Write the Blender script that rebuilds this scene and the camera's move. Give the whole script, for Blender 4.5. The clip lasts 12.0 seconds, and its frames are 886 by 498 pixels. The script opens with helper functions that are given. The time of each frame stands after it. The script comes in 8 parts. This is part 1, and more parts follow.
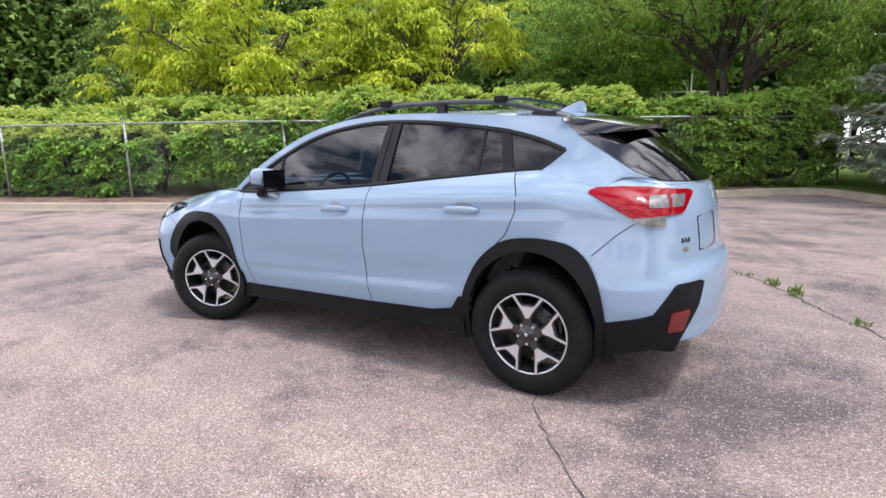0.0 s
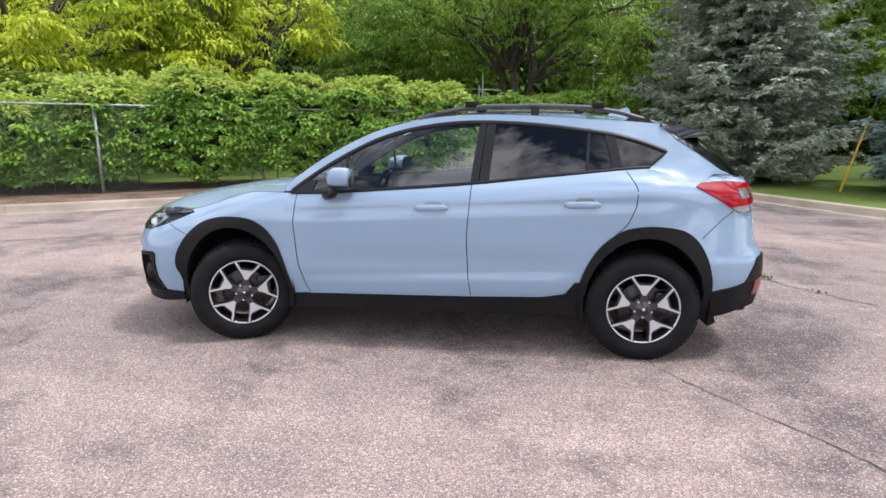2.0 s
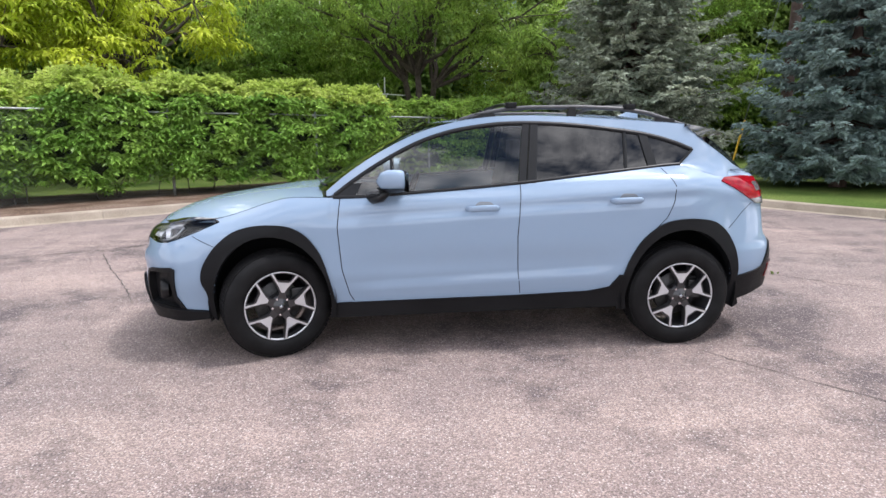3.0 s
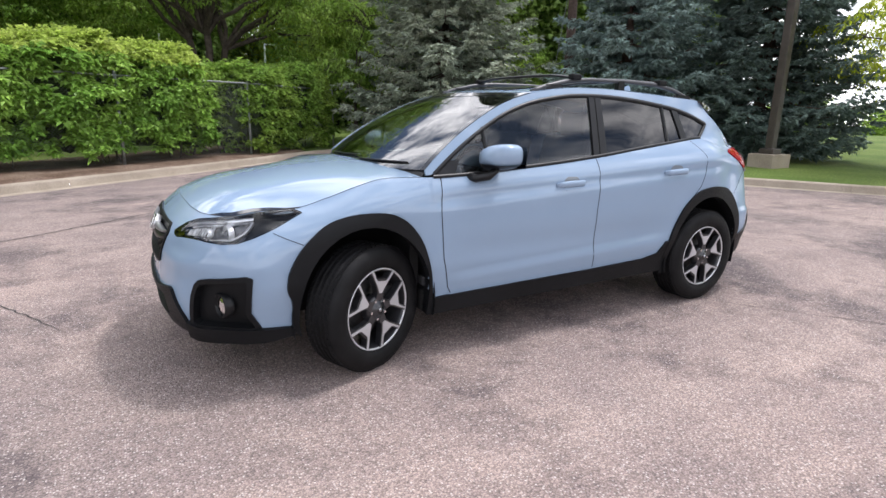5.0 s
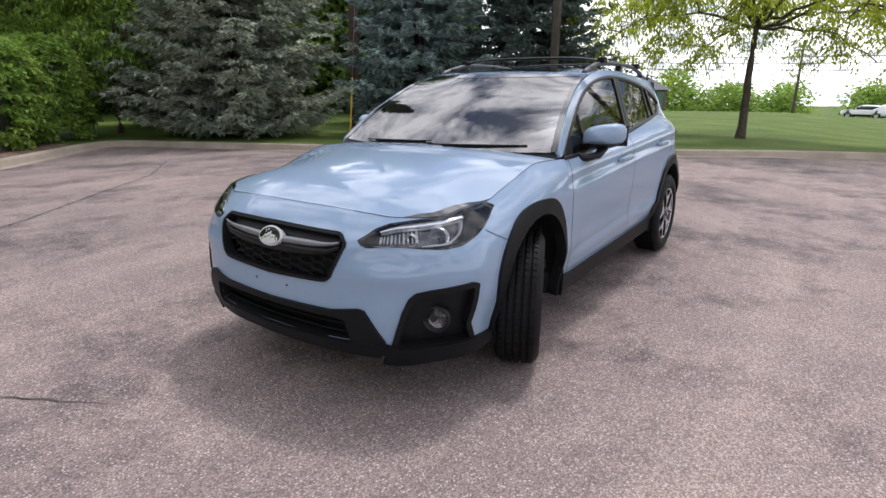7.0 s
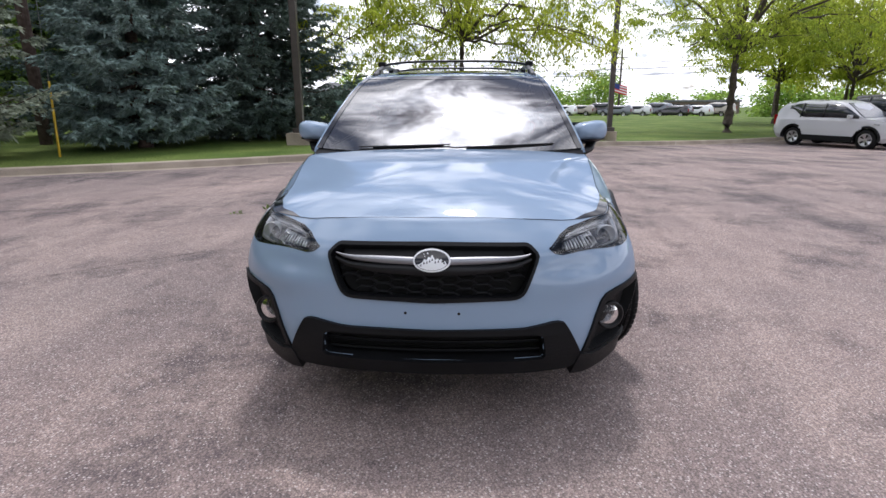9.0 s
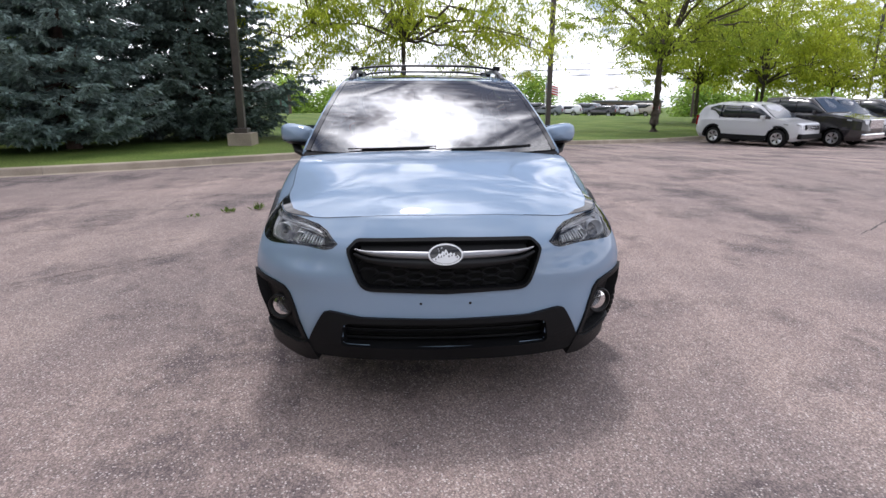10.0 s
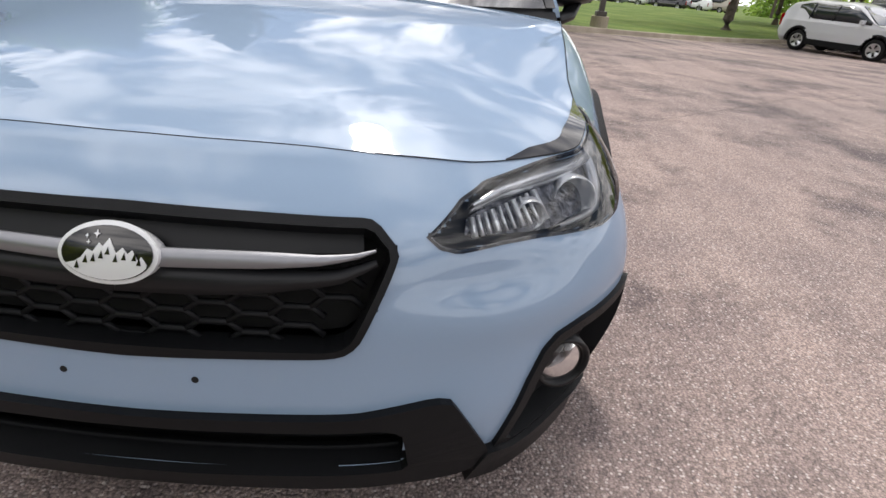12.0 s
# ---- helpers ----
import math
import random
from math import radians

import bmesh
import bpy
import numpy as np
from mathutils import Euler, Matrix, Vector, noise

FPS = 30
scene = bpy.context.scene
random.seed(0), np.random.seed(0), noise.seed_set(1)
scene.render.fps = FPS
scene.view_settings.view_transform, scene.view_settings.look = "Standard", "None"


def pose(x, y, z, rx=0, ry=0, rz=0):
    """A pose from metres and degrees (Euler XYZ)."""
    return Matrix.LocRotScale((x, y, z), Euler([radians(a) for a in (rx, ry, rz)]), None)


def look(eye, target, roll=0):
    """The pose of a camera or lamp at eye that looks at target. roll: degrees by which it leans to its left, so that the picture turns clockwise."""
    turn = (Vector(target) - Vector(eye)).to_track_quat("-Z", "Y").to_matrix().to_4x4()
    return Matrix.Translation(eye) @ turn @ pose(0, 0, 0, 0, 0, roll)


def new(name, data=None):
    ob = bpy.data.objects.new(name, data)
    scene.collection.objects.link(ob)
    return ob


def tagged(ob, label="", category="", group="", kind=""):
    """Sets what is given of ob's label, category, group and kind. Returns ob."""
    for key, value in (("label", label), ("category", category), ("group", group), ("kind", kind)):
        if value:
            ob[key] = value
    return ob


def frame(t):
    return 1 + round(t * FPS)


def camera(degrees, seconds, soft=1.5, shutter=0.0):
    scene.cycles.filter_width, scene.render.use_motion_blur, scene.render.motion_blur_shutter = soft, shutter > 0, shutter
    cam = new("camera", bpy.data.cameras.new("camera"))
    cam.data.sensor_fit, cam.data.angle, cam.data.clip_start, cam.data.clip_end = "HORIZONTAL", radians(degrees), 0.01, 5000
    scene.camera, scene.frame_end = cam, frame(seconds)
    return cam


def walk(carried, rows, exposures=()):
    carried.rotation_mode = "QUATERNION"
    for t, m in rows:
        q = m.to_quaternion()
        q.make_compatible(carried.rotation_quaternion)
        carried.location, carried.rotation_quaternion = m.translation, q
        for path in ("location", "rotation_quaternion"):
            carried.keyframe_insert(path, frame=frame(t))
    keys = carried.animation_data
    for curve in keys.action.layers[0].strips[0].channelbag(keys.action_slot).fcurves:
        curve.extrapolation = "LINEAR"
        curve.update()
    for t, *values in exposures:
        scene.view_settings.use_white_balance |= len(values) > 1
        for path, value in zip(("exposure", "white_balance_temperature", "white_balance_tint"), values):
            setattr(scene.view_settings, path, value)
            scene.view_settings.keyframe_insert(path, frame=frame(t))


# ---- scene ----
cam = camera(77.0, 12.0)
PATH = [
    (0, (2.45, -3.554, 1.365), (1.42, -1.881, 0.991), -0.8),
    (0.5, (2.023, -3.853, 1.356), (1.17, -2.082, 0.991), -0.2),
    (1, (1.575, -4.075, 1.373), (0.887, -2.236, 0.995), -0.1),
    (1.5, (0.997, -4.281, 1.432), (0.56, -2.372, 1.024), 0.1),
    (2, (0.503, -4.378, 1.445), (0.254, -2.438, 1.029), 0.2),
    (2.5, (-0.042, -4.42, 1.449), (-0.081, -2.464, 1.034), -0.1),
    (3, (-0.577, -4.387, 1.416), (-0.415, -2.434, 1.018), -0.2),
    (3.2, (-0.749, -4.369, 1.405), (-0.53, -2.425, 0.988), -0.3),
    (5, (-2.42, -3.502, 1.399), (-1.469, -1.812, 0.91), 1.1),
    (5.5, (-2.868, -3.211, 1.385), (-1.745, -1.633, 0.886), 1.0),
    (6, (-3.274, -2.816, 1.382), (-1.978, -1.378, 0.878), 0.7),
    (6.5, (-3.624, -2.444, 1.379), (-2.176, -1.164, 0.863), 0.6),
    (8.5, (-4.346, -0.551, 1.36), (-2.454, -0.207, 0.812), 0.2),
    (9, (-4.384, -0.159, 1.349), (-2.456, -0.05, 0.831), -0.2),
    (9.5, (-4.476, 0.06, 1.372), (-2.553, 0.033, 0.824), -0.0),
    (10, (-4.569, 0.144, 1.38), (-2.641, 0.029, 0.859), 0.1),
    (10.5, (-4.471, 0.125, 1.362), (-2.552, -0.035, 0.822), 0.2),
    (11, (-4.049, -0.023, 1.274), (-2.154, -0.164, 0.651), 1.3),
    (11.5, (-3.531, -0.215, 1.18), (-1.694, -0.333, 0.398), 2.9),
    (12, (-3.041, -0.476, 1.157), (-1.252, -0.49, 0.263), 5.1),
]
walk(cam, [(t, look(eye, target, roll)) for t, eye, target, roll in PATH],
     exposures=[(0.0, 0.6, 6300, 15), (3.0, 0.58, 6300, 14), (5.0, 0.47, 6350, 14), (6.5, 0.15, 6350, 15), (8.5, 0.0, 6200, 16), (10.5, 0.0, 6250, 16), (11.0, 0.02, 6350, 15), (11.5, 0.18, 6600, 13), (12.0, 0.16, 6750, 13)])

# ---- world, sun, exposure ----
SUN_EL = 64.0
world = bpy.data.worlds.new("sky")
scene.world = world
world.use_nodes = True
wn, wl = world.node_tree.nodes, world.node_tree.links
wn.clear()
w_out = wn.new("ShaderNodeOutputWorld")
w_bg = wn.new("ShaderNodeBackground")
w_sky = wn.new("ShaderNodeTexSky")
w_sky.sky_type = "NISHITA"
w_sky.sun_disc = False
w_sky.sun_elevation = radians(SUN_EL)
w_sky.sun_rotation = radians(90)
w_co = wn.new("ShaderNodeTexCoord")
# clouds lie on a flat ceiling: the way is divided by its height
w_sep = wn.new("ShaderNodeSeparateXYZ")
wl.new(w_co.outputs["Generated"], w_sep.inputs["Vector"])
w_up = wn.new("ShaderNodeMath")
w_up.operation = "MAXIMUM"
w_up.inputs[1].default_value = 0.0
wl.new(w_sep.outputs["Z"], w_up.inputs[0])
w_lift = wn.new("ShaderNodeMath")
w_lift.inputs[1].default_value = 0.26
wl.new(w_up.outputs["Value"], w_lift.inputs[0])
w_flat = wn.new("ShaderNodeCombineXYZ")
for axis in ("X", "Y"):
    d = wn.new("ShaderNodeMath")
    d.operation = "DIVIDE"
    wl.new(w_sep.outputs[axis], d.inputs[0])
    wl.new(w_lift.outputs["Value"], d.inputs[1])
    wl.new(d.outputs["Value"], w_flat.inputs[axis])
w_n1 = wn.new("ShaderNodeTexNoise")
w_n1.inputs["Scale"].default_value = 3.0
w_n1.inputs["Distortion"].default_value = 0.5
w_n1.inputs["Detail"].default_value = 9.0
w_n1.inputs["Roughness"].default_value = 0.62
w_ramp = wn.new("ShaderNodeValToRGB")
w_ramp.color_ramp.elements[0].position = 0.47
w_ramp.color_ramp.elements[1].position = 0.60
w_n2 = wn.new("ShaderNodeTexNoise")
w_n2.inputs["Scale"].default_value = 6.0
w_n2.inputs["Detail"].default_value = 9.0
w_n2.inputs["Roughness"].default_value = 0.62
w_shade = wn.new("ShaderNodeValToRGB")
w_shade.color_ramp.elements[0].position = 0.36
w_shade.color_ramp.elements[0].color = (9.5, 10.0, 10.9, 1)
w_shade.color_ramp.elements[1].position = 0.58
w_shade.color_ramp.elements[1].color = (27.0, 27.0, 27.2, 1)
# clouds near the sun glow
w_dot = wn.new("ShaderNodeVectorMath")
w_dot.operation = "DOT_PRODUCT"
w_dot.inputs[1].default_value = (math.cos(radians(SUN_EL)), 0.0, math.sin(radians(SUN_EL)))
w_glow = wn.new("ShaderNodeMapRange")
w_glow.interpolation_type = "SMOOTHSTEP"
w_glow.inputs["From Min"].default_value, w_glow.inputs["From Max"].default_value = 0.92, 1.0
w_glow.inputs["To Min"].default_value, w_glow.inputs["To Max"].default_value = 1.0, 3.3
w_lit = wn.new("ShaderNodeVectorMath")
w_lit.operation = "SCALE"
w_mix = wn.new("ShaderNodeMix")
w_mix.data_type = "RGBA"
w_place = wn.new("ShaderNodeMapping")
w_place.inputs["Location"].default_value = (16.43, 13.1, 0.0)
wl.new(w_flat.outputs["Vector"], w_place.inputs["Vector"])
wl.new(w_place.outputs["Vector"], w_n1.inputs["Vector"])
wl.new(w_place.outputs["Vector"], w_n2.inputs["Vector"])
w_thick = wn.new("ShaderNodeMath")
w_thick.operation = "MULTIPLY_ADD"
w_thick.inputs[1].default_value = 0.034
wl.new(w_glow.outputs["Result"], w_thick.inputs[0])
wl.new(w_n1.outputs["Fac"], w_thick.inputs[2])
# haze whitens the sky low down
w_low = wn.new("ShaderNodeMapRange")
w_low.inputs["From Min"].default_value, w_low.inputs["From Max"].default_value = 0.0, 0.28
w_low.inputs["To Min"].default_value, w_low.inputs["To Max"].default_value = 0.17, 0.0
wl.new(w_sep.outputs["Z"], w_low.inputs["Value"])
w_sum = wn.new("ShaderNodeMath")
wl.new(w_thick.outputs["Value"], w_sum.inputs[0])
wl.new(w_low.outputs["Result"], w_sum.inputs[1])
wl.new(w_sum.outputs["Value"], w_ramp.inputs["Fac"])
wl.new(w_n2.outputs["Fac"], w_shade.inputs["Fac"])
wl.new(w_ramp.outputs["Color"], w_mix.inputs["Factor"])
wl.new(w_sky.outputs["Color"], w_mix.inputs["A"])
wl.new(w_co.outputs["Generated"], w_dot.inputs[0])
wl.new(w_dot.outputs["Value"], w_glow.inputs["Value"])
wl.new(w_shade.outputs["Color"], w_lit.inputs[0])
wl.new(w_glow.outputs["Result"], w_lit.inputs["Scale"])
wl.new(w_lit.outputs["Vector"], w_mix.inputs["B"])
wl.new(w_mix.outputs["Result"], w_bg.inputs["Color"])
w_bg.inputs["Strength"].default_value = 0.086
wl.new(w_bg.outputs["Background"], w_out.inputs["Surface"])

sun = new("sun", bpy.data.lights.new("sun", "SUN"))
sun.data.energy = 1.5
sun.data.angle = radians(6.0)
sun.data.color = (1.0, 0.96, 0.92)
sun.matrix_world = look((40 * math.cos(radians(SUN_EL)), 0.5, 40 * math.sin(radians(SUN_EL))), (0, 0, 0))

# ---- materials ----
def material(name, color, rough=0.5, metal=0.0, coat=0.0, vary=0.0, scale=6.0, color2=None, bump=0.0, bump_scale=60.0,
             island=0.0, spec=0.5, fine=0.0, fine_scale=200.0, trans=0.0, object_random=0.0):
    m = bpy.data.materials.new(name)
    m.use_nodes = True
    n, l = m.node_tree.nodes, m.node_tree.links
    b = n["Principled BSDF"]
    b.inputs["Roughness"].default_value = rough
    b.inputs["Metallic"].default_value = metal
    b.inputs["Coat Weight"].default_value = coat
    b.inputs["Coat Roughness"].default_value = 0.03
    b.inputs["Coat IOR"].default_value = 1.5
    b.inputs["Specular IOR Level"].default_value = spec
    b.inputs["Base Color"].default_value = (*color, 1)
    if trans:
        b.inputs["Transmission Weight"].default_value = trans
    co = n.new("ShaderNodeTexCoord")
    last = None
    if vary or color2:
        t = n.new("ShaderNodeTexNoise")
        t.inputs["Scale"].default_value = scale
        t.inputs["Detail"].default_value = 6
        l.new(co.outputs["Object"], t.inputs["Vector"])
        r = n.new("ShaderNodeValToRGB")
        r.color_ramp.elements[0].position, r.color_ramp.elements[1].position = 0.35, 0.65
        c2 = color2 or tuple(min(1, c * (1 + vary)) for c in color)
        c1 = color if color2 else tuple(c * (1 - vary) for c in color)
        r.color_ramp.elements[0].color, r.color_ramp.elements[1].color = (*c1, 1), (*c2, 1)
        l.new(t.outputs["Fac"], r.inputs["Fac"])
        last = r.outputs["Color"]
    if fine:
        t = n.new("ShaderNodeTexNoise")
        t.inputs["Scale"].default_value = fine_scale
        t.inputs["Detail"].default_value = 3
        l.new(co.outputs["Object"], t.inputs["Vector"])
        hsv = n.new("ShaderNodeHueSaturation")
        mr = n.new("ShaderNodeMapRange")
        mr.inputs["From Min"].default_value, mr.inputs["From Max"].default_value = 0.3, 0.7
        mr.inputs["To Min"].default_value, mr.inputs["To Max"].default_value = 1 - fine, 1 + fine
        l.new(t.outputs["Fac"], mr.inputs["Value"])
        l.new(mr.outputs["Result"], hsv.inputs["Value"])
        if last is not None:
            l.new(last, hsv.inputs["Color"])
        else:
            hsv.inputs["Color"].default_value = (*color, 1)
        last = hsv.outputs["Color"]
    if island or object_random:
        hsv = n.new("ShaderNodeHueSaturation")
        mr = n.new("ShaderNodeMapRange")
        k = island or object_random
        mr.inputs["To Min"].default_value, mr.inputs["To Max"].default_value = 1 - k, 1 + k
        if island:
            src = n.new("ShaderNodeNewGeometry").outputs["Random Per Island"]
        else:
            src = n.new("ShaderNodeObjectInfo").outputs["Random"]
        l.new(src, mr.inputs["Value"])
        l.new(mr.outputs["Result"], hsv.inputs["Value"])
        if last is not None:
            l.new(last, hsv.inputs["Color"])
        else:
            hsv.inputs["Color"].default_value = (*color, 1)
        last = hsv.outputs["Color"]
    if last is not None:
        l.new(last, b.inputs["Base Color"])
    if bump:
        t = n.new("ShaderNodeTexNoise")
        t.inputs["Scale"].default_value = bump_scale
        t.inputs["Detail"].default_value = 4
        l.new(co.outputs["Object"], t.inputs["Vector"])
        bm = n.new("ShaderNodeBump")
        bm.inputs["Strength"].default_value = bump
        bm.inputs["Distance"].default_value = 0.01
        l.new(t.outputs["Fac"], bm.inputs["Height"])
        l.new(bm.outputs["Normal"], b.inputs["Normal"])
    return m


def leaf_material(name, color, back, vary=0.35, rough=0.45, trans=0.35):
    m = material(name, color, rough=rough, island=vary, color2=back, scale=0.55, spec=0.25)
    n, l = m.node_tree.nodes, m.node_tree.links
    b = n["Principled BSDF"]
    t = n.new("ShaderNodeBsdfTranslucent")
    mix = n.new("ShaderNodeMixShader")
    mix.inputs["Fac"].default_value = trans
    src = b.inputs["Base Color"].links[0].from_socket
    l.new(src, t.inputs["Color"])
    l.new(b.outputs["BSDF"], mix.inputs[1])
    l.new(t.outputs["BSDF"], mix.inputs[2])
    l.new(mix.outputs["Shader"], n["Material Output"].inputs["Surface"])
    return m


def glass_material(name, tint, rough=0.0, through=0.9, ior=1.5):
    """A thin pane: clear with a tint, and mirror-like towards grazing angles."""
    m = bpy.data.materials.new(name)
    m.use_nodes = True
    n, l = m.node_tree.nodes, m.node_tree.links
    n.remove(n["Principled BSDF"])
    tr = n.new("ShaderNodeBsdfTransparent")
    tr.inputs["Color"].default_value = (*tint, 1)
    gl = n.new("ShaderNodeBsdfGlossy")
    gl.inputs["Roughness"].default_value = rough
    fr = n.new("ShaderNodeFresnel")
    fr.inputs["IOR"].default_value = ior
    mix = n.new("ShaderNodeMixShader")
    l.new(fr.outputs["Fac"], mix.inputs["Fac"])
    l.new(tr.outputs["BSDF"], mix.inputs[1])
    l.new(gl.outputs["BSDF"], mix.inputs[2])
    l.new(mix.outputs["Shader"], n["Material Output"].inputs["Surface"])
    return m


PAINT = material("car_paint", (0.235, 0.318, 0.425), rough=0.6, coat=1.0, spec=0.0, fine=0.02, fine_scale=900.0)
WHITE_PAINT = material("white_paint", (0.80, 0.81, 0.82), rough=0.3, coat=0.8, fine=0.02)
DARK_PAINT = material("dark_paint", (0.018, 0.016, 0.018), rough=0.25, coat=0.9, fine=0.03)
SILVER_PAINT = material("silver_paint", (0.5, 0.51, 0.53), rough=0.35, coat=0.9, fine=0.03)
GREY_PAINT = material("grey_paint", (0.16, 0.18, 0.2), rough=0.3, coat=0.9, fine=0.03)
CLAD = material("black_plastic", (0.0065, 0.007, 0.008), rough=0.5, spec=0.18, vary=0.2, scale=4, bump=0.15, bump_scale=700)
GLOSS_BLACK = material("gloss_black", (0.006, 0.006, 0.007), rough=0.08, coat=0.6)
RAIL_BLACK = material("rail_black", (0.045, 0.046, 0.05), rough=0.38, spec=0.5, vary=0.15, scale=8)
SATIN_BLACK = material("satin_black", (0.0075, 0.008, 0.009), rough=0.36, spec=0.28, vary=0.15, scale=8)
DARK = material("dark_void", (0.004, 0.004, 0.004), rough=0.9)
RUBBER = material("tyre_rubber", (0.007, 0.007, 0.0075), rough=0.6, spec=0.16, vary=0.35, scale=9, bump=0.2, bump_scale=300)
ALLOY = material("machined_alloy", (0.58, 0.59, 0.61), rough=0.3, metal=0.6, fine=0.04, fine_scale=300)
ALLOY_DARK = material("dark_alloy", (0.02, 0.02, 0.022), rough=0.3, coat=0.4)
STEEL = material("steel", (0.055, 0.055, 0.055), rough=0.5, metal=0.8, vary=0.3, scale=30)
CHROME = material("chrome", (0.82, 0.83, 0.85), rough=0.12, metal=1.0)
SATIN_SILVER = material("satin_silver", (0.55, 0.56, 0.58), rough=0.3, metal=0.9)
GRILLE_SILVER = material("grille_silver", (0.25, 0.255, 0.27), rough=0.4, metal=0.7)
REFLECTOR = material("lamp_reflector", (0.88, 0.89, 0.9), rough=0.3, metal=0.7, bump=0.5, bump_scale=60)
BADGE_SILVER = material("badge_silver", (0.72, 0.73, 0.74), rough=0.35, metal=0.3, coat=0.4)
RED_LENS = material("red_lens", (0.24, 0.002, 0.008), rough=0.5, coat=0.6, spec=0.0, vary=0.15, scale=30)
WHITE_LENS = material("clear_lens", (0.13, 0.125, 0.125), rough=0.12, coat=0.5, vary=0.2, scale=45)
RED_REFLEX = material("red_reflex", (0.13, 0.005, 0.007), rough=0.25, coat=0.6)
GLASS = glass_material("window_glass", (0.84, 0.89, 0.86), ior=1.8)
SCREEN = glass_material("windscreen_glass", (0.55, 0.60, 0.56), ior=2.9)
TINTED = glass_material("privacy_glass", (0.03, 0.033, 0.037), ior=1.65)
LAMP_GLASS = glass_material("lamp_glass", (0.93, 0.94, 0.95), ior=1.5)
CABIN = material("cabin_cloth", (0.055, 0.055, 0.06), rough=0.85, vary=0.25, scale=25, bump=0.2, bump_scale=400)
CABIN_LIGHT = material("headliner_cloth", (0.30, 0.29, 0.27), rough=0.9, vary=0.1, scale=20)


# ---- mesh helpers ----
def mesh_data(name, verts, faces, mats, smooth=True, normals=None, face_mats=None):
    me = bpy.data.meshes.new(name)
    me.from_pydata([tuple(map(float, v)) for v in verts], [], [tuple(map(int, f)) for f in faces])
    for mat in mats if isinstance(mats, (list, tuple)) else [mats]:
        me.materials.append(mat)
    if face_mats is not None:
        me.polygons.foreach_set("material_index", np.array(face_mats, dtype=np.int32))
    me.polygons.foreach_set("use_smooth", np.full(len(me.polygons), bool(smooth)))
    me.update()
    if normals is not None:
        me.normals_split_custom_set_from_vertices([tuple(map(float, v)) for v in normals])
    return me


def solid(name, verts, faces, mats, parent=None, label="", smooth=True, normals=None, face_mats=None):
    ob = new(name, mesh_data(name, verts, faces, mats, smooth, normals, face_mats))
    if parent is not None:
        ob.parent = parent
    if label:
        tagged(ob, label)
    return ob


def part(name, bm, mat, parent, label="", smooth=False):
    me = bpy.data.meshes.new(name)
    bm.normal_update()
    bm.to_mesh(me)
    bm.free()
    for m in mat if isinstance(mat, (list, tuple)) else [mat]:
        me.materials.append(m)
    if smooth:
        me.polygons.foreach_set("use_smooth", np.full(len(me.polygons), True))
    ob = new(name, me)
    if parent is not None:
        ob.parent = parent
    if label:
        tagged(ob, label)
    return ob


def thing(name, label, category, at=None, group="", kind=""):
    ob = new(name)
    if at is not None:
        ob.matrix_world = at
    return tagged(ob, label, category, group, kind)


def box_bm(sx, sy, sz, center=(0, 0, 0), bevel=0.0, segs=2, m=None):
    bm = bmesh.new()
    bmesh.ops.create_cube(bm, size=1.0, matrix=Matrix.Translation(center) @ Matrix.Diagonal((sx, sy, sz, 1)))
    if bevel:
        bmesh.ops.bevel(bm, geom=bm.edges[:], offset=bevel, segments=segs, profile=0.6, affect="EDGES")
    if m is not None:
        bm.transform(m)
    return bm


def cyl_bm(r1, r2, depth, m=None, segs=24, bevel=0.0):
    bm = bmesh.new()
    bmesh.ops.create_cone(bm, cap_ends=True, segments=segs, radius1=r1, radius2=r2, depth=depth)
    if bevel:
        edges = [e for e in bm.edges if abs(e.verts[0].co.z - e.verts[1].co.z) < 1e-5]
        bmesh.ops.bevel(bm, geom=edges, offset=bevel, segments=2, profile=0.6, affect="EDGES")
    if m is not None:
        bm.transform(m)
    return bm


def merge_bm(*bms):
    out = bmesh.new()
    for b in bms:
        me = bpy.data.meshes.new("tmp")
        b.to_mesh(me)
        b.free()
        out.from_mesh(me)
        bpy.data.meshes.remove(me)
    return out


def tube(points, radius, segs=8, squash=1.0, up=(0, 0, 1), caps=True):
    """Verts and faces of a tube along points; radius is one number or one for each point."""
    pts = [Vector(tuple(map(float, p))) for p in points]
    rr = [radius] * len(pts) if isinstance(radius, (int, float)) else [float(r) for r in radius]
    verts, faces = [], []
    for i, p in enumerate(pts):
        d = (pts[min(i + 1, len(pts) - 1)] - pts[max(i - 1, 0)]).normalized()
        a = d.cross(Vector(up))
        a = a.normalized() if a.length > 1e-4 else d.cross(Vector((1, 0, 0))).normalized()
        b = a.cross(d).normalized()
        for k in range(segs):
            t = 2 * math.pi * k / segs
            verts.append(p + rr[i] * (a * math.cos(t) + b * squash * math.sin(t)))
    n = len(pts)
    for i in range(n - 1):
        for k in range(segs):
            faces.append((i * segs + k, i * segs + (k + 1) % segs, (i + 1) * segs + (k + 1) % segs, (i + 1) * segs + k))
    if caps:
        faces.append(tuple(range(segs))[::-1])
        faces.append(tuple((n - 1) * segs + k for k in range(segs)))
    return verts, faces


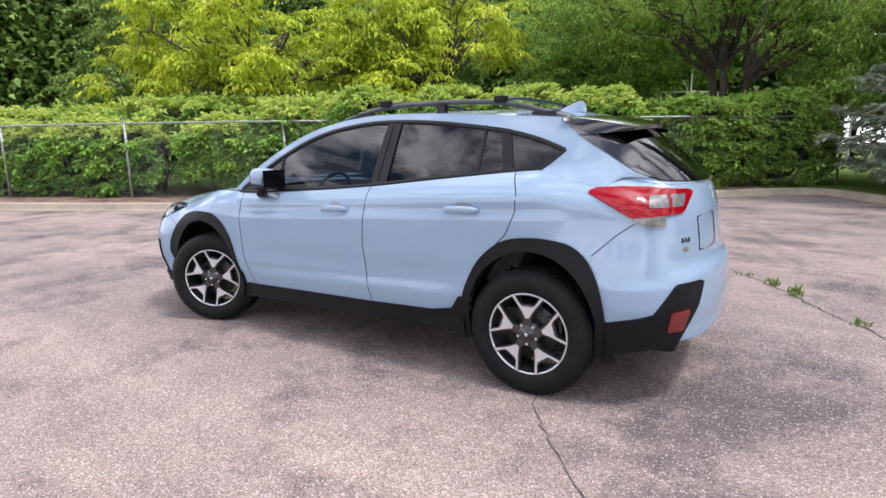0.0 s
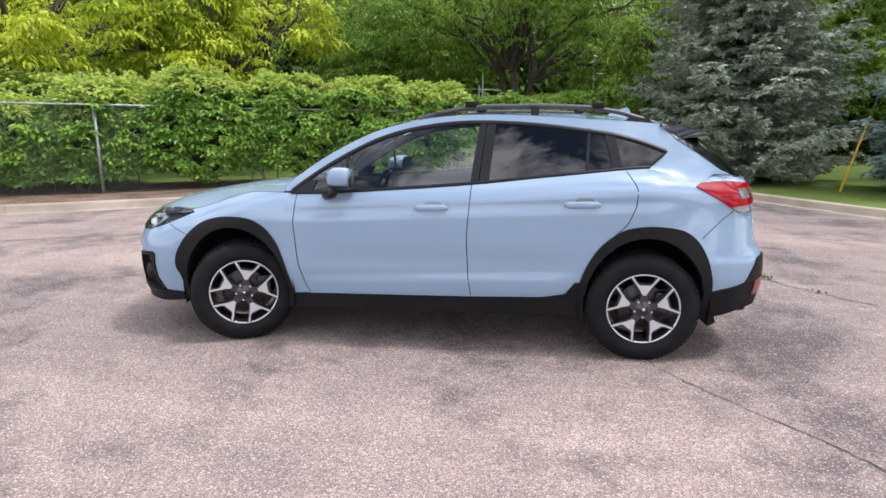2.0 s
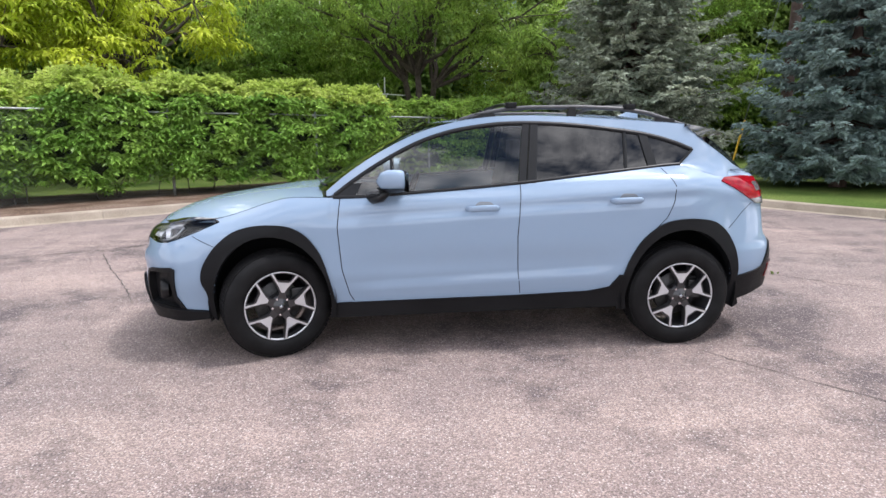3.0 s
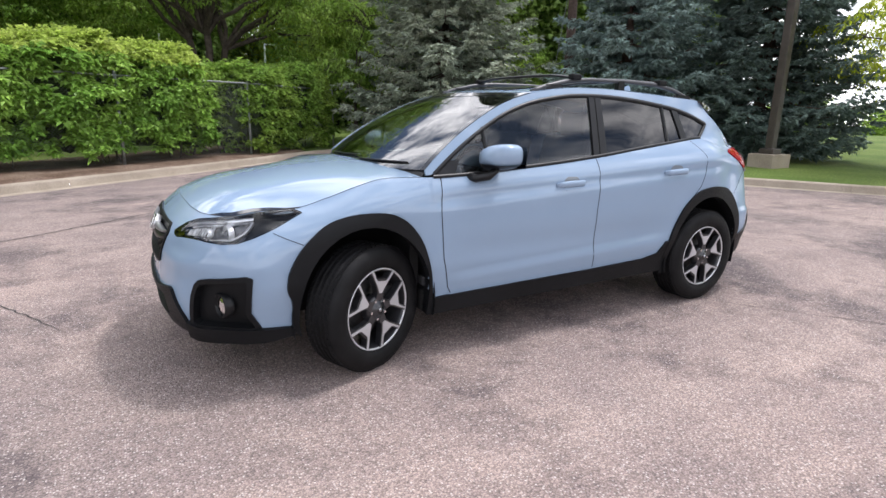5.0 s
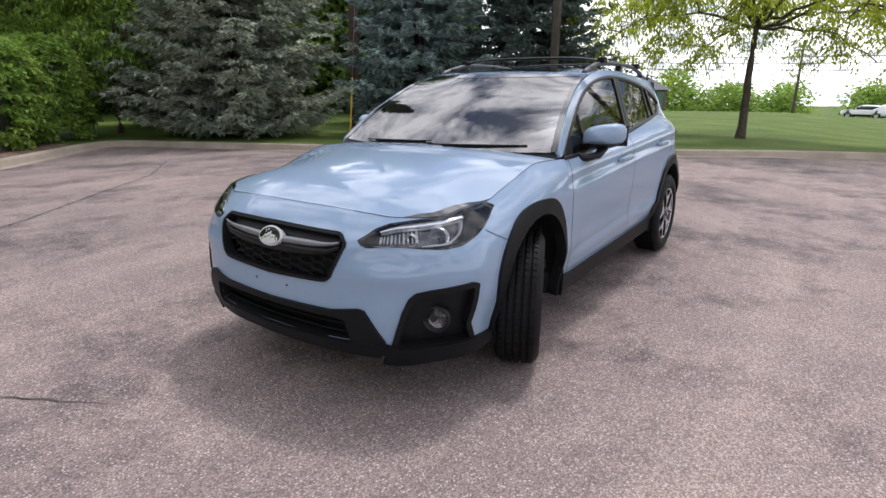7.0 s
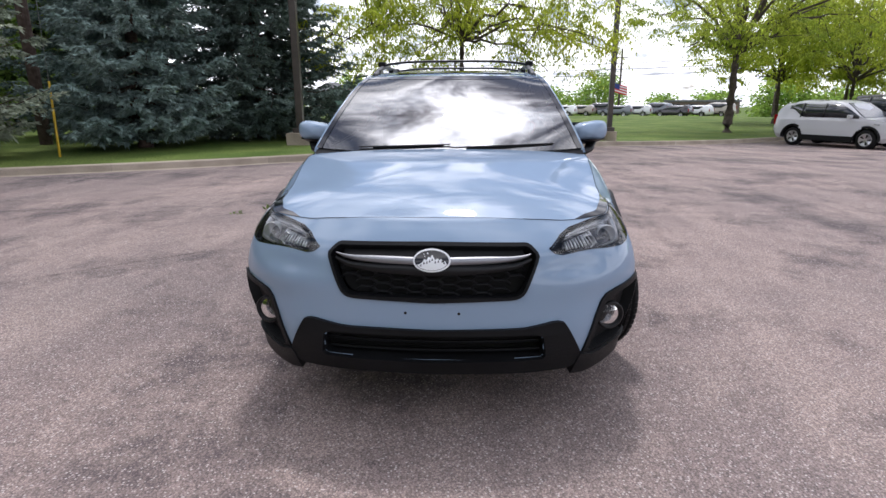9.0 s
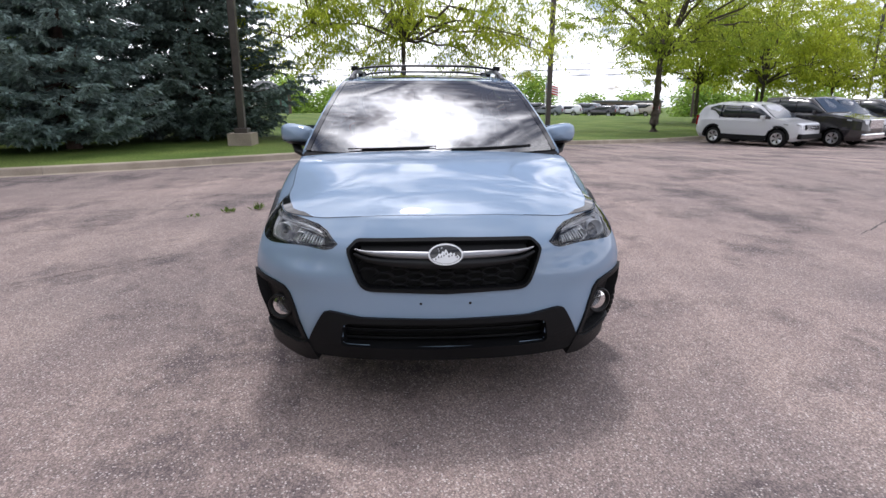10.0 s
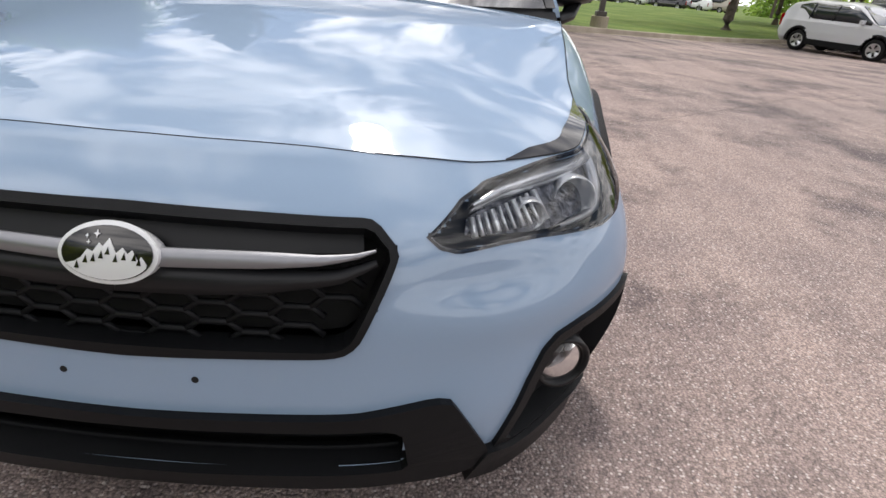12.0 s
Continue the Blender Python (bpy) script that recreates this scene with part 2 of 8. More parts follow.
def revolve(profile, segs=48, axis="y"):
    """Profile of (radius, along) turned round the axis."""
    verts, faces = [], []
    for k in range(segs):
        t = 2 * math.pi * k / segs
        for r, h in profile:
            verts.append((r * math.cos(t), h, r * math.sin(t)) if axis == "y" else (r * math.cos(t), r * math.sin(t), h))
    n = len(profile)
    for k in range(segs):
        for i in range(n - 1):
            a, b = k * n + i, ((k + 1) % segs) * n + i
            faces.append((a, a + 1, b + 1, b))
    return verts, faces


def curve_fn(points):
    xs, ys = np.array(points, float).T

    def at(x):
        return np.interp(x, xs, ys)
    return at


def smooth_fn(points):
    """Monotone-friendly cubic through the points (Catmull-Rom tangents)."""
    xs, ys = np.array(points, float).T
    d = np.diff(ys) / np.diff(xs)
    m = np.r_[d[0], (d[1:] * np.diff(xs)[:-1] + d[:-1] * np.diff(xs)[1:]) / (np.diff(xs)[:-1] + np.diff(xs)[1:]), d[-1]]

    def at(x):
        x = np.clip(np.asarray(x, float), xs[0], xs[-1])
        i = np.clip(np.searchsorted(xs, x) - 1, 0, len(xs) - 2)
        h = xs[i + 1] - xs[i]
        t = (x - xs[i]) / h
        return ((2 * t**3 - 3 * t**2 + 1) * ys[i] + (t**3 - 2 * t**2 + t) * h * m[i]
                + (-2 * t**3 + 3 * t**2) * ys[i + 1] + (t**3 - t**2) * h * m[i + 1])
    return at


def ease(a, b, x):
    t = np.clip((np.asarray(x, float) - a) / (b - a), 0, 1)
    return t * t * (3 - 2 * t)


def rounded(poly, r, n=4):
    """A polygon with its corners rounded off."""
    out = []
    for i, p in enumerate(poly):
        p, a, b = np.array(p, float), np.array(poly[i - 1], float), np.array(poly[(i + 1) % len(poly)], float)
        la, lb = np.linalg.norm(a - p), np.linalg.norm(b - p)
        k = min(r, 0.45 * la, 0.45 * lb)
        s, e = p + (a - p) / la * k, p + (b - p) / lb * k
        for j in range(n + 1):
            t = j / n
            out.append(tuple((1 - t) ** 2 * s + 2 * t * (1 - t) * p + t * t * e))
    return out


def flat_fill(poly, res):
    """2D points and triangles that fill a polygon evenly; the first points are its densified outline."""
    dense = []
    for i, p in enumerate(poly):
        p, q = np.array(p, float), np.array(poly[(i + 1) % len(poly)], float)
        k = max(1, int(math.ceil(np.linalg.norm(q - p) / res)))
        dense += [tuple(p + (q - p) * j / k) for j in range(k)]
    bm = bmesh.new()
    bm.faces.new([bm.verts.new((x, y, 0)) for x, y in dense])
    bmesh.ops.triangulate(bm, faces=bm.faces[:])
    for _ in range(7):
        long = [e for e in bm.edges if e.calc_length() > 1.6 * res and not e.is_boundary]
        if not long:
            break
        bmesh.ops.subdivide_edges(bm, edges=long, cuts=1)
        bmesh.ops.triangulate(bm, faces=[f for f in bm.faces if len(f.verts) > 3])
    bmesh.ops.beautify_fill(bm, faces=bm.faces[:], edges=[e for e in bm.edges if not e.is_boundary])
    bm.verts.index_update()
    pts = np.array([v.co[:2] for v in bm.verts])
    tris = [tuple(v.index for v in f.verts) for f in bm.faces]
    rim = [(e.verts[0].index, e.verts[1].index) for e in bm.edges if e.is_boundary]
    bm.free()
    return pts, tris, rim


def patch(name, poly, surf, mat, parent, off=0.003, thick=0.012, res=0.035, label="", side=1):
    """A panel of the polygon's shape that lies on a surface, with a rim that goes inward. side -1 mirrors it in y."""
    pts, tris, rim = flat_fill(poly, res)
    pos, nor = surf(pts[:, 0], pts[:, 1])
    o = np.full(len(pts), off)
    top = pos + nor * o[:, None]
    low = pos + nor * (o - thick)[:, None]
    n = len(pts)
    # the way each triangle faces
    a, b, c = (top[[t[i] for t in tris]] for i in range(3))
    flip = (np.cross(b - a, c - a) * nor[[t[0] for t in tris]]).sum(1) < 0
    faces = [t[::-1] if f else t for t, f in zip(tris, flip)]
    verts = np.concatenate([top, top, low])
    inside = {}
    for t in faces:
        for i in range(3):
            inside[(t[i], t[(i + 1) % 3])] = True
    for i, j in rim:
        if (i, j) in inside:
            i, j = j, i
        faces.append((n + i, n + j, 2 * n + j, 2 * n + i))
    normals = np.concatenate([nor, 0 * nor, 0 * nor])
    if side < 0:
        verts, normals = verts * (1, -1, 1), normals * (1, -1, 1)
        faces = [f[::-1] for f in faces]
    return solid(name, verts, faces, mat, parent, label, normals=normals)


def ribbon(name, line, width, surf, mat, parent, off=0.0015, side=1, thick=0.0, step=0.03, label="", cut=None):
    """A strip of that width along a line of the surface's own coordinates."""
    line = np.array(line, float)
    seg = np.r_[0, np.cumsum(np.linalg.norm(np.diff(line, axis=0), axis=1))]
    t = np.linspace(0, seg[-1], max(2, int(seg[-1] / step) + 1))
    x, z = np.interp(t, seg, line[:, 0]), np.interp(t, seg, line[:, 1])
    pos, nor = surf(x, z)
    d = np.gradient(pos, axis=0)
    d /= np.linalg.norm(d, axis=1)[:, None] + 1e-9
    s = np.cross(d, nor)
    w = np.full(len(t), width / 2) if np.ndim(width) == 0 else np.interp(t / seg[-1], np.linspace(0, 1, len(width)), np.array(width) / 2)
    rows = [pos + s * w[:, None] - nor * thick, pos + s * w[:, None] * 0.9 + nor * off, pos - s * w[:, None] * 0.9 + nor * off, pos - s * w[:, None] - nor * thick]
    if not thick:
        rows = rows[1:3]
    k, n = len(rows), len(t)
    verts = np.concatenate(rows)
    faces = [(r * n + i, r * n + i + 1, (r + 1) * n + i + 1, (r + 1) * n + i) for r in range(k - 1) for i in range(n - 1)]
    a, b, c = verts[faces[0][0]], verts[faces[0][1]], verts[faces[0][2]]
    if np.dot(np.cross(b - a, c - b), nor[0]) < 0:
        faces = [f[::-1] for f in faces]
    if side < 0:
        verts = verts * (1, -1, 1)
        faces = [f[::-1] for f in faces]
    return solid(name, verts, faces, mat, parent, label)


def grid_faces(nu, nv, keep=None, flip=False):
    out = []
    for i in range(nu - 1):
        for j in range(nv - 1):
            if keep is None or keep[i, j]:
                f = (i * nv + j, (i + 1) * nv + j, (i + 1) * nv + j + 1, i * nv + j + 1)
                out.append(f[::-1] if flip else f)
    return out


def inside_poly(px, py, poly):
    px, py = np.asarray(px), np.asarray(py)
    res = np.zeros(px.shape, bool)
    n = len(poly)
    for i in range(n):
        (x1, y1), (x2, y2) = poly[i], poly[(i + 1) % n]
        if y1 == y2:
            continue
        res ^= ((y1 > py) != (y2 > py)) & (px < (x2 - x1) * (py - y1) / (y2 - y1) + x1)
    return res


def compact(verts, faces, normals=None):
    used = sorted({i for f in faces for i in f})
    idx = {o: k for k, o in enumerate(used)}
    fs = [tuple(idx[i] for i in f) for f in faces]
    return np.asarray(verts)[used], fs, None if normals is None else np.asarray(normals)[used]

# ---- the parked crossover: surfaces ----
OUTLINE = [(-2.352, 0), (-2.350, 0.13), (-2.337, 0.32), (-2.309, 0.46), (-2.262, 0.59), (-2.178, 0.707), (-2.068, 0.791), (-1.91, 0.85),
           (-1.7, 0.875), (-1.35, 0.887), (-0.9, 0.878), (0.0, 0.876), (0.85, 0.88), (1.35, 0.888), (1.6, 0.878), (1.78, 0.85),
           (1.94, 0.785), (2.06, 0.68), (2.14, 0.52), (2.185, 0.3), (2.2, 0)]


def fine_outline():
    p = np.array(OUTLINE, float)
    q = np.concatenate([[[p[1, 0], -p[1, 1]]], p, [[p[-2, 0], -p[-2, 1]]]])
    out = []
    for i in range(1, len(q) - 2):
        for t in np.linspace(0, 1, 40, endpoint=False):
            a, b, c, d = q[i - 1], q[i], q[i + 1], q[i + 2]
            out.append(0.5 * (2 * b + (c - a) * t + (2 * a - 5 * b + 4 * c - d) * t**2 + (3 * b - a - 3 * c + d) * t**3))
    out = np.array(out + [p[-1]])
    out[0, 1] = out[-1, 1] = 0
    return out


_o = fine_outline()
_os = np.r_[0, np.cumsum(np.linalg.norm(np.diff(_o, axis=0), axis=1))]
S_END = _os[-1]
NS, NV = 560, 76
SS = np.linspace(0, S_END, NS)
OX, OY = np.interp(SS, _os, _o[:, 0]), np.interp(SS, _os, _o[:, 1])
_tx, _ty = np.gradient(OX), np.gradient(OY)
_tl = np.hypot(_tx, _ty)
NX, NY = -_ty / _tl, _tx / _tl
NX[0], NY[0], NX[-1], NY[-1] = -1, 0, 1, 0


def s_x(x):
    return float(np.interp(x, OX, SS))


def s_y(y):
    k = np.argmax(OY > 0.886)
    return float(np.interp(y, OY[:k], SS[:k]))


def sp(*pts):
    """Points given by ('y', y, z) on the front or ('x', x, z) on the side, as (s, z)."""
    return [((s_y(a) if k == "y" else s_x(a)), z) for k, a, z in pts]


BELT = smooth_fn([(-1.06, 1.03), (-0.754, 1.037), (-0.422, 1.059), (-0.054, 1.085), (0.31, 1.117), (0.671, 1.157), (1.03, 1.193), (1.315, 1.219), (1.5, 1.220), (1.75, 1.194), (1.95, 1.155)])
WIN_TOP = smooth_fn([(-1.0, 1.035), (-0.895, 1.114), (-0.738, 1.22), (-0.603, 1.298), (-0.431, 1.383), (-0.243, 1.446), (-0.056, 1.482), (0.13, 1.503), (0.315, 1.507), (0.686, 1.487), (0.909, 1.461), (1.132, 1.427), (1.32, 1.376), (1.446, 1.327)])
ROOF_EDGE = smooth_fn([(-1.05, 1.05), (-0.93, 1.15), (-0.77, 1.262), (-0.63, 1.342), (-0.45, 1.428), (-0.25, 1.49), (-0.056, 1.524), (0.13, 1.542), (0.315, 1.546), (0.686, 1.534), (0.909, 1.52), (1.132, 1.507), (1.32, 1.496), (1.52, 1.480)])


def cabin_y(x, z):
    return 0.815 - 0.36 * (z - 1.04) - 0.06 * np.clip(z - 1.04, 0, 1) ** 2 - 0.04 * np.clip(np.asarray(x) - 0.5, 0, 3) ** 2 - 0.6 * np.clip(np.asarray(x) - 1.45, 0, 0.5) ** 2


def cabin_side(x, z):
    x, z = np.asarray(x, float), np.asarray(z, float)
    def p(x, z):
        return np.stack([x, cabin_y(x, z), z], -1)
    a, e = p(x, z), 0.004
    n = np.cross(p(x, z + e) - a, p(x + e, z) - a)
    return a, n / np.linalg.norm(n, axis=-1)[..., None]


_ztop = smooth_fn([(0, 0.888), (s_y(0.3), 0.886), (s_y(0.47), 0.878), (s_y(0.6), 0.870), (s_x(-2.06), 0.878), (s_x(-1.95), 0.897), (s_x(-1.72), 0.905), (s_x(-1.56), 0.948), (s_x(-1.4), 1.0), (s_x(-1.28), 1.03), (s_x(-1.1), 1.035)]
                  + [(s_x(x), float(BELT(x))) for x in (-0.9, -0.6, -0.3, 0, 0.3, 0.6, 0.9, 1.2, 1.4, 1.6, 1.8, 1.95)] + [(s_x(2.06), 1.146), (s_x(2.16), 1.142), (S_END, 1.142)])
ZTOP = _ztop(SS)
ZBOT = np.interp(OX, [-2.4, -1.9, -1.8, 1.7, 1.95, 2.2], [0.26, 0.29, 0.32, 0.32, 0.36, 0.38])
_front = smooth_fn([(0.2, 0.10), (0.25, 0.06), (0.30, 0.03), (0.42, 0.0), (0.56, 0.002), (0.68, 0.010), (0.74, 0.026), (0.79, 0.058), (0.83, 0.098), (0.86, 0.134), (0.89, 0.176), (0.9, 0.2)])
_rear = smooth_fn([(0.2, 0.14), (0.26, 0.09), (0.33, 0.02), (0.45, 0.0), (0.62, 0.0), (0.69, 0.012), (0.74, 0.045), (0.86, 0.066), (1.0, 0.09), (1.1, 0.125), (1.165, 0.16), (1.2, 0.18)])
_itop = np.where(OX < -1.0, np.interp(OX, [-2.3, -2.05, -1.6, -1.3, -1.05, -1.0], [0.16, 0.09, 0.12, 0.11, 0.075, 0.068]), OY - cabin_y(OX, BELT(OX)))
_itop = np.where(OX > 1.7, np.interp(OX, [1.7, 2.0], [float(np.interp(1.7, OX, OY) - cabin_y(1.7, BELT(1.7))), 0.15]), _itop)


def build_body():
    V = np.linspace(0, 1, NV)
    Z = ZBOT[:, None] + (ZTOP - ZBOT)[:, None] * V[None]
    X0 = OX[:, None] + 0 * Z
    low = 0.055 * (1 - ease(0.28, 0.56, Z))
    belly = 0.014 * np.exp(-((Z - 0.60) / 0.09) ** 2) * (ease(-1.0, -0.6, X0) * (1 - ease(0.7, 1.1, X0)))
    t = np.clip((Z - (ZTOP[:, None] - 0.2)) / 0.2, 0, 1)
    crease = 0.012 * np.exp(-((Z - (0.905 + 0.05 * (X0 + 1))) / 0.036) ** 2) * ease(-1.2, -0.8, X0) * (1 - ease(1.3, 1.6, X0))
    lowline = 0.455 + 0.045 * (X0 + 0.9)
    rocker = 0.013 * ease(-0.035, 0.035, Z - lowline) * np.exp(-np.clip(Z - lowline - 0.035, 0, 1) / 0.06) * ease(-1.0, -0.7, X0) * (1 - ease(0.65, 1.0, X0))
    lean = 0.055 * ease(0.6, 1.02, Z) * ease(1.3, 1.65, X0)
    side = low + belly + rocker + lean + _itop[:, None] * t**2.3 + crease
    wf = ease(0.45, 0.97, -NX)[:, None]
    wr = ease(0.45, 0.97, NX)[:, None]
    inset = wf * _front(Z) + wr * _rear(Z) + (1 - wf - wr) * side
    # cheek above the fog lamps stands proud, with a soft scallop under the headlamp
    ss = SS[:, None]
    cheek = 0.012 * np.exp(-((ss - s_y(0.66)) / 0.2) ** 2) * np.exp(-((Z - 0.655) / 0.06) ** 2)
    scoop = 0.014 * np.exp(-((ss - s_y(0.58)) / 0.16) ** 2) * np.exp(-((Z - 0.712) / 0.045) ** 2)
    bumper = 0.012 * ease(0.70, 0.64, Z) * np.exp(-((ss - s_x(1.9)) / 0.2) ** 2)
    corner = 0.042 * np.exp(-((ss - s_x(-1.96)) / 0.17) ** 2) * (1 - ease(0.62, 0.84, Z)) * ease(0.2, 0.34, Z)
    inset = inset - cheek + scoop - bumper - corner
    P = np.stack([OX[:, None] - NX[:, None] * inset, OY[:, None] - NY[:, None] * inset, Z], -1)
    P[0, :, 1] = 0
    P[-1, :, 1] = 0
    du, dv = np.gradient(P, axis=0), np.gradient(P, axis=1)
    du[0] = (0, 1, 0)
    du[-1] = (0, -1, 0)
    N = np.cross(du, dv)
    N /= np.linalg.norm(N, axis=-1)[..., None] + 1e-12
    if N[NS // 2, NV // 2, 1] < 0:
        N = -N
    return P, N


BODY_P, BODY_N = build_body()


def body_s(s, z):
    """A place on the body by the way round its plan outline (negative: the other side) and the height."""
    s, z = np.atleast_1d(np.asarray(s, float)), np.atleast_1d(np.asarray(z, float))
    k = np.clip(np.abs(s) / S_END * (NS - 1), 0, NS - 1.001)
    i = k.astype(int)
    f = (k - i)[:, None]
    zb, zt = ZBOT[i] * (1 - f[:, 0]) + ZBOT[i + 1] * f[:, 0], ZTOP[i] * (1 - f[:, 0]) + ZTOP[i + 1] * f[:, 0]
    v = np.clip((z - zb) / (zt - zb), 0, 1) * (NV - 1.001)
    j = v.astype(int)
    g = (v - j)[:, None]
    def at(T):
        return (T[i, j] * (1 - f) + T[i + 1, j] * f) * (1 - g) + (T[i, j + 1] * (1 - f) + T[i + 1, j + 1] * f) * g
    p, n = at(BODY_P), at(BODY_N)
    p[:, 2] = np.where(z < zb, z, p[:, 2])
    n /= np.linalg.norm(n, axis=1)[:, None]
    m = np.where(s < 0, -1.0, 1.0)
    p[:, 1] *= m
    n[:, 1] *= m
    return p, n


def body_x(x, z):
    return body_s(np.interp(x, OX, SS), z)


# ---- the parked crossover: outlines ----
ARCH_F_OUT = [(-1.79, 0.30), (-1.785, 0.452), (-1.815, 0.522), (-1.80, 0.62), (-1.725, 0.735), (-1.605, 0.83), (-1.45, 0.871), (-1.265, 0.871), (-1.157, 0.812), (-1.071, 0.698), (-1.022, 0.545), (-0.985, 0.36), (-0.975, 0.255)]
ARCH_R_OUT = [(0.90, 0.255), (0.91, 0.437), (0.955, 0.591), (1.038, 0.741), (1.178, 0.854), (1.356, 0.88), (1.54, 0.855), (1.636, 0.782), (1.697, 0.668), (1.737, 0.499), (1.74, 0.30)]


def eased(line):
    """The line with its corners cut once, its ends kept."""
    p = np.array(line, float)
    q = np.concatenate([0.78 * p[:-1] + 0.22 * p[1:], 0.22 * p[:-1] + 0.78 * p[1:]], 1).reshape(-1, 2)
    return [tuple(v) for v in np.concatenate([p[:1], q, p[-1:]])]


def arch_inner(cx, a0=-8, a1=188, a=0.372, b=0.442, n=22, cz=0.36):
    return [(cx + a * math.cos(radians(t)), cz + b * math.sin(radians(t))) for t in np.linspace(a0, a1, n)]


FRONT_AXLE, REAR_AXLE, TYRE_R = -1.372, 1.33, 0.346
HEADLAMP = sp(("y", 0.474, 0.782), ("y", 0.49, 0.768), ("y", 0.52, 0.760), ("y", 0.60, 0.768), ("y", 0.66, 0.769), ("y", 0.725, 0.764), ("x", -2.09, 0.760), ("x", -2.02, 0.766), ("x", -1.945, 0.790),
              ("x", -1.84, 0.830), ("x", -1.707, 0.886), ("x", -1.745, 0.901), ("x", -1.94, 0.893), ("x", -2.04, 0.876), ("y", 0.70, 0.857), ("y", 0.60, 0.845), ("y", 0.538, 0.826), ("y", 0.509, 0.806))
GRILLE_HALF = [(0.0, 0.806), (0.378, 0.803), (0.393, 0.796), (0.423, 0.765), (0.421, 0.754), (0.361, 0.622), (0.339, 0.603), (0.307, 0.598), (0.0, 0.594)]
FOG = sp(("y", 0.664, 0.49), ("y", 0.685, 0.548), ("y", 0.705, 0.572), ("y", 0.745, 0.584), ("x", -1.985, 0.604), ("x", -1.965, 0.596), ("x", -1.985, 0.42), ("x", -1.942, 0.328), ("y", 0.655, 0.322), ("y", 0.628, 0.342))
INTAKE_HALF = [(0.0, 0.452), (0.40, 0.456), (0.435, 0.445), (0.452, 0.36), (0.44, 0.345), (0.0, 0.335)]
LOWER_HALF = [(0.0, 0.474), (0.36, 0.482), (0.39, 0.487), (0.49, 0.503), (0.52, 0.495), (0.60, 0.352), (0.61, 0.31), (0.57, 0.282), (0.0, 0.275)]


def both(half):
    """A half outline in (y, z), mirrored, as a closed outline in (s, z)."""
    h = [(s_y(y), z) for y, z in half]
    return h + [(-s, z) for s, z in h[::-1] if s > 1e-6]


DOOR_F = [(-0.935, 1.06), (-0.955, 0.85), (-0.935, 0.58), (-0.89, 0.39), (-0.86, 0.345), (0.235, 0.365), (0.215, 0.51), (0.203, 0.77), (0.225, 1.07), (0.23, 1.3)]
DOOR_R = [(0.23, 1.3), (0.225, 1.07), (0.203, 0.77), (0.215, 0.51), (0.235, 0.365), (0.7, 0.383), (0.85, 0.415), (0.905, 0.5), (1.04, 0.74), (1.09, 0.77), (1.2, 0.885), (1.245, 0.995), (1.25, 1.1), (1.185, 1.3)]

car = thing("crossover_car", "pale blue-grey crossover with black cladding, its front wheels turned", "car")


def body_panels(side):
    P, N = BODY_P, BODY_N
    ci = 0.25 * (P[:-1, :-1] + P[1:, :-1] + P[:-1, 1:] + P[1:, 1:])
    sc = np.broadcast_to((0.5 * (SS[:-1] + SS[1:]))[:, None], ci.shape[:2])
    xc, zc = np.interp(sc, SS, OX), ci[..., 2]
    hole = inside_poly(xc, zc, arch_inner(FRONT_AXLE - 0.012, b=0.46) + [(-1.745, 0.2), (-1.02, 0.2)][::-1]) & (xc > -1.9)
    hole |= inside_poly(xc, zc, arch_inner(REAR_AXLE, b=0.46) + [(0.96, 0.2), (1.7, 0.2)])
    for poly in (HEADLAMP, FOG):
        hole |= inside_poly(sc, zc, poly)
    for half in (GRILLE_HALF, INTAKE_HALF):
        hole |= inside_poly(sc, zc, [(s_y(y), z) for y, z in half] + [(-1, half[-1][1]), (-1, half[0][1])])
    kind = np.zeros(xc.shape, int)
    kind[xc < -1.75] = 1
    kind[(xc < -1.62) & (zc < 0.80) & (xc > -1.9)] = 1
    kind[xc > 1.3] = 2
    kind[(xc > 1.6) & (zc < 0.70 + 0.75 * (xc - 1.65)) & (zc < 0.9)] = 3
    kind[(xc > 2.03) & (zc > 0.70)] = 4
    kind[inside_poly(xc, zc, DOOR_F)] = 5
    kind[inside_poly(xc, zc, DOOR_R)] = 6
    names = {0: "fender", 1: "front_bumper", 2: "quarter_panel", 3: "rear_bumper", 4: "tailgate", 5: "front_door", 6: "rear_door"}
    made = {}
    for k, name in names.items():
        faces = grid_faces(NS, NV, (~hole) & (kind == k), flip=True)
        if not faces:
            continue
        v, fs, n = compact(P.reshape(-1, 3), faces, N.reshape(-1, 3))
        a, b, c = v[fs[0][0]], v[fs[0][1]], v[fs[0][2]]
        if np.dot(np.cross(b - a, c - b), n[fs[0][0]]) < 0:
            fs = [f[::-1] for f in fs]
        if side < 0:
            v, n, fs = v * (1, -1, 1), n * (1, -1, 1), [f[::-1] for f in fs]
        made[name] = solid(name, v, fs, PAINT, car, normals=n)
    return made


def gap(line, side, surf=body_x, width=0.006, parent=None):
    return ribbon("panel_gap", line, width, surf, DARK, parent or car, off=0.0012, side=side)


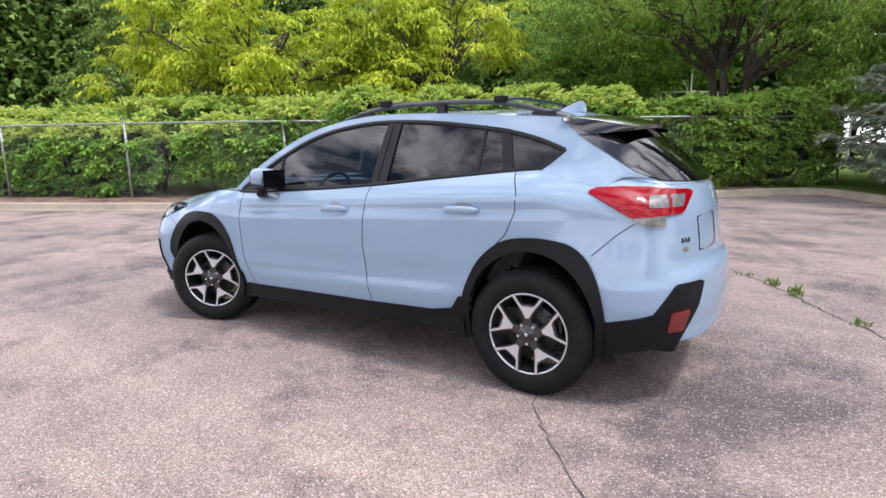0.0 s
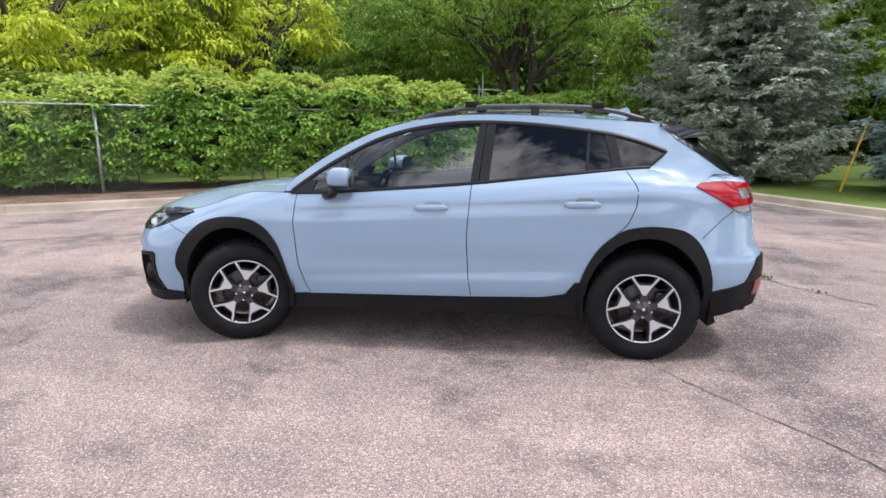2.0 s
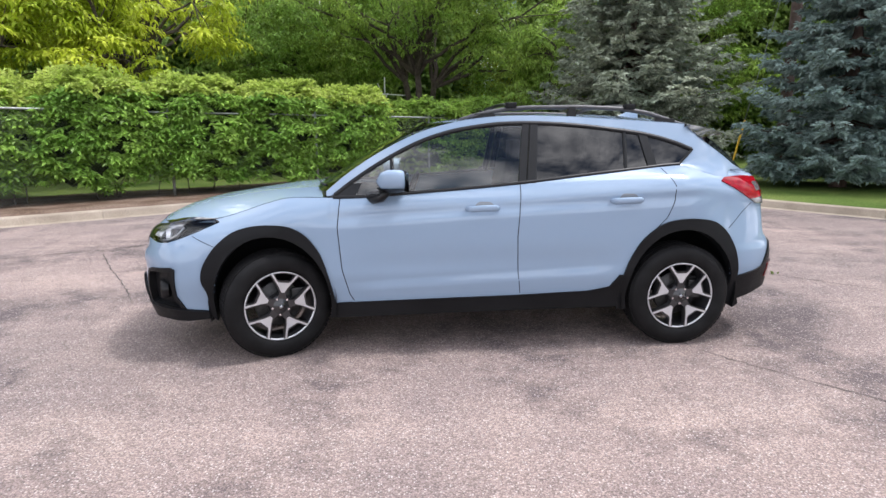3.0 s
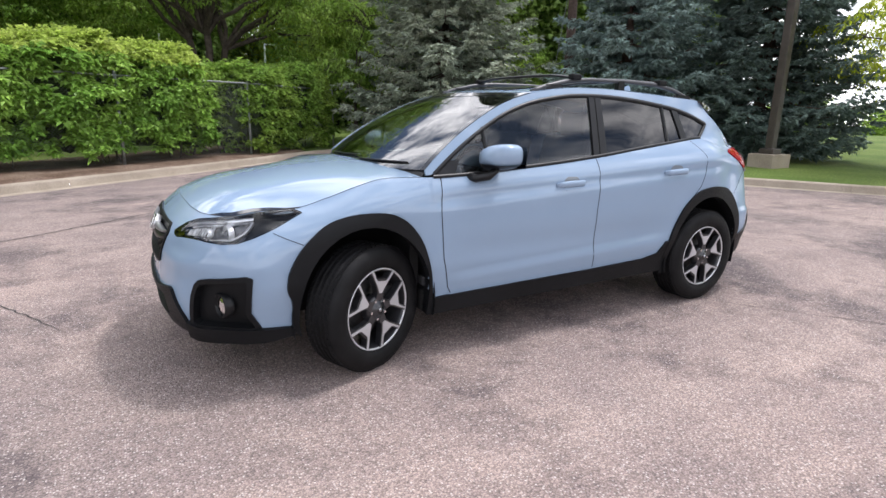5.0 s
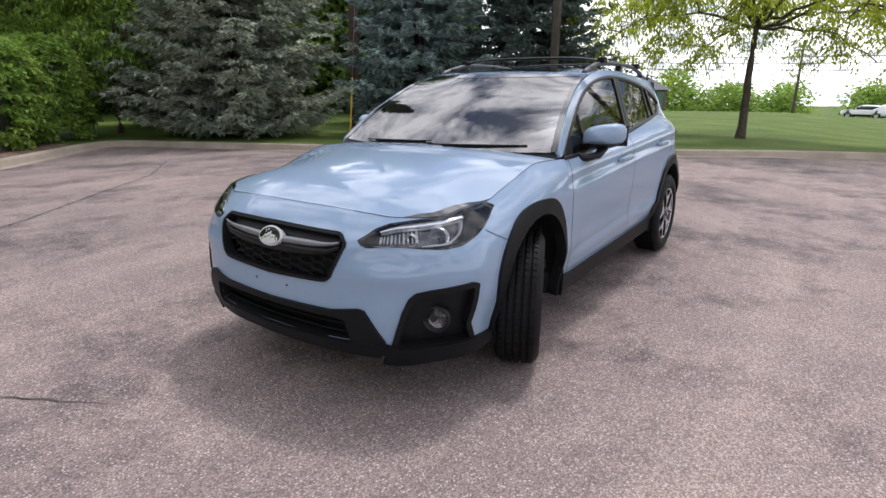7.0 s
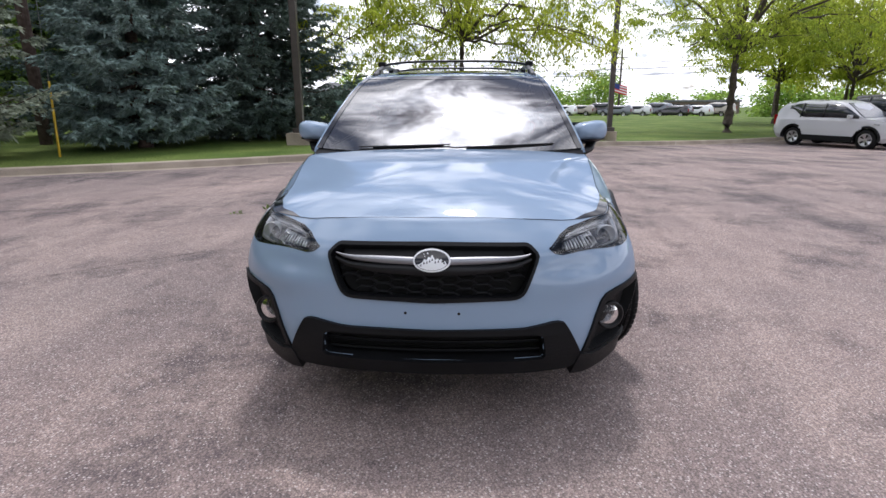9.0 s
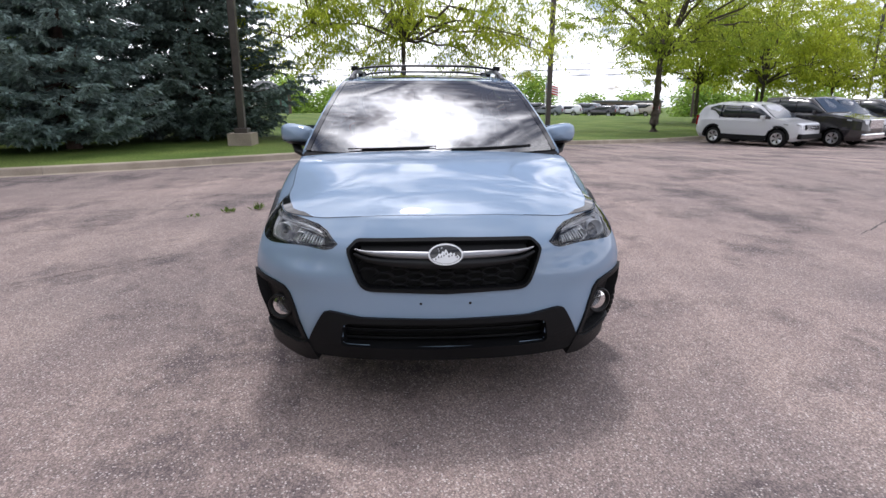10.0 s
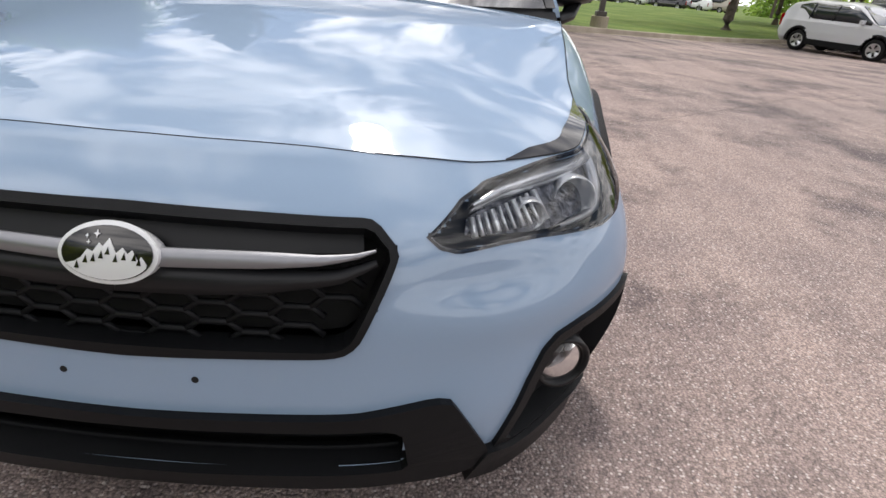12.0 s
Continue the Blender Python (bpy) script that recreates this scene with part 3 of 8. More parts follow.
PANELS = {}
for side in (-1, 1):
    made = body_panels(side)
    PANELS[side] = made
    # arch cladding, sill, corner cladding
    inner = arch_inner(FRONT_AXLE - 0.012, a0=-14, a1=194)
    patch("front_arch_cladding", eased(eased(ARCH_F_OUT)) + inner, body_x, CLAD, car, off=0.016, thick=0.06, res=0.05, side=side, label="black plastic wheel arch cladding")
    inner = arch_inner(REAR_AXLE, a0=-10, a1=194)
    patch("rear_arch_cladding", eased(eased(ARCH_R_OUT)) + inner, body_x, CLAD, car, off=0.016, thick=0.06, res=0.05, side=side, label="black plastic wheel arch cladding")
    patch("sill_cladding", [(-1.0, 0.345), (-0.889, 0.352), (0.219, 0.371), (0.7, 0.389), (0.845, 0.42), (0.9, 0.5), (0.955, 0.5), (0.955, 0.275), (-1.0, 0.25)], body_x, CLAD, car, off=0.014, thick=0.14, res=0.06, side=side, label="black plastic sill")
    patch("rear_corner_cladding", [(1.72, 0.285), (1.735, 0.468), (1.90, 0.507), (1.945, 0.523), (2.025, 0.655), (2.04, 0.668), (2.125, 0.672), (2.135, 0.66), (2.115, 0.55), (2.055, 0.36), (1.86, 0.315)], body_x, CLAD, made["rear_bumper"], off=0.012, thick=0.05, res=0.05, side=side, label="black plastic corner of the bumper")
    patch("rear_reflector", rounded([(2.008, 0.43), (2.012, 0.53), (2.082, 0.543), (2.066, 0.433)], 0.012), body_x, RED_REFLEX, made["rear_bumper"], off=0.019, thick=0.015, res=0.03, side=side, label="red reflector")
    patch("mud_flap", [(1.69, 0.47), (1.735, 0.47), (1.80, 0.26), (1.755, 0.235), (1.685, 0.29)], body_x, CLAD, car, off=0.012, thick=0.02, res=0.06, side=side)
    # shut lines
    gap([(-0.935, 1.03), (-0.955, 0.85), (-0.935, 0.58), (-0.89, 0.40), (-0.86, 0.352)], side)
    gap([(0.228, 1.11), (0.225, 1.07), (0.203, 0.77), (0.215, 0.51), (0.235, 0.372)], side)
    gap([(1.19, 1.2), (1.25, 1.1), (1.245, 0.995), (1.2, 0.885), (1.11, 0.79)], side)
    gap([(1.655, 0.80), (1.77, 0.905), (1.86, 0.965)], side, width=0.005)
    gap([(-1.72, 0.74), (-1.80, 0.775), (-1.86, 0.805)], side, width=0.004)
    # door skins end in a thin bright lower hem
    ribbon("hem", [(-0.88, 0.358), (0.219, 0.378), (0.7, 0.396), (0.84, 0.425)], 0.012, body_x, PAINT, car, off=0.006, side=side, thick=0.0)

# ---- hood, windscreen, roof, tail ----
HOOD_MID = smooth_fn([(-2.176, 0.888), (-2.09, 0.931), (-1.96, 0.970), (-1.76, 1.006), (-1.54, 1.041), (-1.28, 1.068), (-1.13, 1.075)])
_k = int(np.argmin(np.abs(OX + 1.03)))
NH, NU = 90, 41


def hood_grid():
    idx = np.linspace(0, _k, NH)
    T = np.stack([np.interp(idx, np.arange(NS), BODY_P[:, -1, c]) for c in range(3)], -1)
    # even march of the middle line against the edge line
    mx = T[0, 0] - (T[0, 0] + 1.14) * np.clip((T[:, 0] - T[0, 0]) / (T[-1, 0] - T[0, 0]), 0, 1) ** 0.8
    M = np.stack([mx, 0 * mx, HOOD_MID(mx)], -1)
    M[0] = T[0]
    U = np.linspace(0, 1, NU)
    G = np.zeros((NH, NU, 3))
    # the edge's small waves die out quickly inward
    ker = np.exp(-np.linspace(-2, 2, 23) ** 2)
    ker /= ker.sum()
    pad = np.concatenate([2 * T[:1] - T[11:0:-1], T, 2 * T[-1:] - T[-2:-13:-1]])
    TS = np.stack([np.convolve(pad[:, c], ker, "valid") for c in range(3)], -1)
    for j, u in enumerate(U):
        G[:, j] = M + (TS - M) * u + (T - TS) * u**9
        G[:, j, 2] = TS[:, 2] + (M[:, 2] - TS[:, 2]) * (1 - u**2.4) + (T[:, 2] - TS[:, 2]) * u**9
    # a soft raised line on each side, from the screen towards the lamps
    x = G[..., 0]
    G[..., 2] += 0.003 * np.exp(-((U[None] - 0.7) / 0.16) ** 2) * ease(-2.15, -1.8, x) * (1 - ease(-1.75, -1.2, x)) * (1 - ease(0.8, 1.0, U[None]))
    return G


def sheet(name, G, mat, parent, label="", mirror=True, up=(0, 0, 1), thick=0.0, calm=0):
    """A grid from the middle line (second index 0) outward, mirrored to the other side."""
    if mirror:
        G = np.concatenate([(G * (1, -1, 1))[:, :0:-1], G], 1)
    du, dv = np.gradient(G, axis=0), np.gradient(G, axis=1)
    N = np.cross(du, dv)
    N /= np.linalg.norm(N, axis=-1)[..., None] + 1e-12
    for _ in range(calm):
        E = np.pad(N, ((1, 1), (1, 1), (0, 0)), "edge")
        N = E[1:-1, 1:-1] * 0.4 + 0.15 * (E[:-2, 1:-1] + E[2:, 1:-1] + E[1:-1, :-2] + E[1:-1, 2:])
        N /= np.linalg.norm(N, axis=-1)[..., None] + 1e-12
    flip = (N * np.array(up)).sum(-1).mean() < 0
    if flip:
        N = -N
    fs = grid_faces(G.shape[0], G.shape[1], flip=flip)
    V, NN = G.reshape(-1, 3), N.reshape(-1, 3)
    if thick:
        n = len(V)
        nu, nv = G.shape[:2]
        ring = [i * nv for i in range(nu)] + [(nu - 1) * nv + j for j in range(1, nv)] + [i * nv + nv - 1 for i in range(nu - 2, -1, -1)] + [j for j in range(nv - 2, 0, -1)]
        V = np.concatenate([V, V[ring], V[ring] - NN[ring] * thick])
        m = len(ring)
        rim = [(n + i, n + (i + 1) % m, n + m + (i + 1) % m, n + m + i) for i in range(m)]
        if not flip:
            rim = [f[::-1] for f in rim]
        fs = fs + rim
        NN = np.concatenate([NN, np.zeros((2 * m, 3))])
    return solid(name, V, fs, mat, parent, label, normals=NN)


HOOD = hood_grid()
hood = sheet("hood", HOOD, PAINT, car, thick=0.02, calm=220)
for side in (-1, 1):
    e = HOOD[:, -1] + (0, 0.0, 0.0015)
    v, f = tube([tuple(p * (1, side, 1)) for p in e[18:]], 0.0012, segs=5)
    solid("panel_gap", v, f, DARK, car)
v, f = tube([tuple(p * (1, s, 1)) for s, seq in ((-1, HOOD[18:0:-1, -1]), (1, HOOD[0:19, -1])) for p in seq], 0.0010, segs=5)
solid("panel_gap", v, f, DARK, car)

NW = 30
_w = np.linspace(0, 1, NW)
_u = np.linspace(0, 1, 25)


def cross_grid(xc, zc, xs, ys, zs, ux=2.0, uz=2.2):
    G = np.zeros((len(xc), len(_u), 3))
    for j, u in enumerate(_u):
        G[:, j, 0] = xc + (xs - xc) * u**ux
        G[:, j, 1] = ys * u
        G[:, j, 2] = zc + (zs - zc) * u**uz
    return G


xs = -1.03 + (1.03 - 0.2) * _w
ws_zs = ROOF_EDGE(xs)
xc = -1.17 + (1.17 - 0.37) * _w
WS = cross_grid(xc, 1.055 + 0.45 * _w + 0.026 * 4 * _w * (1 - _w), xs + 0.012, cabin_y(xs, ws_zs) - 0.012, ws_zs + 0.004)
windscreen = sheet("windscreen", WS, SCREEN, car, label="clear windscreen that mirrors the clouds", up=(-1, 0, 1))
windscreen.visible_shadow = False
sheet("windscreen_band", WS[NW - 3:] + (0.0, 0, 0.002), GLOSS_BLACK, windscreen, up=(-1, 0, 1))
for side in (-1, 1):
    sheet("windscreen_border", (WS[:, -2:] * (1, side, 1)) + (-0.002, 0, 0.002), GLOSS_BLACK, windscreen, mirror=False, up=(-1, 0, 1))
COWL = np.stack([HOOD[-1] - (0.03, 0, 0.02), np.stack([np.interp(np.linspace(0, 1, NU), _u, WS[1, :, c]) for c in range(3)], -1) - (0, 0, 0.004)], 0)
sheet("cowl", COWL, SATIN_BLACK, car)

rx = -0.37 + (1.62 + 0.37) * _w
rs = -0.2 + (1.415 + 0.2) * _w
ROOF_MID = smooth_fn([(-0.4, 1.50), (-0.2, 1.532), (-0.06, 1.548), (0.376, 1.57), (0.81, 1.572), (1.245, 1.55), (1.62, 1.499)])
re_z = ROOF_EDGE(rs)
ROOF = cross_grid(rx, ROOF_MID(rx), rs, cabin_y(rs, re_z) - 0.004, re_z + 0.003, uz=2.6)
roof = sheet("roof", ROOF, PAINT, car, thick=0.015)


def roof_at(x, y):
    x, y = np.atleast_1d(np.asarray(x, float)), np.atleast_1d(np.asarray(y, float))
    def z(x, y):
        ze = ROOF_EDGE(x)
        u = np.clip(np.abs(y) / (cabin_y(x, ze) - 0.004), 0, 1)
        return ROOF_MID(x) + (ze + 0.003 - ROOF_MID(x)) * u**2.6
    p = np.stack([x, y, z(x, y)], -1)
    n = np.stack([-(z(x + 0.01, y) - z(x - 0.01, y)) / 0.02, -(z(x, y + 0.01) - z(x, y - 0.01)) / 0.02, np.ones_like(x)], -1)
    return p, n / np.linalg.norm(n, axis=1)[:, None]


patch("sunroof", rounded([(-0.2, -0.42), (0.42, -0.42), (0.42, 0.42), (-0.2, 0.42)], 0.08), roof_at, GLOSS_BLACK, roof, off=0.004, thick=0.01, res=0.09, label="dark glass sunroof")

# spoiler, rear glass
sx = 1.59 + (1.80 - 1.59) * _w
SP = cross_grid(sx, 1.501 - 0.022 * _w - 0.03 * _w**2, 1.405 + (1.75 - 1.405) * _w, 0.622 - 0.145 * _w, 1.490 - 0.034 * _w - 0.024 * _w**2, uz=3)
sheet("spoiler", SP + (0, 0, 0.004), GLOSS_BLACK, car, label="gloss black roof spoiler", thick=0.022)
g_ = np.linspace(0, 1, NW)
RG = cross_grid(1.70 + (2.065 - 1.70) * g_, 1.450 - 0.308 * g_ + 0.02 * 4 * g_ * (1 - g_), 1.60 + (1.90 - 1.60) * g_, 0.49 + 0.035 * g_, 1.425 - 0.260 * g_ + 0.02 * 4 * g_ * (1 - g_), ux=3.0)
rear_glass = sheet("rear_window", RG, TINTED, car, label="dark privacy glass", up=(1, 0, 1))
rear_glass.visible_shadow = False
for side in (-1, 1):
    quad = np.zeros((NW, 4, 3))
    ex = 1.43 + (1.81 - 1.43) * g_
    ez = np.interp(ex, [1.43, 1.505, 1.65, 1.81], [1.474, 1.398, 1.306, 1.202])
    for j in range(4):
        f = j / 3
        quad[:, j] = np.stack([ex, cabin_y(ex, ez) + 0.004, ez], -1) * (1 - f) + (RG[:, -1] + (0.0, 0.0, 0.004)) * f
    fin_low = np.stack([np.interp(g_, [0, 0.32, 1], q) for q in ((1.415, 1.505, 1.748), (0.638, 0.622, 0.474), (1.476, 1.398, 1.416))], -1)
    fin_ = np.stack([SP[:, -1] + (0, 0.003, 0.002), 0.5 * (SP[:, -1] + fin_low) + (0, 0.006, 0), fin_low], 1)
    sheet("spoiler_fin", fin_ * (1, side, 1), GLOSS_BLACK, rear_glass, mirror=False, up=(0.3, side, 0.1))
    sheet("window_cheek", quad * (1, side, 1), GLOSS_BLACK, rear_glass, mirror=False, up=(0.4, side, 0.2))

# painted ledge between the rear glass and the tailgate
_sr = np.linspace(S_END, s_x(1.80), 40)
_low = np.stack([np.interp(_sr, SS, BODY_P[:, -1, c]) for c in range(3)], -1) + (0.002, 0, 0.0015)
_up = np.stack([np.interp(np.linspace(0, 1, 28), _u, RG[-1, :, c]) for c in range(3)], -1)
_cp = np.stack([np.interp(np.linspace(0, 1, 13)[1:], [0, 0.55, 1], q) for q in ((1.90, 1.86, 1.80), (0.525, float(cabin_y(1.86, 1.185)), float(cabin_y(1.80, 1.2))), (1.165, 1.174, 1.194))], -1)
_up = np.concatenate([_up, _cp])
sheet("tailgate_ledge", np.stack([_up - (0.004, 0, 0.006), 0.5 * (_up + _low) + (0.003, 0, 0.002), _low], 0), PAINT, car)

def band(x0, x1, top, bottom):
    """An outline between two heights given as curves, from x0 to x1."""
    n = max(3, int(abs(x1 - x0) / 0.05))
    return [(float(x), float(top(x))) for x in np.linspace(x0, x1, n)] + [(float(x), float(bottom(x))) for x in np.linspace(x1, x0, n)]


def lowered(fn, d):
    def at(x):
        return fn(x) + d
    return at


for side in (-1, 1):
    xs_u = np.linspace(-1.02, 1.40, 90)
    top_u, low_u = ROOF_EDGE(xs_u), np.minimum(WIN_TOP(np.clip(xs_u, -0.985, 1.446)), ROOF_EDGE(xs_u) - 0.004)
    G_u = np.stack([cabin_side(xs_u, low_u + (top_u - low_u) * k / 4)[0] for k in range(5)], 1)
    sheet("upper_side", G_u * (1, side, 1), PAINT, car, mirror=False, up=(0, side, 0.3), thick=0.02)
    t_u = np.linspace(0, 1, 40)
    left = np.stack([np.interp(t_u, [0, 0.26, 0.36, 0.48, 0.8, 1], q) for q in ((1.398, 1.398, 1.446, 1.40, 1.337, 1.30), (float(ROOF_EDGE(1.4)), float(WIN_TOP(1.4)), 1.327, 1.281, 1.221, 1.202))], -1)
    right = np.stack([np.interp(t_u, [0, 0.2, 0.42, 0.66, 0.9, 1], q) for q in ((1.425, 1.505, 1.65, 1.76, 1.81, 1.86), (1.480, 1.396, 1.304, 1.230, 1.2, 1.18))], -1)
    G_u = np.stack([cabin_side(*(left + (right - left) * k / 14).T)[0] for k in range(15)], 1)
    sheet("rear_pillar", G_u * (1, side, 1), PAINT, car, mirror=False, up=(0, side, 0.3), thick=0.01)
    # the pillar runs into the shoulder in a soft hollow
    xf = np.linspace(1.34, 1.90, 40)
    wf_ = np.minimum(0.065 * ease(1.28, 1.62, xf), np.interp(xf, [1.6, 1.65, 1.76, 1.81, 1.86], [1.33, 1.304, 1.230, 1.2, 1.18]) - BELT(xf) - 0.012).clip(0.0, 1.0) + 0.004
    A_f, B_f, C_f = body_x(xf, BELT(xf) - wf_)[0], cabin_side(xf, BELT(xf))[0], cabin_side(xf, BELT(xf) + wf_ * ease(1.95, 1.82, xf))[0]
    G_u = np.stack([(1 - q) ** 2 * A_f + 2 * q * (1 - q) * B_f + q * q * C_f + (0, 0.0012, 0.0006) for q in np.linspace(0, 1, 9)], 1)
    sheet("shoulder", G_u * (1, side, 1), PAINT, car, mirror=False, up=(0, side, 0.3))
    fdoor, rdoor = PANELS[side]["front_door"], PANELS[side]["rear_door"]
    # black window surround: belt strip, top strip, pillars
    ribbon("belt_trim", [(float(x), float(BELT(x)) + 0.004) for x in np.linspace(-0.98, 1.34, 40)], 0.022, cabin_side, SATIN_BLACK, car, off=0.006, side=side, thick=0.012)
    ribbon("window_trim", [(float(x), float(WIN_TOP(x)) - 0.008) for x in np.linspace(-0.97, 1.44, 60)], 0.026, cabin_side, SATIN_BLACK, car, off=0.005, side=side, thick=0.012)
    ribbon("window_trim", [(1.445, 1.322), (1.40, 1.28), (1.335, 1.226)], 0.016, cabin_side, SATIN_BLACK, car, off=0.005, side=side, thick=0.012)
    patch("sail_trim", [(-0.985, 1.04), (-0.885, 1.118), (-0.80, 1.12), (-0.84, 1.04)], cabin_side, SATIN_BLACK, car, off=0.002, thick=0.015, side=side)
    patch("pillar_trim", [(0.215, 1.105), (0.268, 1.50), (0.312, 1.50), (0.265, 1.105)], cabin_side, SATIN_BLACK, car, off=0.004, thick=0.03, side=side)
    patch("pillar_trim", [(0.275, 1.11), (0.322, 1.50), (0.372, 1.50), (0.335, 1.11)], cabin_side, SATIN_BLACK, car, off=0.004, thick=0.03, side=side)
    patch("pillar_trim", [(1.115, 1.195), (1.058, 1.445), (1.118, 1.435), (1.178, 1.20)], cabin_side, SATIN_BLACK, car, off=0.003, thick=0.03, side=side)
    ribbon("window_divider", [(0.952, 1.17), (0.965, 1.46)], 0.02, cabin_side, SATIN_BLACK, car, off=0.003, side=side, thick=0.012)
    ribbon("window_divider", [(-0.60, 1.04), (-0.61, 1.30)], 0.018, cabin_side, SATIN_BLACK, car, off=0.003, side=side, thick=0.012)
    gap([(0.27, 1.105), (0.317, 1.50)], side, surf=cabin_side, width=0.006)
    # panes
    def pane(name, x0, x1, mat, label, extra=None):
        poly = extra or band(x0, x1, lowered(WIN_TOP, -0.004), lowered(BELT, 0.0))
        g = patch(name, poly, cabin_side, mat, car, off=-0.006, thick=0.004, res=0.08, side=side, label=label)
        g.visible_shadow = False
        return g
    pane("quarter_window", -0.86, -0.60, GLASS, "clear fixed front quarter glass")
    pane("front_window", -0.60, 0.27, GLASS, "clear front door glass")
    pane("rear_window", 0.33, 0.955, TINTED, "dark tinted rear door glass")
    pane("rear_quarter_window", 0.965, 1.1, TINTED, "dark tinted glass", [(0.965, 1.18), (0.965, 1.452), (1.08, 1.436), (1.13, 1.20)])
    pane("side_window", 1.1, 1.44, TINTED, "dark tinted glass", [(1.16, 1.198), (1.10, 1.43)] + [(float(x), float(WIN_TOP(x))) for x in np.linspace(1.14, 1.446, 8)] + [(1.40, 1.28), (1.337, 1.22), (1.25, 1.208)])
    # door handles with their bowls
    for nm, hx, hz in (("front", -0.02, 0.952), ("rear", 0.93, 0.995)):
        door = fdoor if nm == "front" else rdoor
        patch("handle_bowl", rounded([(hx - 0.055, hz - 0.036), (hx - 0.075, hz + 0.012), (hx - 0.03, hz + 0.047), (hx + 0.06, hz + 0.044), (hx + 0.085, hz + 0.008), (hx + 0.06, hz - 0.036)], 0.03), body_x, PAINT, door, off=0.0012, thick=0.002, res=0.012, side=side)
        pts = [(hx - 0.115, hz), (hx - 0.095, hz), (hx + 0.0, hz + 0.004), (hx + 0.075, hz + 0.004), (hx + 0.1, hz + 0.002)]
        p, n = body_x(np.array([a for a, _ in pts]), np.array([b for _, b in pts]))
        p = p + n * np.array([0.004, 0.03, 0.036, 0.034, 0.004])[:, None]
        fine = np.linspace(0, 4, 17)
        p = np.stack([np.interp(fine, range(5), p[:, c]) for c in range(3)], -1)
        r = np.interp(fine, range(5), [0.012, 0.019, 0.021, 0.0205, 0.012])
        v, f = tube(p * (1, side, 1), list(r), segs=10, squash=0.5, up=(0, side * 1.0, 0.0))
        solid("door_handle", v, f, PAINT, door)
        # flat grey patch painted in for the shade of the handle's bowl
        patch("handle_bowl_shade", rounded([(hx - 0.066, hz + 0.012), (hx - 0.035, hz + 0.05), (hx + 0.05, hz + 0.047), (hx + 0.078, hz + 0.012)], 0.02), body_x, GREY_PAINT, door, off=0.0028, thick=0.002, res=0.02, side=side)

# ---- front of the car: lamps, grille, bumper inserts ----
def inset_surf(surf, d):
    def at(a, z):
        p, n = surf(a, z)
        return p - n * d, n
    return at


def offset_poly(poly, d):
    """The outline moved outward by d (inward: minus)."""
    p = np.array(poly, float)
    keep = np.linalg.norm(p - np.roll(p, 1, 0), axis=1) > 1e-6
    p = p[keep]
    a, b = p - np.roll(p, 1, 0), np.roll(p, -1, 0) - p
    a, b = unit2(a), unit2(b)
    area = 0.5 * (p[:, 0] * np.roll(p[:, 1], -1) - np.roll(p[:, 0], -1) * p[:, 1]).sum()
    sg = 1.0 if area > 0 else -1.0
    na, nb = sg * np.c_[a[:, 1], -a[:, 0]], sg * np.c_[b[:, 1], -b[:, 0]]
    m = unit2(na + nb)
    k = 1 / np.clip((m * na).sum(1), 0.5, 1)
    return [tuple(q) for q in p + m * (d * k)[:, None]]


def unit2(v):
    return v / (np.linalg.norm(v, axis=1)[:, None] + 1e-12)


def framed(name, outer, inner_poly, mat, parent, off, thick, side=1, label="", res=0.03, surf=body_s):
    """A closed frame between two outlines of the same surface, cut open along one seam."""
    poly = list(outer) + [outer[0]] + [inner_poly[0]] + list(inner_poly[::-1])
    o, i = np.array(outer, float), np.array(inner_poly, float)
    n = 120
    def walk_round(p):
        p = np.concatenate([p, p[:1]])
        t = np.r_[0, np.cumsum(np.linalg.norm(np.diff(p, axis=0), axis=1))]
        q = np.linspace(0, t[-1], n, endpoint=False)
        return np.stack([np.interp(q, t, p[:, 0]), np.interp(q, t, p[:, 1])], -1)
    a = walk_round(o)
    # each outer place goes to the nearest inner one
    b = walk_round(i)
    b = np.array([b[np.argmin(((b - p) ** 2).sum(1))] for p in a])
    rows = []
    for uv, h in ((a, off - thick), (a, off), (b, off), (b, off - thick)):
        p, nn = surf(uv[:, 0], uv[:, 1])
        rows.append(p + nn * h)
    v = np.concatenate(rows)
    fs = [(r * n + k, r * n + (k + 1) % n, (r + 1) * n + (k + 1) % n, (r + 1) * n + k) for r in range(3) for k in range(n)]
    p, nn = surf(a[:1, 0], a[:1, 1])
    x, y, z = v[fs[n][0]], v[fs[n][1]], v[fs[n][2]]
    if np.dot(np.cross(y - x, z - y), nn[0]) < 0:
        fs = [f[::-1] for f in fs]
    if side < 0:
        v, fs = v * (1, -1, 1), [f[::-1] for f in fs]
    return solid(name, v, fs, mat, parent, label, smooth=False)


bumper = PANELS[-1]["front_bumper"]
LAMP_CHROME = material("lamp_chrome", (0.17, 0.17, 0.18), rough=0.2, metal=0.9, vary=0.5, scale=55, bump=0.8, bump_scale=70)
LAMP_WHITE = material("lamp_strip_white", (0.9, 0.91, 0.93), rough=0.22, metal=0.75)
GR = both(GRILLE_HALF)
grille = framed("grille", rounded(both([(0, 0.809)] + [(y * 1.005, 0.70 + (z - 0.70) * 1.02) for y, z in GRILLE_HALF[1:-1]] + [(0, 0.584)]), 0.012), offset_poly(GR, -0.010), CLAD, car, 0.008, 0.05, label="black grille with mesh and a silver bar")
patch("grille_back", GR, inset_surf(body_s, 0.075), DARK, grille, off=0, thick=0.0, res=0.08)
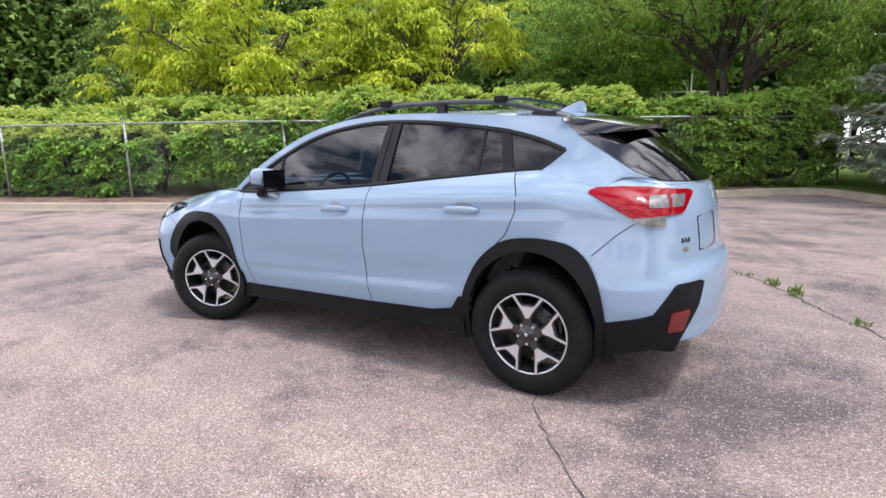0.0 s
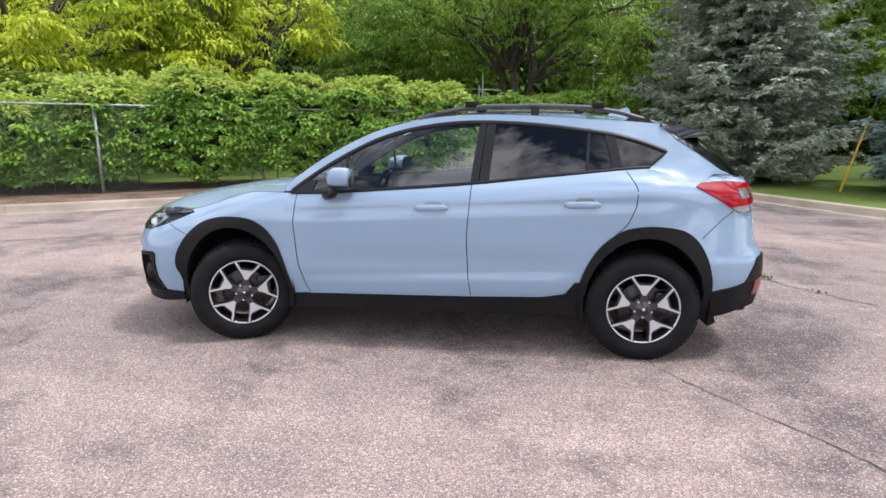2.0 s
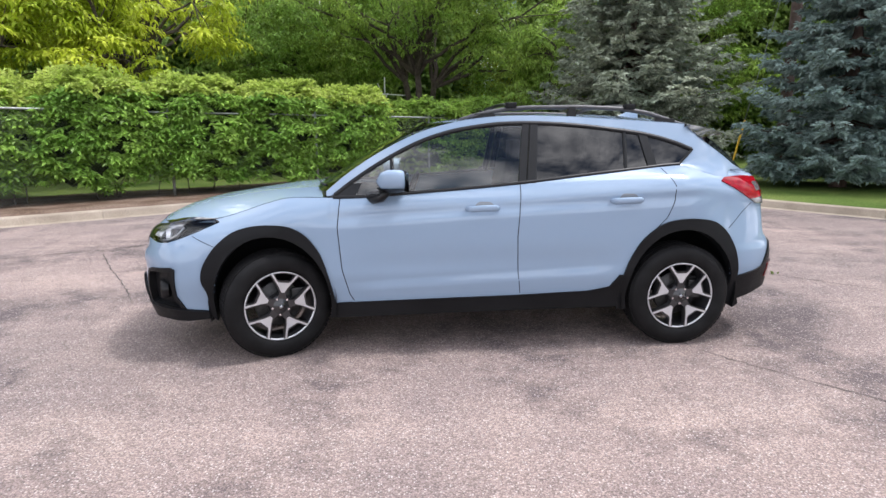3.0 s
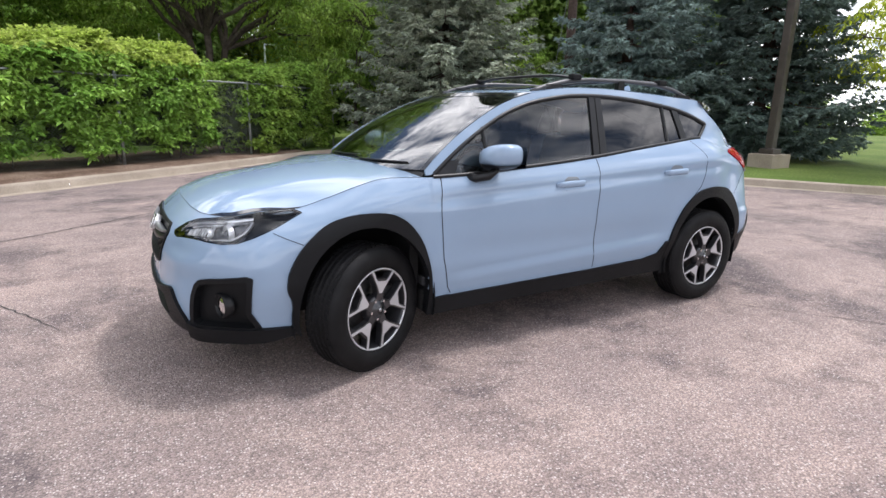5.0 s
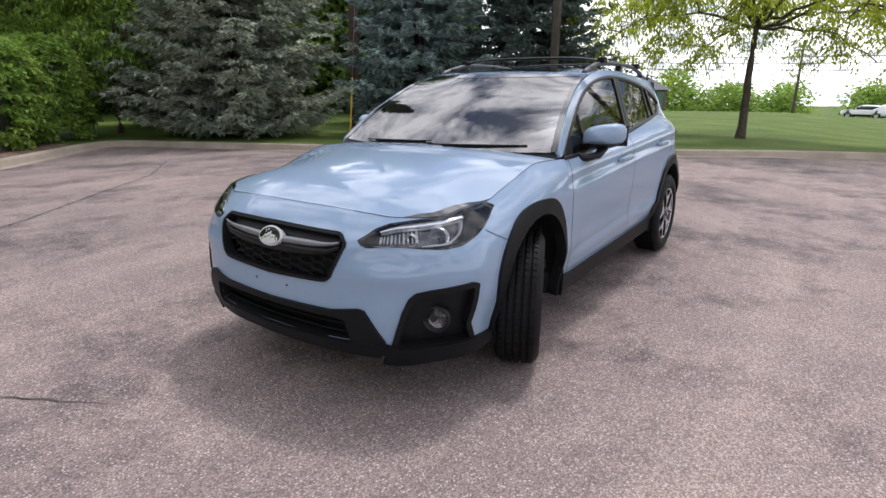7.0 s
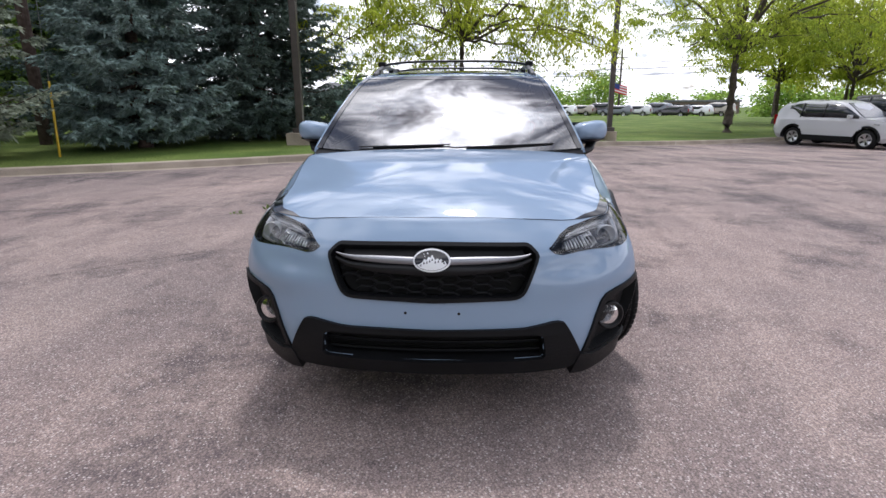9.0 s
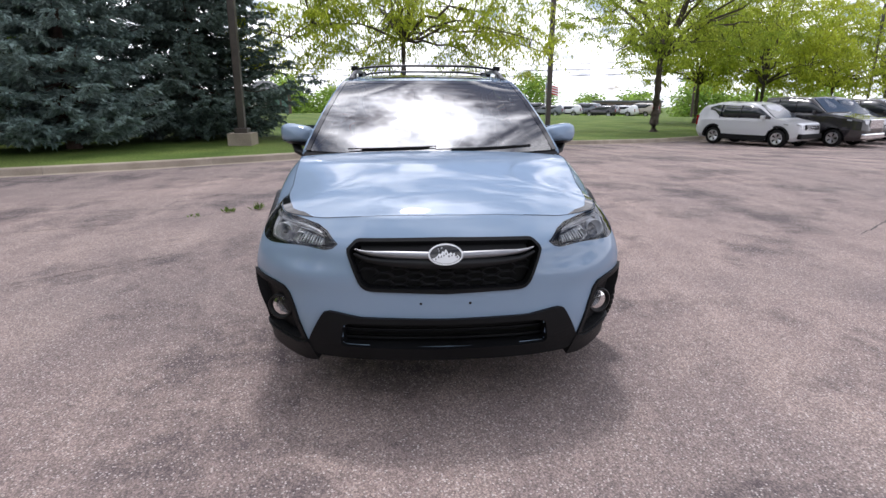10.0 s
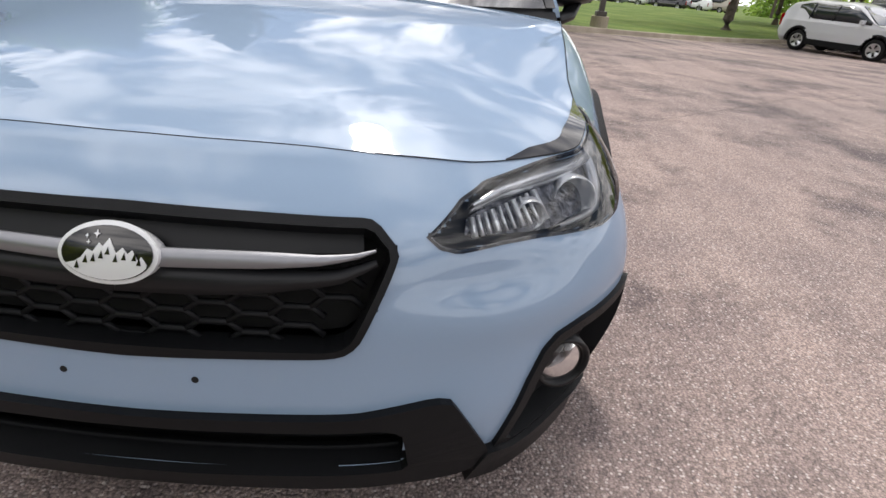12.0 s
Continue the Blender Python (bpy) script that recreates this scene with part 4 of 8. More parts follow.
# mesh of flat hexagonal cells: each piece is the upper half of one cell
HEX_A, HEX_H = 0.044, 0.036
for k in range(-6, 7):
    for row in range(5):
        z0 = 0.582 + row * HEX_H + (HEX_H / 2 if k % 2 else 0.0)
        s0 = k * 1.5 * HEX_A
        if z0 > 0.735 or abs(s0) + HEX_A > s_y(float(np.interp(z0, [0.58, 0.76], [0.345, 0.425]))):
            continue
        q = np.array([(-HEX_A, 0), (-HEX_A / 2, HEX_H / 2), (HEX_A / 2, HEX_H / 2), (HEX_A, 0)]) + (s0, z0)
        p, n = body_s(q[:, 0], q[:, 1])
        v, f = tube(p - n * 0.03, 0.0058, segs=6)
        solid("mesh_cell", v, f, CLAD, grille)
for side in (-1, 1):
    line = sp(("y", 0.06, 0.745), ("y", 0.2, 0.749), ("y", 0.31, 0.753), ("y", 0.365, 0.760), ("y", 0.388, 0.766))
    ribbon("silver_bar", line, [0.031, 0.030, 0.027, 0.017, 0.004], body_s, GRILLE_SILVER, grille, off=0.010, side=side, thick=0.02, label="satin silver grille bar")
    line = sp(("y", 0.0, 0.712), ("y", 0.2, 0.716), ("y", 0.33, 0.728), ("y", 0.39, 0.75))
    ribbon("wing_blade", line, [0.046, 0.044, 0.03, 0.012], body_s, SATIN_BLACK, grille, off=0.002, side=side, thick=0.03)
    line = sp(("y", 0.0, 0.782), ("y", 0.2, 0.785), ("y", 0.37, 0.789))
    ribbon("wing_blade", line, 0.05, body_s, SATIN_BLACK, grille, off=-0.03, side=side, thick=0.03)


def oval(s0, z0, a, b, n=36):
    return [(s0 + a * math.cos(2 * math.pi * k / n), z0 + b * math.sin(2 * math.pi * k / n)) for k in range(n)]


badge = patch("badge", oval(0, 0.745, 0.073, 0.0385), body_s, BADGE_SILVER, grille, off=0.018, thick=0.03, res=0.02, label="oval badge with silver mountain shapes on black")
patch("badge_field", oval(0, 0.745, 0.066, 0.0325), body_s, GLOSS_BLACK, badge, off=0.0205, thick=0.002, res=0.02)
SNOW = [(-0.058, 0.735), (-0.05, 0.744), (-0.045, 0.739), (-0.036, 0.751), (-0.03, 0.746), (-0.022, 0.753), (-0.013, 0.746), (-0.002, 0.763), (0.006, 0.753), (0.012, 0.757), (0.02, 0.746), (0.028, 0.749), (0.036, 0.739), (0.045, 0.734), (0.058, 0.728)]
SNOW += [(0.064 * math.cos(t), 0.745 + 0.0315 * math.sin(t)) for t in np.linspace(radians(-26), radians(-154), 16)]
patch("badge_mountain", SNOW, body_s, BADGE_SILVER, badge, off=0.0225, thick=0.002, res=0.02)
for k, (bx, bz) in enumerate([(-0.048, 0.737), (-0.041, 0.742), (-0.026, 0.742), (-0.014, 0.739), (-0.002, 0.747), (0.007, 0.742), (0.018, 0.738), (0.029, 0.736), (0.041, 0.729)]):
    patch("badge_shade", [(bx - 0.003, bz - 0.003), (bx, bz + 0.006), (bx + 0.002, bz + 0.001), (bx + 0.004, bz - 0.003)], body_s, GLOSS_BLACK, badge, off=0.0235, thick=0.001, res=0.02)

for bx, bz, br in ((0.016, 0.767, 0.005), (0.03, 0.764, 0.003), (0.027, 0.757, 0.003)):
    patch("badge_star", [(bx - br, bz), (bx - 0.25 * br, bz - 0.25 * br), (bx, bz - br), (bx + 0.25 * br, bz - 0.25 * br), (bx + br, bz), (bx + 0.25 * br, bz + 0.25 * br), (bx, bz + br), (bx - 0.25 * br, bz + 0.25 * br)], body_s, BADGE_SILVER, badge, off=0.0225, thick=0.001, res=0.02)

low = both(LOWER_HALF)
it = both(INTAKE_HALF)
lower = framed("lower_bumper", low, it, CLAD, car, 0.018, 0.06, label="black plastic lower bumper with an open intake")
patch("intake_back", it, inset_surf(body_s, 0.09), DARK, lower, off=0, thick=0, res=0.08)
for z in (0.372, 0.412):
    ribbon("intake_slat", [(-s_y(0.44), z), (0, z - 0.004), (s_y(0.44), z)], 0.012, body_s, CLAD, lower, off=-0.03, thick=0.02)
patch("lower_lip", both([(0, 0.285), (0.57, 0.29), (0.615, 0.31), (0.63, 0.268), (0.58, 0.25), (0, 0.246)]), inset_surf(body_s, 0.02), CLAD, lower, off=0.0, thick=0.12, res=0.06)
for side in (-1, 1):
    fb = PANELS[side]["front_bumper"]
    lip = sp(("y", 0.60, 0.345), ("y", 0.66, 0.325), ("x", -1.94, 0.335), ("x", -1.84, 0.325), ("x", -1.78, 0.315), ("x", -1.78, 0.275), ("x", -1.93, 0.262), ("y", 0.64, 0.245), ("y", 0.58, 0.252))
    patch("bumper_lip", lip, body_s, CLAD, fb, off=0.022, thick=0.09, res=0.05, side=side, label="black plastic lip")
    patch("screw_hole", oval(s_y(0.105), 0.541, 0.006, 0.006, 12), body_s, DARK, fb, off=0.001, thick=0.001, res=0.02, side=side)
    fog = framed("fog_lamp_bezel", offset_poly(FOG, 0.010), offset_poly(FOG, -0.014), CLAD, fb, 0.010, 0.07, side=side, label="black plastic fog lamp bezel")
    patch("bezel_back", FOG, inset_surf(body_s, 0.035), CLAD, fog, off=0, thick=0, res=0.05, side=side)
    c, n = body_s(np.array([s_y(0.765)]), np.array([0.445]))
    c, n = Vector(c[0] - n[0] * 0.022), Vector((-0.95, 0.3, 0.0)).normalized()
    q = n.to_track_quat("Z", "Y").to_matrix().to_4x4()
    flip = Matrix.Diagonal((1, side, 1, 1))
    def lamp_piece(name, prof, mat, label=""):
        v, f = revolve(prof, 28, "z")
        v = [flip @ (Matrix.Translation(c) @ q @ Vector(p)) for p in v]
        return solid(name, v, f if side > 0 else [g[::-1] for g in f], mat, fog, label)
    lamp_piece("fog_lamp_ring", [(0.062, -0.03), (0.062, 0.012), (0.055, 0.016), (0.050, 0.008), (0.048, -0.02)], SATIN_BLACK)
    lamp_piece("fog_lamp_reflector", [(0.0, -0.022), (0.025, -0.018), (0.048, 0.0)], LAMP_CHROME)
    g = lamp_piece("fog_lamp_lens", [(0.049, 0.004), (0.035, 0.012), (0.018, 0.016), (0.0001, 0.017)], LAMP_GLASS, "clear round fog lamp lens")
    g.visible_shadow = False
    # headlamp: housing, chrome bowls, bright upper strip, amber corner and clear cover
    hl = framed("headlamp", offset_poly(HEADLAMP, 0.0035), offset_poly(HEADLAMP, -0.0025), GLOSS_BLACK, car, 0.001, 0.05, side=side, label="headlamp with chrome bowls behind clear glass")
    patch("lamp_housing", HEADLAMP, inset_surf(body_s, 0.05), SATIN_BLACK, hl, off=0, thick=0, res=0.05, side=side)
    cover = patch("lamp_cover", HEADLAMP, body_s, LAMP_GLASS, hl, off=0.0045, thick=0.004, res=0.03, side=side, label="clear lamp cover")
    cover.visible_shadow = False
    # the cover's upper edge laps over the shoulder onto the hood's corner
    edge_ox = np.interp(np.linspace(0, _k, NH), np.arange(NS), OX)
    rows_ = np.flatnonzero((edge_ox > -2.215) & (edge_ox < -1.70))
    reach_ = np.interp(edge_ox[rows_], [-2.215, -2.13, -2.0, -1.85, -1.70], [0.002, 0.034, 0.042, 0.030, 0.002])
    lap = []
    for i, d_ in zip(rows_, reach_):
        line_ = HOOD[i, ::-1]
        run_ = np.r_[0, np.cumsum(np.linalg.norm(np.diff(line_, axis=0), axis=1))]
        lap.append([[np.interp(q * d_, run_, line_[:, c]) for c in range(3)] for q in np.linspace(1, 0, 5)])
    lap = (np.array(lap) + (0, 0, 0.003)) * (1, side, 1)
    sheet("lamp_shoulder", lap, GLOSS_BLACK, hl, "glossy upper edge of the lamp", mirror=False, thick=0.004, calm=30)
    mid_ = sp(("y", 0.55, 0.79), ("y", 0.62, 0.784), ("y", 0.70, 0.778), ("x", -2.08, 0.776), ("x", -2.0, 0.79), ("x", -1.965, 0.862), ("x", -2.05, 0.862), ("y", 0.70, 0.845), ("y", 0.62, 0.832), ("y", 0.56, 0.815))
    patch("lamp_chrome", mid_, inset_surf(body_s, 0.042), LAMP_CHROME, hl, off=0, thick=0.004, res=0.03, side=side)
    up = sp(("y", 0.562, 0.822), ("y", 0.64, 0.840), ("y", 0.715, 0.848), ("x", -2.05, 0.863), ("x", -1.95, 0.872))
    ribbon("lamp_strip", up, [0.008, 0.02, 0.026, 0.026, 0.018], inset_surf(body_s, 0.006), LAMP_WHITE, hl, off=0.0, side=side, thick=0.03, label="bright strip along the lamp's top")
    ribbon("lamp_strip", sp(("x", -1.955, 0.866), ("x", -1.985, 0.82), ("x", -2.05, 0.783), ("y", 0.725, 0.775)), [0.008, 0.013, 0.012, 0.006], inset_surf(body_s, 0.02), SATIN_SILVER, hl, off=0, side=side, thick=0.02)
    for k in range(10):
        yy = 0.565 + 0.0165 * k
        fin_p, fin_n = body_s(np.array([s_y(yy)] * 2), np.array([0.783 + 0.001 * k, 0.812 + 0.0028 * k]))
        v, f = tube((fin_p - fin_n * 0.03) * (1, side, 1), 0.0035 if k % 3 else 0.006, segs=5)
        solid("lamp_fin", v, f, REFLECTOR, hl)
    for yy, zz, rad in ((0.778, 0.814, 0.040), (0.69, 0.806, 0.026)):
        c2, n2 = body_s(np.array([s_y(yy)]), np.array([zz]))
        c2, n2 = Vector(c2[0] - n2[0] * 0.035), Vector((-0.97, 0.2, 0.06)).normalized()
        q2 = n2.to_track_quat("Z", "Y").to_matrix().to_4x4()
        for nm, prof, mat in (("lamp_bowl", [(0.1 * rad, -0.035), (0.5 * rad, -0.03), (0.85 * rad, -0.012), (rad, 0.008), (rad * 1.06, 0.006), (rad * 1.06, -0.02)], REFLECTOR),
                              ("lamp_bulb", [(0.0001, 0.004), (0.16 * rad, 0.0), (0.2 * rad, -0.03)], WHITE_LENS)):
            v, f = revolve(prof, 24, "z")
            v = [flip @ (Matrix.Translation(c2) @ q2 @ Vector(p)) for p in v]
            solid(nm, v, f if side > 0 else [g[::-1] for g in f], mat, hl)
    # tail lamp
    TL = [(1.61, 1.112), (1.65, 1.131), (1.80, 1.135), (1.93, 1.132), (2.06, 1.124), (2.15, 1.116), (2.16, 1.10), (2.11, 1.015), (2.09, 1.003), (1.97, 0.996), (1.90, 0.989), (1.838, 0.989), (1.74, 1.045)]
    tl = patch("tail_lamp", rounded(TL, 0.012), body_x, RED_LENS, car, off=0.009, thick=0.03, res=0.03, side=side, label="red tail lamp with clear inserts")
    patch("tail_lamp_clear", rounded([(1.94, 1.090), (2.128, 1.096), (2.105, 1.036), (1.922, 1.034)], 0.008), body_x, WHITE_LENS, tl, off=0.0115, thick=0.003, res=0.03, side=side, label="clear insert")
    patch("tail_lamp_clear", [(1.836, 0.988), (2.0, 0.998), (2.004, 0.948), (1.90, 0.955)], body_x, WHITE_LENS, tl, off=0.012, thick=0.02, res=0.03, side=side, label="clear insert")
    patch("tail_lamp_bar", [(2.04, 1.10), (2.06, 1.10), (2.045, 1.02), (2.03, 1.02)], body_x, RED_LENS, tl, off=0.013, thick=0.003, res=0.03, side=side)
    # lettering of the tailgate, drawn as plain bars
for side in (-1,):
    for k, (x0, z0, w) in enumerate([(2.085, 0.86, 0.016), (2.10, 0.862, 0.012), (2.112, 0.86, 0.014), (2.09, 0.815, 0.02), (2.105, 0.815, 0.012)]):
        patch("nameplate_bar", [(x0, z0), (x0 + w * 0.7, z0), (x0 + w * 0.7, z0 + 0.022), (x0, z0 + 0.022)], body_x, CHROME, PANELS[-1]["tailgate"], off=0.003, thick=0.003, res=0.03, side=side)
patch("plate_recess", rounded([(2.155, 0.80), (2.155, 0.98), (2.197, 0.98), (2.197, 0.80)], 0.01), body_x, SATIN_BLACK, PANELS[-1]["tailgate"], off=0.002, thick=0.004, res=0.04, side=-1)

# ---- mirrors ----
DARK_MIRROR = material("mirror_glass", (0.05, 0.055, 0.06), rough=0.03, metal=1.0)


def mirror(side):
    stalk_pts = [(-0.74, 0.80, 1.03), (-0.72, 0.85, 1.02), (-0.67, 0.90, 1.035), (-0.63, 0.92, 1.08)]
    v, f = tube([(x, y * side, z) for x, y, z in stalk_pts], [0.034, 0.034, 0.032, 0.034], segs=10, squash=0.7)
    base = solid("mirror", v, f, SATIN_BLACK, car, "door mirror with a body-coloured cap")
    def shell(z0, z1, scale, mat, name):
        rows = []
        prof = [(-0.0, 0.10), (0.02, 0.75), (0.06, 0.98), (0.10, 1.0), (0.14, 0.98), (0.155, 0.93)]
        n = 28
        vs, fs = [], []
        for d, k in prof:
            for a in range(n):
                t = 2 * math.pi * a / n
                ct, st = math.cos(t), math.sin(t)
                ey = 0.118 * k * scale * math.copysign(abs(ct) ** 0.62, ct)
                ez = 0.072 * k * scale * math.copysign(abs(st) ** 0.7, st)
                y = 0.905 + ey + 0.0 * d
                z = 1.138 + ez + 0.018 * (ey / 0.118)
                z = min(max(z, z0), z1)
                x = -0.705 + d + 0.22 * max(0, (y - 0.88)) * 0.8
                vs.append((x, y * side, z))
        for r in range(len(prof) - 1):
            for a in range(n):
                q = (r * n + a, r * n + (a + 1) % n, (r + 1) * n + (a + 1) % n, (r + 1) * n + a)
                fs.append(q if side < 0 else q[::-1])
        fs.append(tuple(range(n))[::-1 if side < 0 else 1])
        last = tuple((len(prof) - 1) * n + a for a in range(n))
        fs.append(last if side < 0 else last[::-1])
        return solid(name, vs, fs, mat, base)
    shell(1.098, 1.3, 1.0, PAINT, "mirror_cap")
    shell(1.0, 1.10, 0.985, SATIN_BLACK, "mirror_foot")
    g = [(-0.520 + 0.035 * a * 0.5, (0.905 + a * 0.112) * side, 1.135 + b * 0.066) for a, b in ((-1, -1), (1, -0.8), (1, 1), (-1, 1))]
    solid("mirror_glass", g, [(0, 1, 2, 3) if side > 0 else (3, 2, 1, 0)], DARK_MIRROR, base, smooth=False)


mirror(-1)
mirror(1)

# ---- roof rails, cross bars, aerial, wipers ----
for side in (-1, 1):
    xs_ = np.linspace(-0.15, 1.43, 40)
    hz = np.interp(xs_, [-0.15, -0.05, 0.13, 0.32, 0.70, 0.97, 1.16, 1.31, 1.43], [1.528, 1.560, 1.598, 1.614, 1.617, 1.606, 1.577, 1.533, 1.487])
    ze = ROOF_EDGE(xs_)
    yy = cabin_y(xs_, ze) - 0.055
    base_z, _ = roof_at(xs_, yy)
    hz = np.maximum(hz, base_z[:, 2] + 0.004)
    v, f = tube([(x, side * y, z - 0.012) for x, y, z in zip(xs_, yy, hz)], 0.019, segs=10, squash=0.8)
    rail = solid("roof_rail", v, f, RAIL_BLACK, car, "black raised roof rail")
    for x0 in (0.02, 0.62, 1.28):
        y0 = float(np.interp(x0, xs_, yy))
        zb, zt = float(np.interp(x0, xs_, base_z[:, 2])), float(np.interp(x0, xs_, hz)) - 0.012
        w = 0.16 if x0 != 0.62 else 0.06
        bm = bmesh.new()
        vs = [bm.verts.new((x0 + a * w * (1.0 if lo else 0.8) + (0 if lo else 0.0), side * (y0 + b * 0.02), (zb - 0.01 if lo else zt))) for lo in (1, 0) for a, b in ((-.5, -1), (.5, -1), (.5, 1), (-.5, 1))]
        for q in ((0, 1, 2, 3), (4, 5, 6, 7), (0, 1, 5, 4), (1, 2, 6, 5), (2, 3, 7, 6), (3, 0, 4, 7)):
            bm.faces.new([vs[i] for i in q])
        bmesh.ops.recalc_face_normals(bm, faces=bm.faces[:])
        part("rail_foot", bm, SATIN_BLACK, rail)
for x0 in (0.20, 1.02):
    z0 = 1.622 if x0 < 0.5 else 1.612
    pts = [(x0, y, z0 + 0.028 * (1 - (y / 0.56) ** 4) - 0.012) for y in np.linspace(-0.57, 0.57, 25)]
    v, f = tube(pts, 0.030, segs=10, squash=0.32, up=(0, 0, 1))
    bar = tagged(solid("roof_cross_bar", v, f, SATIN_BLACK, None), "black aero cross bar clamped on the roof rails", "roof bar", "bars across the roof")
    for side in (-1, 1):
        part("clamp", box_bm(0.075, 0.055, 0.038, (x0, side * 0.575, z0 - 0.006), 0.010), CLAD, bar)
fin = bmesh.new()
prof = [(1.15, 0.0), (1.19, 0.028), (1.26, 0.058), (1.31, 0.072), (1.33, 0.05), (1.34, 0.0)]
zb = float(ROOF_MID(1.25)) - 0.004
rows = []
for x, h in prof:
    for w in (-1, 0, 1):
        rows.append(fin.verts.new((x, w * (0.032 - 0.25 * h if w else 0) , zb + (0 if w else h))))
for i in range(len(prof) - 1):
    for j in range(2):
        fin.faces.new((rows[3 * i + j], rows[3 * i + j + 1], rows[3 * i + 4 + j], rows[3 * i + 3 + j]))
bmesh.ops.recalc_face_normals(fin, faces=fin.faces[:])
part("aerial_fin", fin, PAINT, car, "body-coloured shark fin aerial")
for y0, y1 in ((-0.62, -0.02), (-0.02, 0.52)):
    us = np.linspace(0, 1, 14)
    pts = []
    for u in us:
        y = y0 + (y1 - y0) * u
        uu = abs(y) / 0.78
        x = -1.15 + 0.13 * uu**2 + 0.03 * (1 - u)
        z = 1.064 + 0.55 * (0.02 + 0.03 * (1 - u)) + 0.008
        pts.append((x, y, z))
    v, f = tube(pts, 0.0045, segs=6)
    wp = solid("wiper", v, f, SATIN_BLACK, car, "black wiper arm")
    v, f = tube([(p[0] + 0.003, p[1], p[2] - 0.007) for p in pts[1:-2]], 0.004, segs=5)
    solid("wiper_blade", v, f, RUBBER, wp)

# ---- wheels ----
def wheel_meshes():
    R, W = TYRE_R, 0.112
    prof = [(0.222, -W + 0.03), (0.232, -W + 0.008), (0.262, -W - 0.002), (0.30, -W - 0.001), (0.322, -W + 0.008), (0.338, -W + 0.022), (R - 0.002, -W + 0.036)]
    tread = []
    for g in (-0.052, -0.018, 0.018, 0.052):
        tread += [(R, g - 0.006), (R - 0.009, g - 0.004), (R - 0.009, g + 0.004), (R, g + 0.006)]
    prof += tread + [(R - 0.002, W - 0.036), (0.338, W - 0.022), (0.322, W - 0.008), (0.30, W + 0.001), (0.262, W + 0.002), (0.232, W - 0.008), (0.222, W - 0.03)]
    v, f = revolve(prof, 72)
    v = list(map(list, v))
    tyre = mesh_data("tyre", v, f, RUBBER, smooth=True)
    # shoulder blocks
    bv, bf = [], []
    n = 64
    for k in range(n):
        for w0, w1 in ((-W + 0.030, -0.062), (0.062, W - 0.030), (-0.044, -0.026), (0.026, 0.044), (-0.010, 0.010)):
            a0, a1 = 2 * math.pi * (k + 0.08) / n, 2 * math.pi * (k + 0.86) / n
            sk = 0.02 * (1 if w0 > 0 else -1)
            b = len(bv)
            for r in (R - 0.006, R + 0.0035):
                for a, w in ((a0, w0), (a1, w0), (a1 + sk, w1), (a0 + sk, w1)):
                    bv.append((r * math.cos(a), w, r * math.sin(a)))
            bf += [(b + 4, b + 5, b + 6, b + 7), (b, b + 1, b + 5, b + 4), (b + 1, b + 2, b + 6, b + 5), (b + 2, b + 3, b + 7, b + 6), (b + 3, b, b + 4, b + 7)]
    blocks = mesh_data("tread", bv, bf, RUBBER, smooth=False)
    # barrel and machined lip, outer face towards -y
    v, f = revolve([(0.226, -W + 0.028), (0.228, -W + 0.012), (0.222, -W + 0.010), (0.217, -W + 0.016)], 72)
    lip = mesh_data("rim_lip", v, f, ALLOY)
    v, f = revolve([(0.217, -W + 0.015), (0.208, -W + 0.03), (0.200, 0.02), (0.205, W - 0.02), (0.226, W - 0.01)], 60)
    barrel = mesh_data("rim", v, f, ALLOY_DARK)
    v, f = revolve([(0.0, -0.02), (0.145, -0.02), (0.15, -0.016), (0.15, 0.0), (0.0, 0.0)], 40)
    disc = mesh_data("brake_disc", v, f, STEEL)

    def extrude(poly, y0, y1, mat, name, slope=0.0):
        vv, ff = [], []
        n = len(poly)
        for y in (y0, y1):
            for x, z in poly:
                vv.append((x, y + slope * math.hypot(x, z), z))
        ff.append(tuple(range(n)))
        for i in range(n):
            ff.append((i, (i + 1) % n, n + (i + 1) % n, n + i))
        me = mesh_data(name, vv, ff, mat, smooth=False)
        bm = bmesh.new()
        bm.from_mesh(me)
        bmesh.ops.triangulate(bm, faces=[g for g in bm.faces if len(g.verts) > 4])
        bmesh.ops.recalc_face_normals(bm, faces=bm.faces[:])
        bm.to_mesh(me)
        bm.free()
        return me
    q = 0.225 / 190
    face = [(8, 76), (-8, 76), (-26, 108), (-42, 130), (-73, 172), (-64, 178), (-38, 140), (-26, 131), (26, 131), (38, 140), (64, 178), (73, 172), (42, 130), (26, 108)]
    spoke = extrude([(x * q, z * q) for x, z in face], -W + 0.012, -W + 0.03, ALLOY, "spoke_face", slope=-0.02)
    arm = extrude([(x * q, z * q) for x, z in [(-26, 20), (-17, 76), (-33, 108), (-49, 131), (-80, 169), (-58, 183), (-40, 150), (-30, 141), (30, 141), (40, 150), (58, 183), (80, 169), (49, 131), (33, 108), (17, 76), (26, 20)]], -W + 0.016, -W + 0.055, ALLOY_DARK, "spoke", slope=-0.02)
    v, f = revolve([(0.0, -W + 0.0), (0.024, -W + 0.002), (0.03, -W + 0.010), (0.062, -W + 0.018), (0.075, -W + 0.035), (0.075, -W + 0.07)], 40)
    hub = mesh_data("hub", v, f, ALLOY_DARK)
    v, f = revolve([(0.0, -W - 0.003), (0.02, -W - 0.002), (0.024, -W + 0.004)], 24)
    cap = mesh_data("hub_cap", v, f, GLOSS_BLACK)
    v, f = revolve([(0.0, -W - 0.005), (0.010, -W - 0.004), (0.011, -W)], 12)
